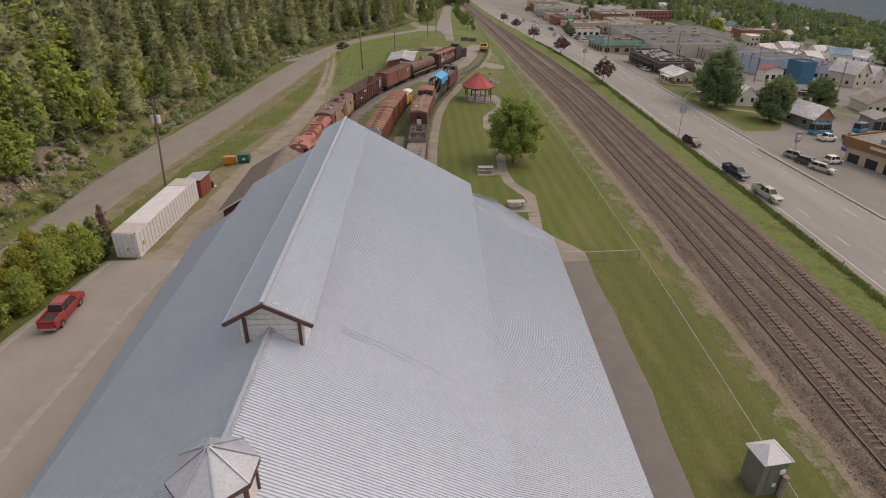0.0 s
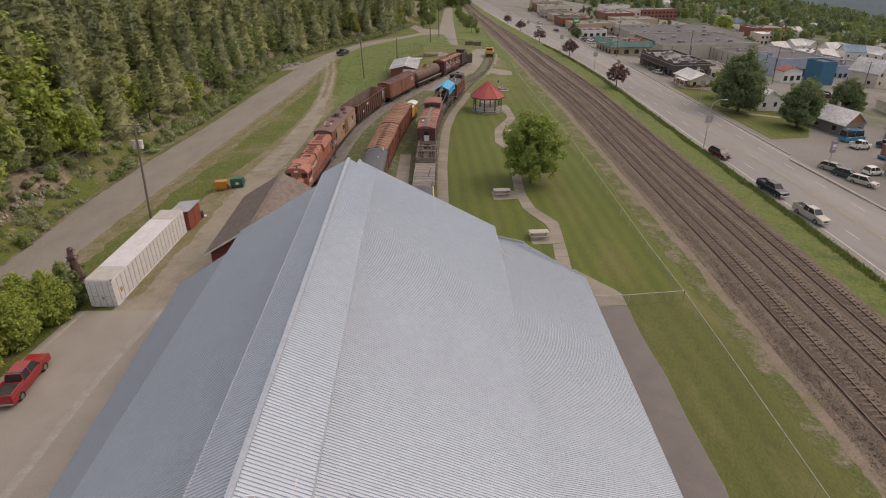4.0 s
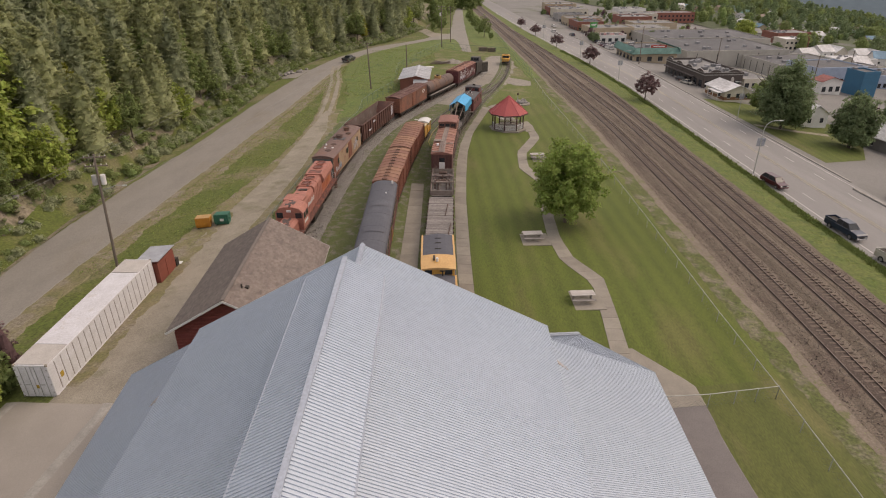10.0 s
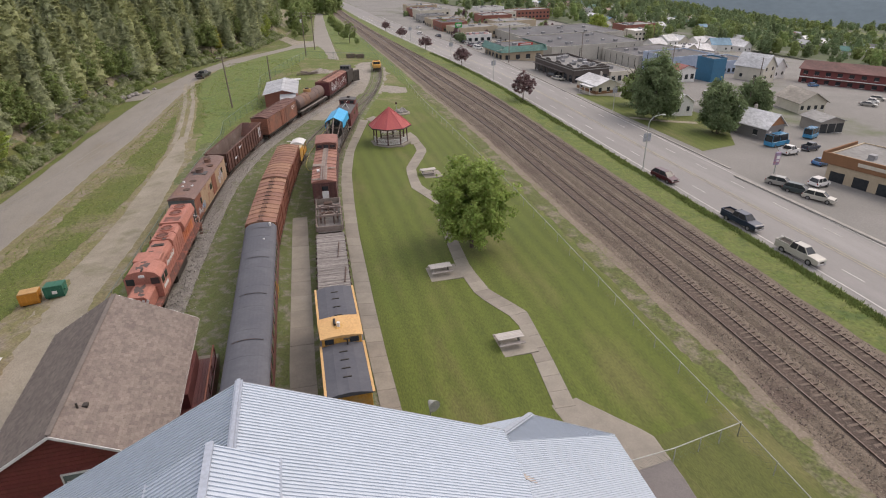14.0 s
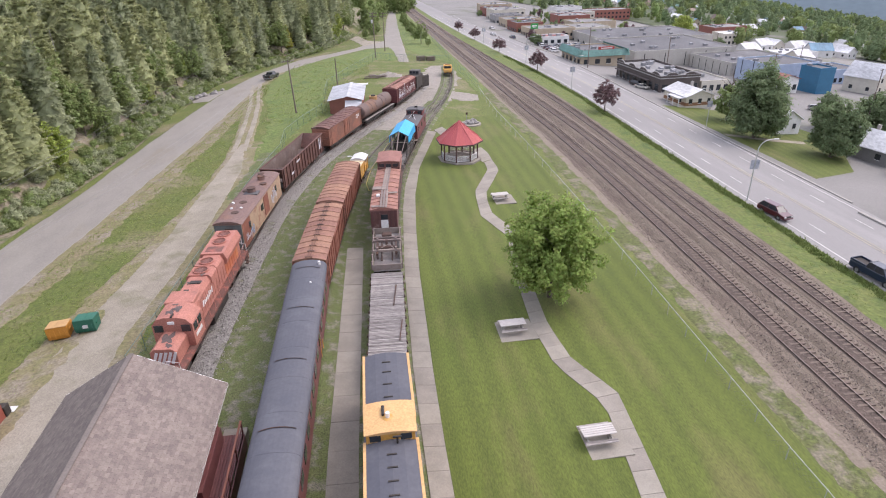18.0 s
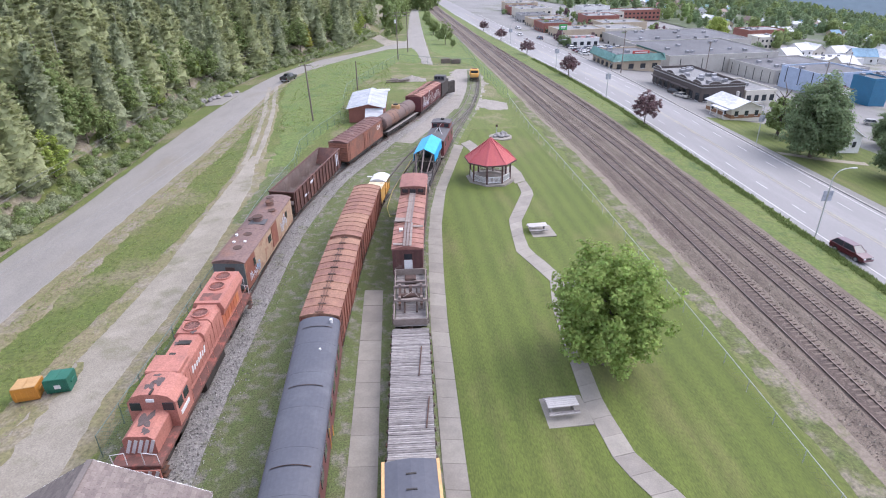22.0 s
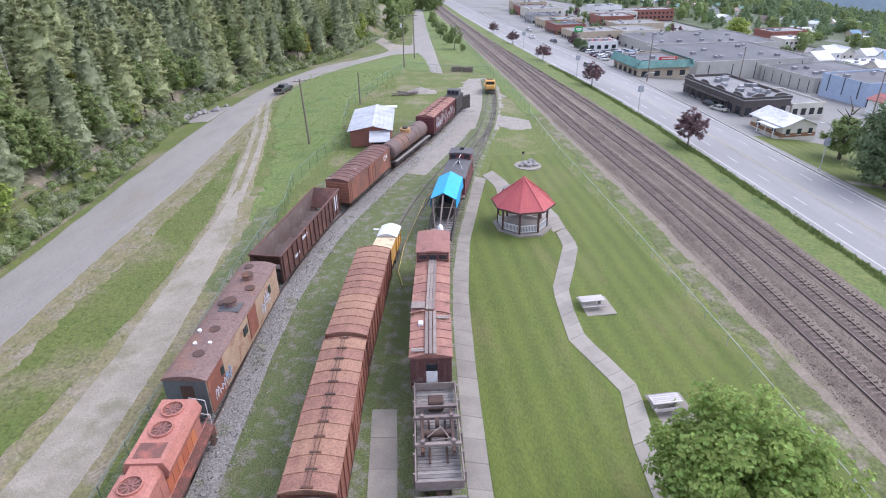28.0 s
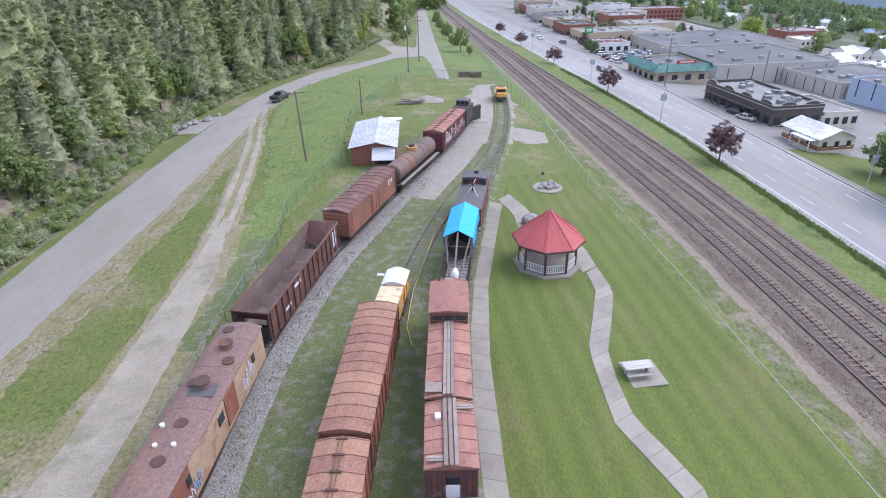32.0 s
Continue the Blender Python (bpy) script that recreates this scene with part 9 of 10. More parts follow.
for x, y, t in ((75.3, 177, 25), (75.8, 181, 25), (60.5, 230, 2), (66.5, 330, 182), (60, 300, 2), (67, 290, 182), (112, 150, 60), (116, 147, 60), (120, 152, 60), (150, 130, 30), (156, 133, 30), (162, 136, 30), (165, 160, 80), (110, 262, 80), (114, 268, 80), (118, 262, 80), (104, 250, 80), (125, 300, 10)):
    n, c = rnd.choice(cols)
    vehicle("%s car in the town" % n.replace(" paint", ""), rnd.choice(("sedan", "suv")), x, y, t, c, n)

# ---- town across the highway ----

def wallmat(n, c):
    return mat("wall " + n, c, tuple(0.85 * v for v in c), 0.5, 0.8, fine=0.08)


def roofmat(n, c):
    return mat("roofing " + n, c, tuple(0.72 * v for v in c), 0.25, 0.75, c3=tuple(min(0.85, 1.35 * v) for v in c), s3=0.09, t3=0.55, stretch=(1, 0.45, 1), fine=0.2)


M_UNIT = mat("grey roof unit", (0.27, 0.27, 0.28), (0.19, 0.19, 0.20), 1.5, 0.6, vary=0.35)


def building(name, label, x, y, w, d, h, turn, wall, roof, kind="flat", wins=(), units=0, over=0.4, rise=None, parapet=0.5, category="building", chimney=False, seed=1, porch=False, sills=True):
    """A building: walls, a flat or pitched roof, windows on its street sides, roof units."""
    rnd = random.Random(seed)
    b = thing(name, label, category, stand(x, y, turn))
    part("wall_block", boxes(((0, 0, h / 2 - 0.3), (w, d, h + 0.6)), bev=0.03), wall, b)
    if kind == "flat":
        part("roof", boxes(((0, 0, h + 0.05), (w - 0.3, d - 0.3, 0.1))), roof, b)
        for s in (-1, 1):
            part("parapet", boxes(((s * (w / 2 - 0.1), 0, h + parapet / 2), (0.25, d + 0.1, parapet)), bev=0.02), wall, b)
            part("parapet", boxes(((0, s * (d / 2 - 0.1), h + parapet / 2), (w + 0.1, 0.25, parapet)), bev=0.02), wall, b)
        for i in range(units):
            u = part("roof_unit", boxes(((rnd.uniform(-0.38, 0.38) * w, rnd.uniform(-0.38, 0.38) * d, h + 0.5), (rnd.uniform(0.8, 1.8), rnd.uniform(0.8, 1.6), 0.9)), bev=0.05), M_UNIT, b)
    else:
        rise = rise or 0.32 * w
        for s in (-1, 1):
            part("roof_slope", prism([(0, h + rise), (s * (w / 2 + over), h - over * 2 * rise / w), (s * (w / 2 + over), h - over * 2 * rise / w + 0.14), (0, h + rise + 0.16)], -d / 2 - over, d / 2 + over), roof, b)
            part("gable", prism([(-w / 2, h), (0, h + rise - 0.02), (w / 2, h)], s * (d / 2 - 0.15), s * (d / 2 - 0.02)), wall, b)
        if chimney:
            part("chimney", boxes(((w * 0.2, d * 0.15, h + rise), (0.6, 0.6, 1.6)), bev=0.03), M_KERB, b)
    for side, k, z, ww, wh in wins:
        for i in range(k):
            f = -0.5 + (i + 0.5) / k
            if side in "we":
                s = -1 if side == "w" else 1
                c, sz = (s * (w / 2 + 0.02), f * d, z), (0.08, ww, wh)
            else:
                s = -1 if side == "s" else 1
                c, sz = (f * w, s * (d / 2 + 0.02), z), (ww, 0.08, wh)
            o = part("window", boxes((c, sz), bev=0.015), M_GLASSD, b)
            if not sills:
                continue
            part("sill", boxes(((c[0], c[1], z - wh / 2 - 0.06), (sz[0] + 0.08, sz[1] + 0.08, 0.08))), M_WHITE, o)
    if porch:
        part("porch_roof", boxes(((-w / 2 - 1.0, -d * 0.2, h - 0.35), (2.2, d * 0.55, 0.12)), bev=0.02), roof, b)
        for yy in (-d * 0.45, -d * 0.2, d * 0.05):
            part("porch_post", boxes(((-w / 2 - 1.9, yy, (h - 0.4) / 2), (0.14, 0.14, h - 0.4))), M_WHITE, b)
        part("porch_deck", boxes(((-w / 2 - 1.0, -d * 0.2, 0.25), (2.1, d * 0.55, 0.5))), wall, b)
    return b


W_BRICK = wallmat("dark brick", (0.086, 0.070, 0.064))
W_TAN = wallmat("tan stucco", (0.44, 0.36, 0.26))
W_GREY = wallmat("grey block", (0.33, 0.32, 0.31))
W_CREAM = wallmat("cream", (0.56, 0.52, 0.44))
W_BLUE = wallmat("pale blue metal", (0.36, 0.43, 0.55))
W_RED = wallmat("red brick", (0.26, 0.10, 0.075))
W_WHT = wallmat("white siding", (0.68, 0.67, 0.65))
W_MAR = wallmat("maroon", (0.17, 0.045, 0.045))
W_BRN = wallmat("brown", (0.24, 0.12, 0.06))
R_GREY = roofmat("grey gravel", (0.100, 0.100, 0.106))
R_PALE = roofmat("pale gravel", (0.22, 0.217, 0.213))
R_WHT = roofmat("white metal", (0.60, 0.60, 0.61))
R_GRN = roofmat("green metal", (0.10, 0.21, 0.185))
R_BLU = roofmat("blue metal", (0.13, 0.23, 0.31))
R_RED = roofmat("red metal", (0.25, 0.085, 0.075))
R_BRN = roofmat("brown shingle", (0.17, 0.125, 0.10))

# houses and shops along the highway
hs = building("porch_house", "cream and brown house with white metal roof and porch", 79.2, 159.0, 8.5, 9.5, 3.0, 4, W_CREAM, R_WHT, "gable", (("w", 2, 1.8, 1.0, 1.1), ("s", 3, 1.8, 1.0, 1.1)), 0, 0.5, 1.5, category="house", chimney=True, porch=True)
part("brown_band", boxes(((0, 0, 1.1), (8.56, 9.56, 0.8))), W_BRN, hs, "brown siding band")
SW, SD = 13.0, 25.0
bs = building("brick_shop", "dark brick shop with curved parapets and roof units", 83.2, 183.5, SW, SD, 4.4, 3, W_BRICK, R_PALE, "flat", (("w", 8, 1.7, 1.7, 1.9), ("s", 4, 1.7, 1.7, 1.9)), 16, parapet=0.7, seed=3)
for s, f in (("w", -0.4), ("w", -0.13), ("w", 0.13), ("w", 0.4), ("s", -0.22), ("s", 0.25)):
    # a low curved rise of the parapet with a pale rim
    for nm, grow, m in (("arched_parapet", 0.0, W_BRICK), ("parapet_rim", 0.14, W_GREY)):
        prof = [(-1.9 - grow, 5.0)] + [((1.9 + grow) * -math.cos(math.pi * i / 8), 5.0 + (0.75 + grow) * math.sin(math.pi * i / 8)) for i in range(9)] + [(1.9 + grow, 5.0)]
        o = part(nm, prism(prof[1:-1], -0.16 + grow * 0.4, 0.16 - grow * 0.4), m, bs, "curved brick parapet")
        o.matrix_basis = Matrix.Translation((-SW / 2 + 0.02, f * SD, 0)) @ Matrix.Rotation(radians(90), 4, "Z") if s == "w" else Matrix.Translation((f * SW, -SD / 2 + 0.02, 0))
for z, w in ((4.35, 0.22), (5.06, 0.12)):
    part("cornice", boxes(((-SW / 2 - 0.06, 0, z), (0.2, SD + 0.3, w))), W_GREY, bs, "pale cornice line")
    part("cornice", boxes(((0, -SD / 2 - 0.06, z), (SW + 0.3, 0.2, w))), W_GREY, bs, "pale cornice line")
part("awning", boxes(((-SW / 2 - 0.7, 2, 3.0), (1.3, SD - 6, 0.14))), W_BRICK, bs)
for i in range(8):
    part("awning_post", boxes(((-SW / 2 - 1.2, -SD / 2 + 4 + i * 2.6, 1.5), (0.14, 0.14, 3.0))), W_BRICK, bs)
ap = building("shop_annex", "low pale shop annex with flat roof", 95.0, 178, 10, 15, 3.4, 3, W_CREAM, R_PALE, "flat", (("s", 4, 1.8, 1.4, 1.6),), 2)
gs = building("green_roofed_store", "store with sloping green metal roof edge", 80.5, 225.5, 17, 17, 4.6, 3, W_TAN, R_GREY, "flat", (("w", 5, 1.6, 1.8, 1.6), ("s", 4, 1.6, 1.8, 1.6)), 6)
for s in (-1, 1):
    part("green_mansard", prism([(s * 8.3, 5.6), (s * 9.6, 3.4), (s * 9.6, 3.55), (s * 8.3, 5.75)], -9.4, 9.4), R_GRN, gs, "green metal mansard")
part("green_mansard", boxes(((0, 0, 0), (19, 2.4, 0.14))), R_GRN, gs).matrix_basis = Matrix.Translation((0, -9.0, 4.5)) @ Matrix.Rotation(radians(58), 4, "X")
part("red_sign", boxes(((1.0, -8.2, 6.0), (6, 0.3, 1.0)), bev=0.05), mat("red sign board", (0.38, 0.045, 0.035), None, 1.5, 0.6), gs, "red sign board with plain bars")
part("sign_bar", boxes(((1.0, -8.37, 6.0), (4.4, 0.04, 0.3))), M_WHITE, gs)
building("warehouse", "long grey block warehouse with flat grey roof", 118, 241, 46, 35, 6.2, 3, wallmat("pale concrete", (0.42, 0.40, 0.36)), R_GREY, "flat", (("s", 5, 3.0, 0.3, 5.2),), 9, seed=4)
building("warehouse", "cream block warehouse wing with panelled walls", 136, 212, 34, 22, 5.6, 6, wallmat("pale concrete", (0.42, 0.40, 0.36)), R_GREY, "flat", (("w", 6, 2.8, 0.25, 4.6), ("s", 8, 2.8, 0.25, 4.6)), 4, seed=14)
building("warehouse", "grey block warehouse with flat roof", 128, 279, 56, 36, 6.6, 3, wallmat("pale concrete", (0.42, 0.40, 0.36)), R_GREY, "flat", (("w", 6, 3, 1.4, 1.2),), 10, seed=5)
building("hall", "large pale blue metal hall", 133, 191, 23, 15, 7.0, 6, W_BLUE, R_GREY, "flat", (("w", 3, 5, 0.3, 5), ("s", 5, 2.2, 2.6, 2.8)), 2, seed=6)
bl = building("blue_clad_block", "block clad in deep blue panels", 132.8, 173.5, 7.5, 7, 7.6, 6, mat("deep blue panels", (0.02, 0.12, 0.22), (0.025, 0.14, 0.25), 0.6, 0.45), R_GREY, "flat", (), 1)
building("striped_shop", "small shop with red and white striped front", 121.2, 173.5, 9, 4, 4.2, 6, W_WHT, R_RED, "gable", (("s", 3, 1.7, 1.6, 1.6),), 0, 0.5, 1.2)
ctg = building("cottage", "grey cottage with white metal roof and timber gable", 93.2, 114.0, 8, 9.5, 3.0, 12, wallmat("grey siding", (0.22, 0.21, 0.21)), R_WHT, "gable", (("s", 2, 1.6, 1.0, 1.1), ("w", 2, 1.6, 1.0, 1.1)), 0, 0.5, 2.6, category="house", chimney=True)
part("timber_gable", prism([(-3.6, 3.3), (0, 5.5), (3.6, 3.3)], -4.86, -4.78), mat("orange timber", (0.33, 0.15, 0.07), (0.27, 0.12, 0.055), 1.5, 0.75), ctg, "orange timber gable")
part("door", boxes(((-2.2, -4.8, 1.1), (1.0, 0.08, 2.1)), bev=0.02), M_WHITE, ctg)
building("small_house", "small white house half hidden by trees", 86.5, 135, 7.5, 8, 3.2, 5, W_WHT, R_WHT, "gable", (("w", 2, 1.7, 1.0, 1.1), ("s", 2, 1.7, 1.0, 1.1)), 0, 0.4, 2.0, category="house", porch=True)
building("garage", "low garage with pale shed roof", 114, 114, 9, 6, 2.9, -6, wallmat("grey boards", (0.28, 0.26, 0.24)), R_PALE, "gable", (("s", 3, 1.2, 2.6, 2.2),), 0, 0.5, 1.0)
building("brown_house", "low house with wide pale brown roof", 126, 131, 11, 9, 3.2, -8, W_CREAM, roofmat("pale brown", (0.33, 0.30, 0.26)), "gable", (("s", 4, 1.7, 1.2, 1.1),), 0, 0.7, 2.4, category="house")
building("gabled_house", "tall cream house with steep white roof", 153, 174, 10, 10, 5.5, 18, W_CREAM, R_WHT, "gable", (("s", 2, 2, 1, 1.2), ("s", 2, 4.8, 1, 1.2), ("w", 2, 2, 1, 1.2)), 0, 0.5, 4.0, category="house")
building("gabled_house", "tall white house with steep white roof", 168, 183, 10, 10, 4.2, 18, W_WHT, R_WHT, "gable", (("s", 2, 2, 1, 1.2), ("w", 2, 2, 1, 1.2)), 0, 0.5, 3.4, category="house")
mo = building("motel", "long two-storey maroon motel with many windows", 188, 152.3, 13, 50, 6.0, 31, W_MAR, roofmat("dark maroon", (0.13, 0.06, 0.055)), "gable", (("w", 14, 1.6, 1.5, 1.3), ("w", 14, 4.6, 1.5, 1.3), ("s", 3, 1.6, 1.5, 1.3), ("s", 3, 4.6, 1.5, 1.3)), 0, 0.7, 2.2)
part("walkway", boxes(((-7.1, 0, 3.0), (1.3, 50, 0.14))), W_WHT, mo, "pale upper walkway")
br = building("brown_store", "tan store with brown upper wall and blue awning", 92.0, 78, 15, 22, 5.4, 17, W_TAN, R_PALE, "flat", (("w", 6, 1.5, 2.3, 2.0),), 4, parapet=0.3)
part("brown_fascia", boxes(((-7.65, 0, 4.7), (0.35, 24.2, 2.0)), ((0, 12.1, 4.7), (15.2, 0.3, 2.0)), bev=0.03), W_BRN, br, "brown upper wall")
part("blue_awning", boxes(((-8.2, -4, 3.3), (1.2, 5, 0.5)), bev=0.1), mat("blue awning", (0.02, 0.2, 0.34), None, 1.5, 0.6), br)
part("sign_bar", boxes(((-7.86, 4, 4.8), (0.06, 5, 0.6))), W_CREAM, br)
kb = thing("parking_kerb", "low concrete kerb along the parking lot", "kerb", kind="structure")
bm = bmesh.new()
pts = polyline([(66.8, 92.8), (67.2, 84), (67.6, 74.5), (68, 60)], 3)
for p, q in zip(pts, pts[1:]):
    bar(bm, site(*p, 0.12), site(*q, 0.12), 0.5, 0.3)
part("kerb", bm, M_KERB, kb)
kb = thing("highway_kerb", "low concrete kerb on the town side of the highway", "kerb", kind="structure")
bm = bmesh.new()
pts = polyline([(68.9, 96), (68.9, 120), (69.0, 145), (69.4, 175), (70.2, 205), (70.6, 228), (70.0, 242), (68.4, 262), (65.6, 291)], 4)
for p, q in zip(pts, pts[1:]):
    bar(bm, site(*p, 0.06), site(*q, 0.06), 0.3, 0.25)
part("kerb", bm, M_KERB, kb)
ribbon("town_lawn", [(71.6, 106), (71.3, 125), (71.0, 145), (70.8, 157)], [(82, 108), (95, 125), (92, 145), (78, 155)], 0.06, M_LAWN, 2.0, 5, "green lawn in front of the houses", "lawn")
ribbon("town_walk", [(71.3, 131), (78, 127), (86, 124)], [(71.3, 132.4), (78.5, 128.4), (86.5, 125.4)], 0.09, M_GRAVEL, 1.5, 1, "narrow gravel footpath across the lawn", "path")

# shops further along the highway, then the streets of the town
rnd = random.Random(52)
walls = (W_TAN, W_GREY, W_CREAM, W_RED, W_BLUE, W_WHT, W_BRN)
for i, (x, y, w, d, h, wl, rf, lab) in enumerate((
        (90, 305, 22, 15, 4.6, W_TAN, R_PALE, "tan stucco flat-roofed shop"), (110, 313, 28, 16, 5.2, W_CREAM, R_PALE, "cream flat-roofed shop block"), (84, 326, 14, 16, 5, W_RED, R_GREY, "small red brick flat-roofed shop"), (88, 350, 20, 14, 5, W_TAN, R_PALE, "tan stucco shop block"),
        (86, 374, 16, 14, 5, W_GREY, R_GREY, "grey block flat-roofed shop"), (92, 398, 20, 16, 7, W_CREAM, R_PALE, "cream two-storey flat-roofed town block"), (92, 425, 18, 14, 6, W_RED, R_GREY, "red brick flat-roofed town block"), (98, 455, 22, 16, 7, W_TAN, R_PALE, "tan two-storey flat-roofed town block"),
        (130, 345, 26, 16, 6, W_TAN, R_PALE, "tan flat-roofed shop block"), (128, 372, 20, 16, 7, W_RED, R_PALE, "red brick two-storey town block"), (150, 318, 18, 14, 5, W_GREY, R_GREY, "grey block flat-roofed shop"), (140, 400, 26, 16, 7, W_CREAM, R_PALE, "cream two-storey flat-roofed town block"),
        (178, 440, 44, 14, 7, W_RED, R_PALE, "long red brick town block"), (150, 440, 20, 14, 8, W_WHT, R_PALE, "white three-storey flat-roofed town block"), (215, 338, 26, 14, 8.5, W_RED, R_PALE, "red brick three-storey apartment block"), (203, 315, 15, 11, 6.5, W_CREAM, R_WHT, "cream two-storey block with white front"),
        (82, 275, 12, 8, 3.5, W_WHT, R_RED, "small shop with a red roof edge"), (192, 252, 24, 12, 4.4, W_WHT, R_WHT, "white low flat-roofed hall"), (160, 196, 18, 12, 5, W_BLUE, R_GREY, "pale blue flat-roofed hall"), (165, 290, 16, 12, 4.5, W_WHT, R_PALE, "white low flat-roofed shop"), (172, 225, 18, 10, 4, W_GREY, R_PALE, "grey low flat-roofed workshop"))):
    building("shop_block", lab, x, y, w, d, h, rnd.uniform(0, 6), wl, rf, "flat", (("w", max(3, int(d / 3)), 1.7, 1.6, 1.5), ("s", max(3, int(w / 3)), 1.7, 1.6, 1.5)) + ((("s", max(3, int(w / 3)), 4.8, 1.4, 1.3),) if h > 6.4 else ()), rnd.randint(3, 7), seed=i, sills=False)
building("town_house", "white house with wide bright blue roof", 234, 280, 10, 14, 4.2, 70, W_WHT, R_BLU, "gable", (("w", 2, 1.8, 1.1, 1.2), ("s", 2, 1.8, 1.1, 1.2)), category="house", sills=False)
for x, y in ((207, 292), (218, 296), (231, 294), (244, 300), (188, 242), (252, 282), (262, 296), (176, 262)):
    building("town_house", "small town house with a white metal roof", x, y, 9, 10, 3.6, rnd.choice((10, 100)) + rnd.uniform(-9, 9), rnd.choice((W_WHT, W_CREAM)), R_WHT, "gable", (("w", 2, 1.8, 1.1, 1.2), ("s", 2, 1.8, 1.1, 1.2)), category="house", sills=False)
for i in range(190):
    x, y = 165 + 400 * rnd.random() ** 1.4, rnd.uniform(110, 700)
    if x < 270 and (130 < y < 355) or x < 230 and y > 380 or x < 210 and y > 350:
        continue
    rc, rn = rnd.choice(((R_WHT, "white"), (R_WHT, "white"), (R_WHT, "white"), (R_PALE, "grey"), (R_BLU, "blue"), (R_GRN, "green"), (R_BRN, "brown"), (R_RED, "red")))
    wl = rnd.choice((W_WHT, W_CREAM, W_TAN, W_GREY, W_WHT))
    building("town_house", "small town house with a %s pitched roof" % rn, x, y, rnd.uniform(7, 9.5), rnd.uniform(7, 10.5), rnd.uniform(3.2, 5.0), rnd.choice((4, 94)) + rnd.uniform(-12, 12), wl, rc, "gable", (("w", 2, 1.8, 1.1, 1.2), ("s", 2, 1.8, 1.1, 1.2)), category="house", seed=i, sills=False)
tw = []
for i in range(1350):
    x, y = rnd.uniform(150, 700), rnd.uniform(100, 1000)
    if x < 200 and 120 < y < 480 or x < 260 and 120 < y < 305:
        continue
    tw.append((x, y, rnd.choice((0.45, 0.6, 0.75, 0.9, 1.0)) * rnd.uniform(0.85, 1.15)))
tw += [(rnd.uniform(240, 1300), rnd.uniform(700, 1700), rnd.uniform(0.9, 1.5)) for _ in range(700)]
tw += [(rnd.uniform(76, 170), rnd.uniform(290, 480), rnd.uniform(0.25, 0.5)) for _ in range(70)]
woods("town_trees", "green trees among the town houses", tw[0::4], (100, 101), LEAF_STREET, 10, 4.2, "round", 12, 30, 1.0)
woods("town_trees", "dark green trees among the town houses", tw[1::4], (102, 103), LEAF_STREET, 12, 4.2, "oval", 12, 30, 1.0)
woods("town_trees", "green leafy trees among the town houses", tw[2::4], (104,), LEAF_MID, 11, 4.0, "round", 12, 30, 1.0)
woods("town_trees", "dark leafy trees among the town houses", tw[7::8], (107,), LEAF_STREET, 10, 4.2, "round", 12, 30, 1.0)
woods("town_trees", "mid green trees among the town houses", tw[3::8], (105,), LEAF_MID, 9, 4.2, "round", 12, 30, 1.0)
wt = [(rnd.uniform(76, 172), rnd.uniform(285, 470), rnd.uniform(0.3, 0.5)) for _ in range(40)]
woods("town_trees", "purple-leaved trees among the shops", wt, (106,), LEAF_PURPLE, 9, 4.2, "round", 9, 26, 1.3)
big, _, _ = crown_mesh("town_crown", 13, 6.5, 1.5, 200, 30, 0.7, "round", 111, LEAF_BRIGHT)
tree("broad fresh green tree behind the warehouse", 185, 334, big, bt, 1.0)
for x, y, s in ((158, 228, 0.6), (160, 262, 0.7), (110, 292, 0.5), (146, 282, 0.6), (72.5, 268, 0.4), (73, 276, 0.35)):
    tree("round green tree in the town", x, y, bm2, bt, s, x * 11 % 360, "town trees")

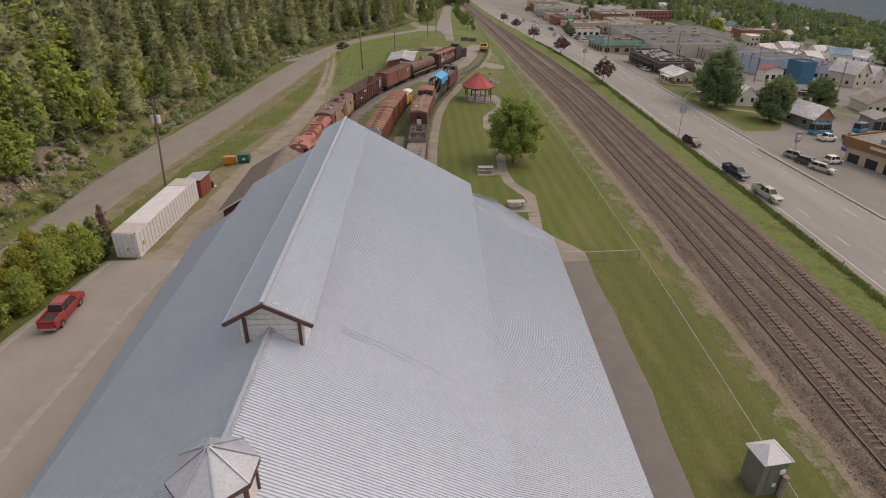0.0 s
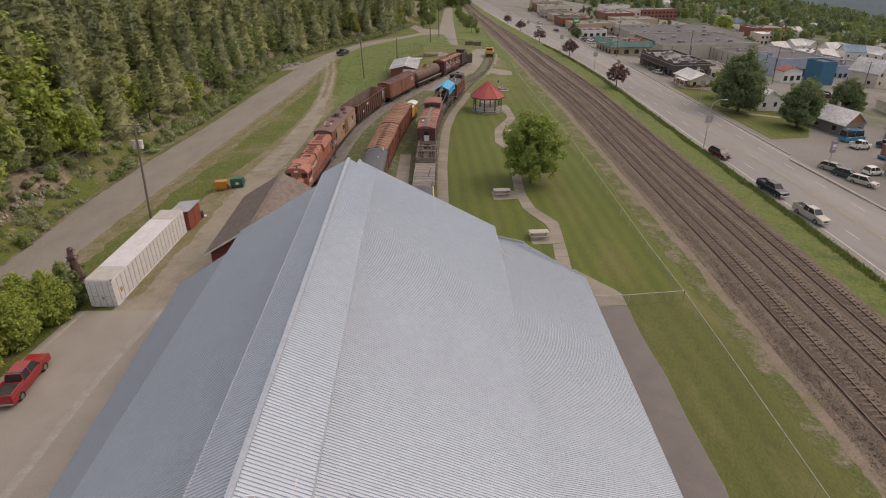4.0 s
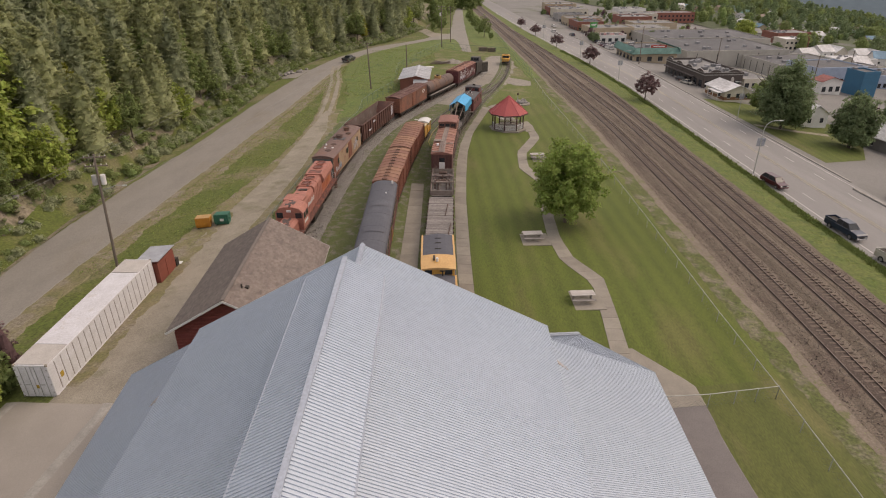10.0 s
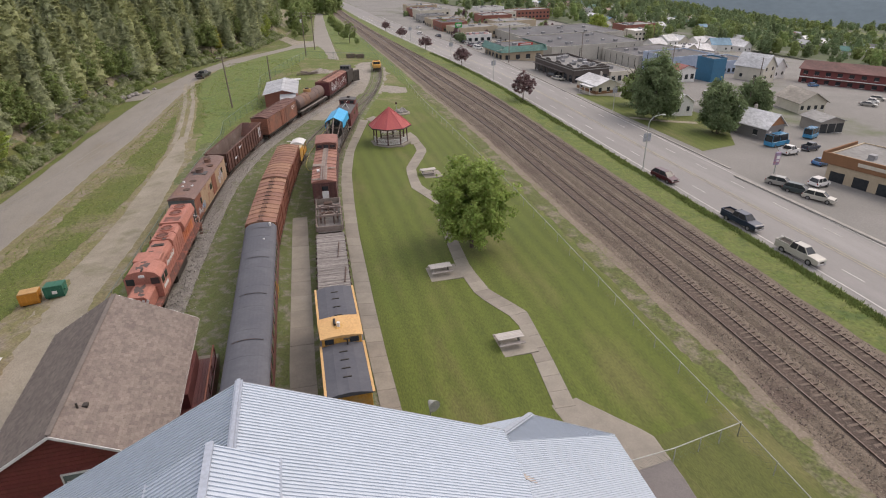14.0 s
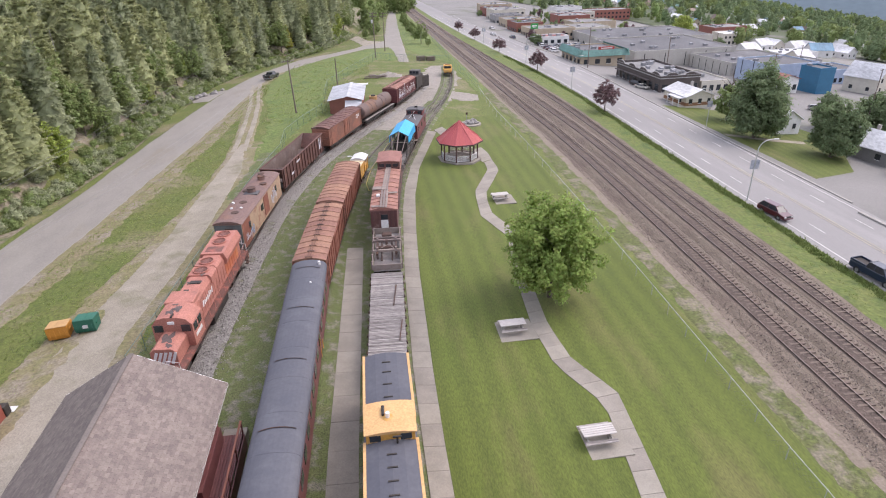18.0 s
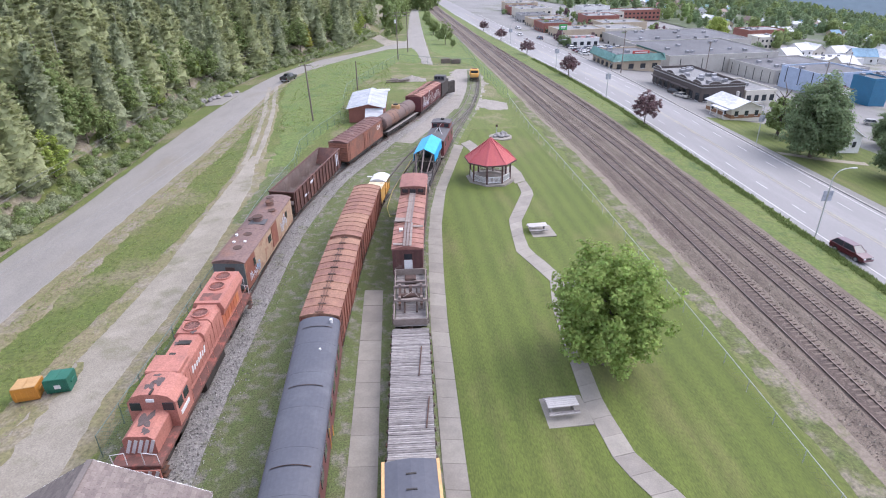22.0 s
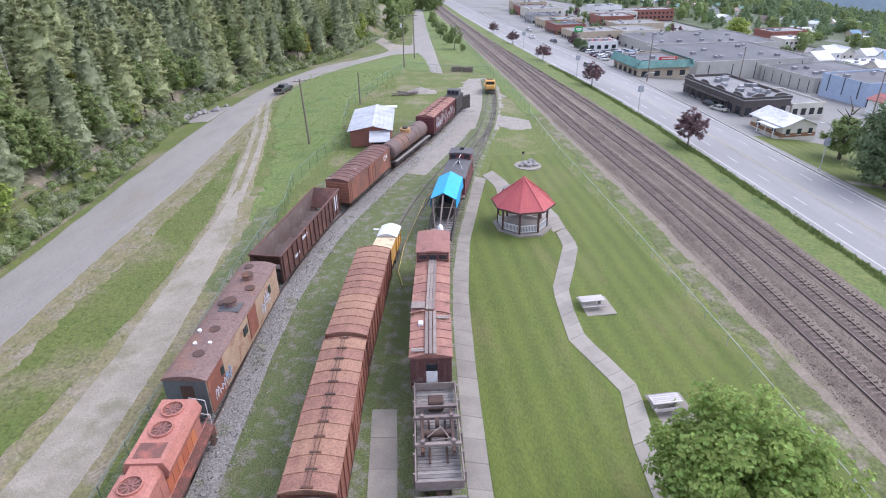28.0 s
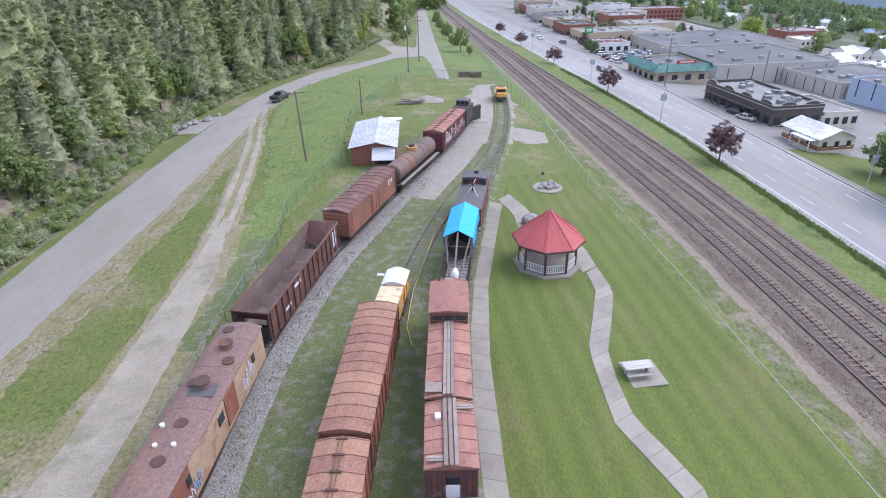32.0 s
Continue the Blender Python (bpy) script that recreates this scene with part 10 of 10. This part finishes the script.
# street lamps and signs
lamp = thing("street_lamp", "tall curved grey street lamp with banners", "street lamp", stand(51.6, 99.6, 0), "street lamps")
part("pole", rod(bmesh.new(), (0, 0, -0.2), (0, 0, 7.6), 0.1, 0.07, 10), M_GALV, lamp)
arc = [(0, 0, 7.6), (0.25, 0, 8.2), (0.8, 0, 8.65), (1.5, 0, 8.85), (2.4, 0, 8.9)]
part("arm", rods(list(zip(arc, arc[1:])), 0.06, 8), M_GALV, lamp)
part("lamp_head", boxes(((2.8, 0, 8.88), (0.8, 0.28, 0.14)), bev=0.04), M_GALV, lamp)
for s in (-1, 1):
    part("banner", boxes(((s * 0.45, 0, 5.4), (0.65, 0.03, 1.3))), mat("grey banner cloth", (0.42, 0.43, 0.46), (0.20, 0.22, 0.26), 1.6, 0.8), lamp, "grey banner with plain shapes")
    part("banner_arm", rods([((0, 0, 6.08), (s * 0.8, 0, 6.08)), ((0, 0, 4.72), (s * 0.8, 0, 4.72))], 0.02), M_GALV, lamp)
for x, y, turn in ((51.7, 174, 0), (50.4, 213, 0), (47.6, 266, 0), (70.0, 137, 180), (50.2, 36, 0)):
    copy_thing(lamp, stand(x, y, turn))
for x, y, w, h, zc, m, lab in ((75.9, 284, 3.4, 2.4, 6.5, mat("green sign face", (0.03, 0.32, 0.07), None, 1.0, 0.5), "tall green sign board on a post"), (73.5, 90.5, 1.5, 2.2, 3.6, mat("blue sign face", (0.20, 0.24, 0.40), (0.42, 0.20, 0.22), 1.5, 0.5), "blue and white sign board on a post")):
    t = thing("roadside_sign", lab, "sign", stand(x, y, 5))
    part("post", rods([((0, 0, -0.1), (0, 0, zc))], 0.12, 8), M_GALV, t)
    part("sign_board", boxes(((0, 0, zc), (w, 0.3, h)), bev=0.03), m, t)
    part("sign_bar", boxes(((0, -0.17, zc + 0.2), (w * 0.7, 0.03, h * 0.25)), ((0, -0.17, zc - 0.4), (w * 0.5, 0.03, h * 0.12))), M_WHITE, t)
for x, y, h in ((100, 205, 12), (112, 168, 12), (150, 200, 12), (140, 235, 12), (72.2, 210.6, 13), (130, 150, 11), (105, 128, 10)):
    utility_pole("utility_pole", "wooden utility pole in the town", x, y, h, 30, 1)
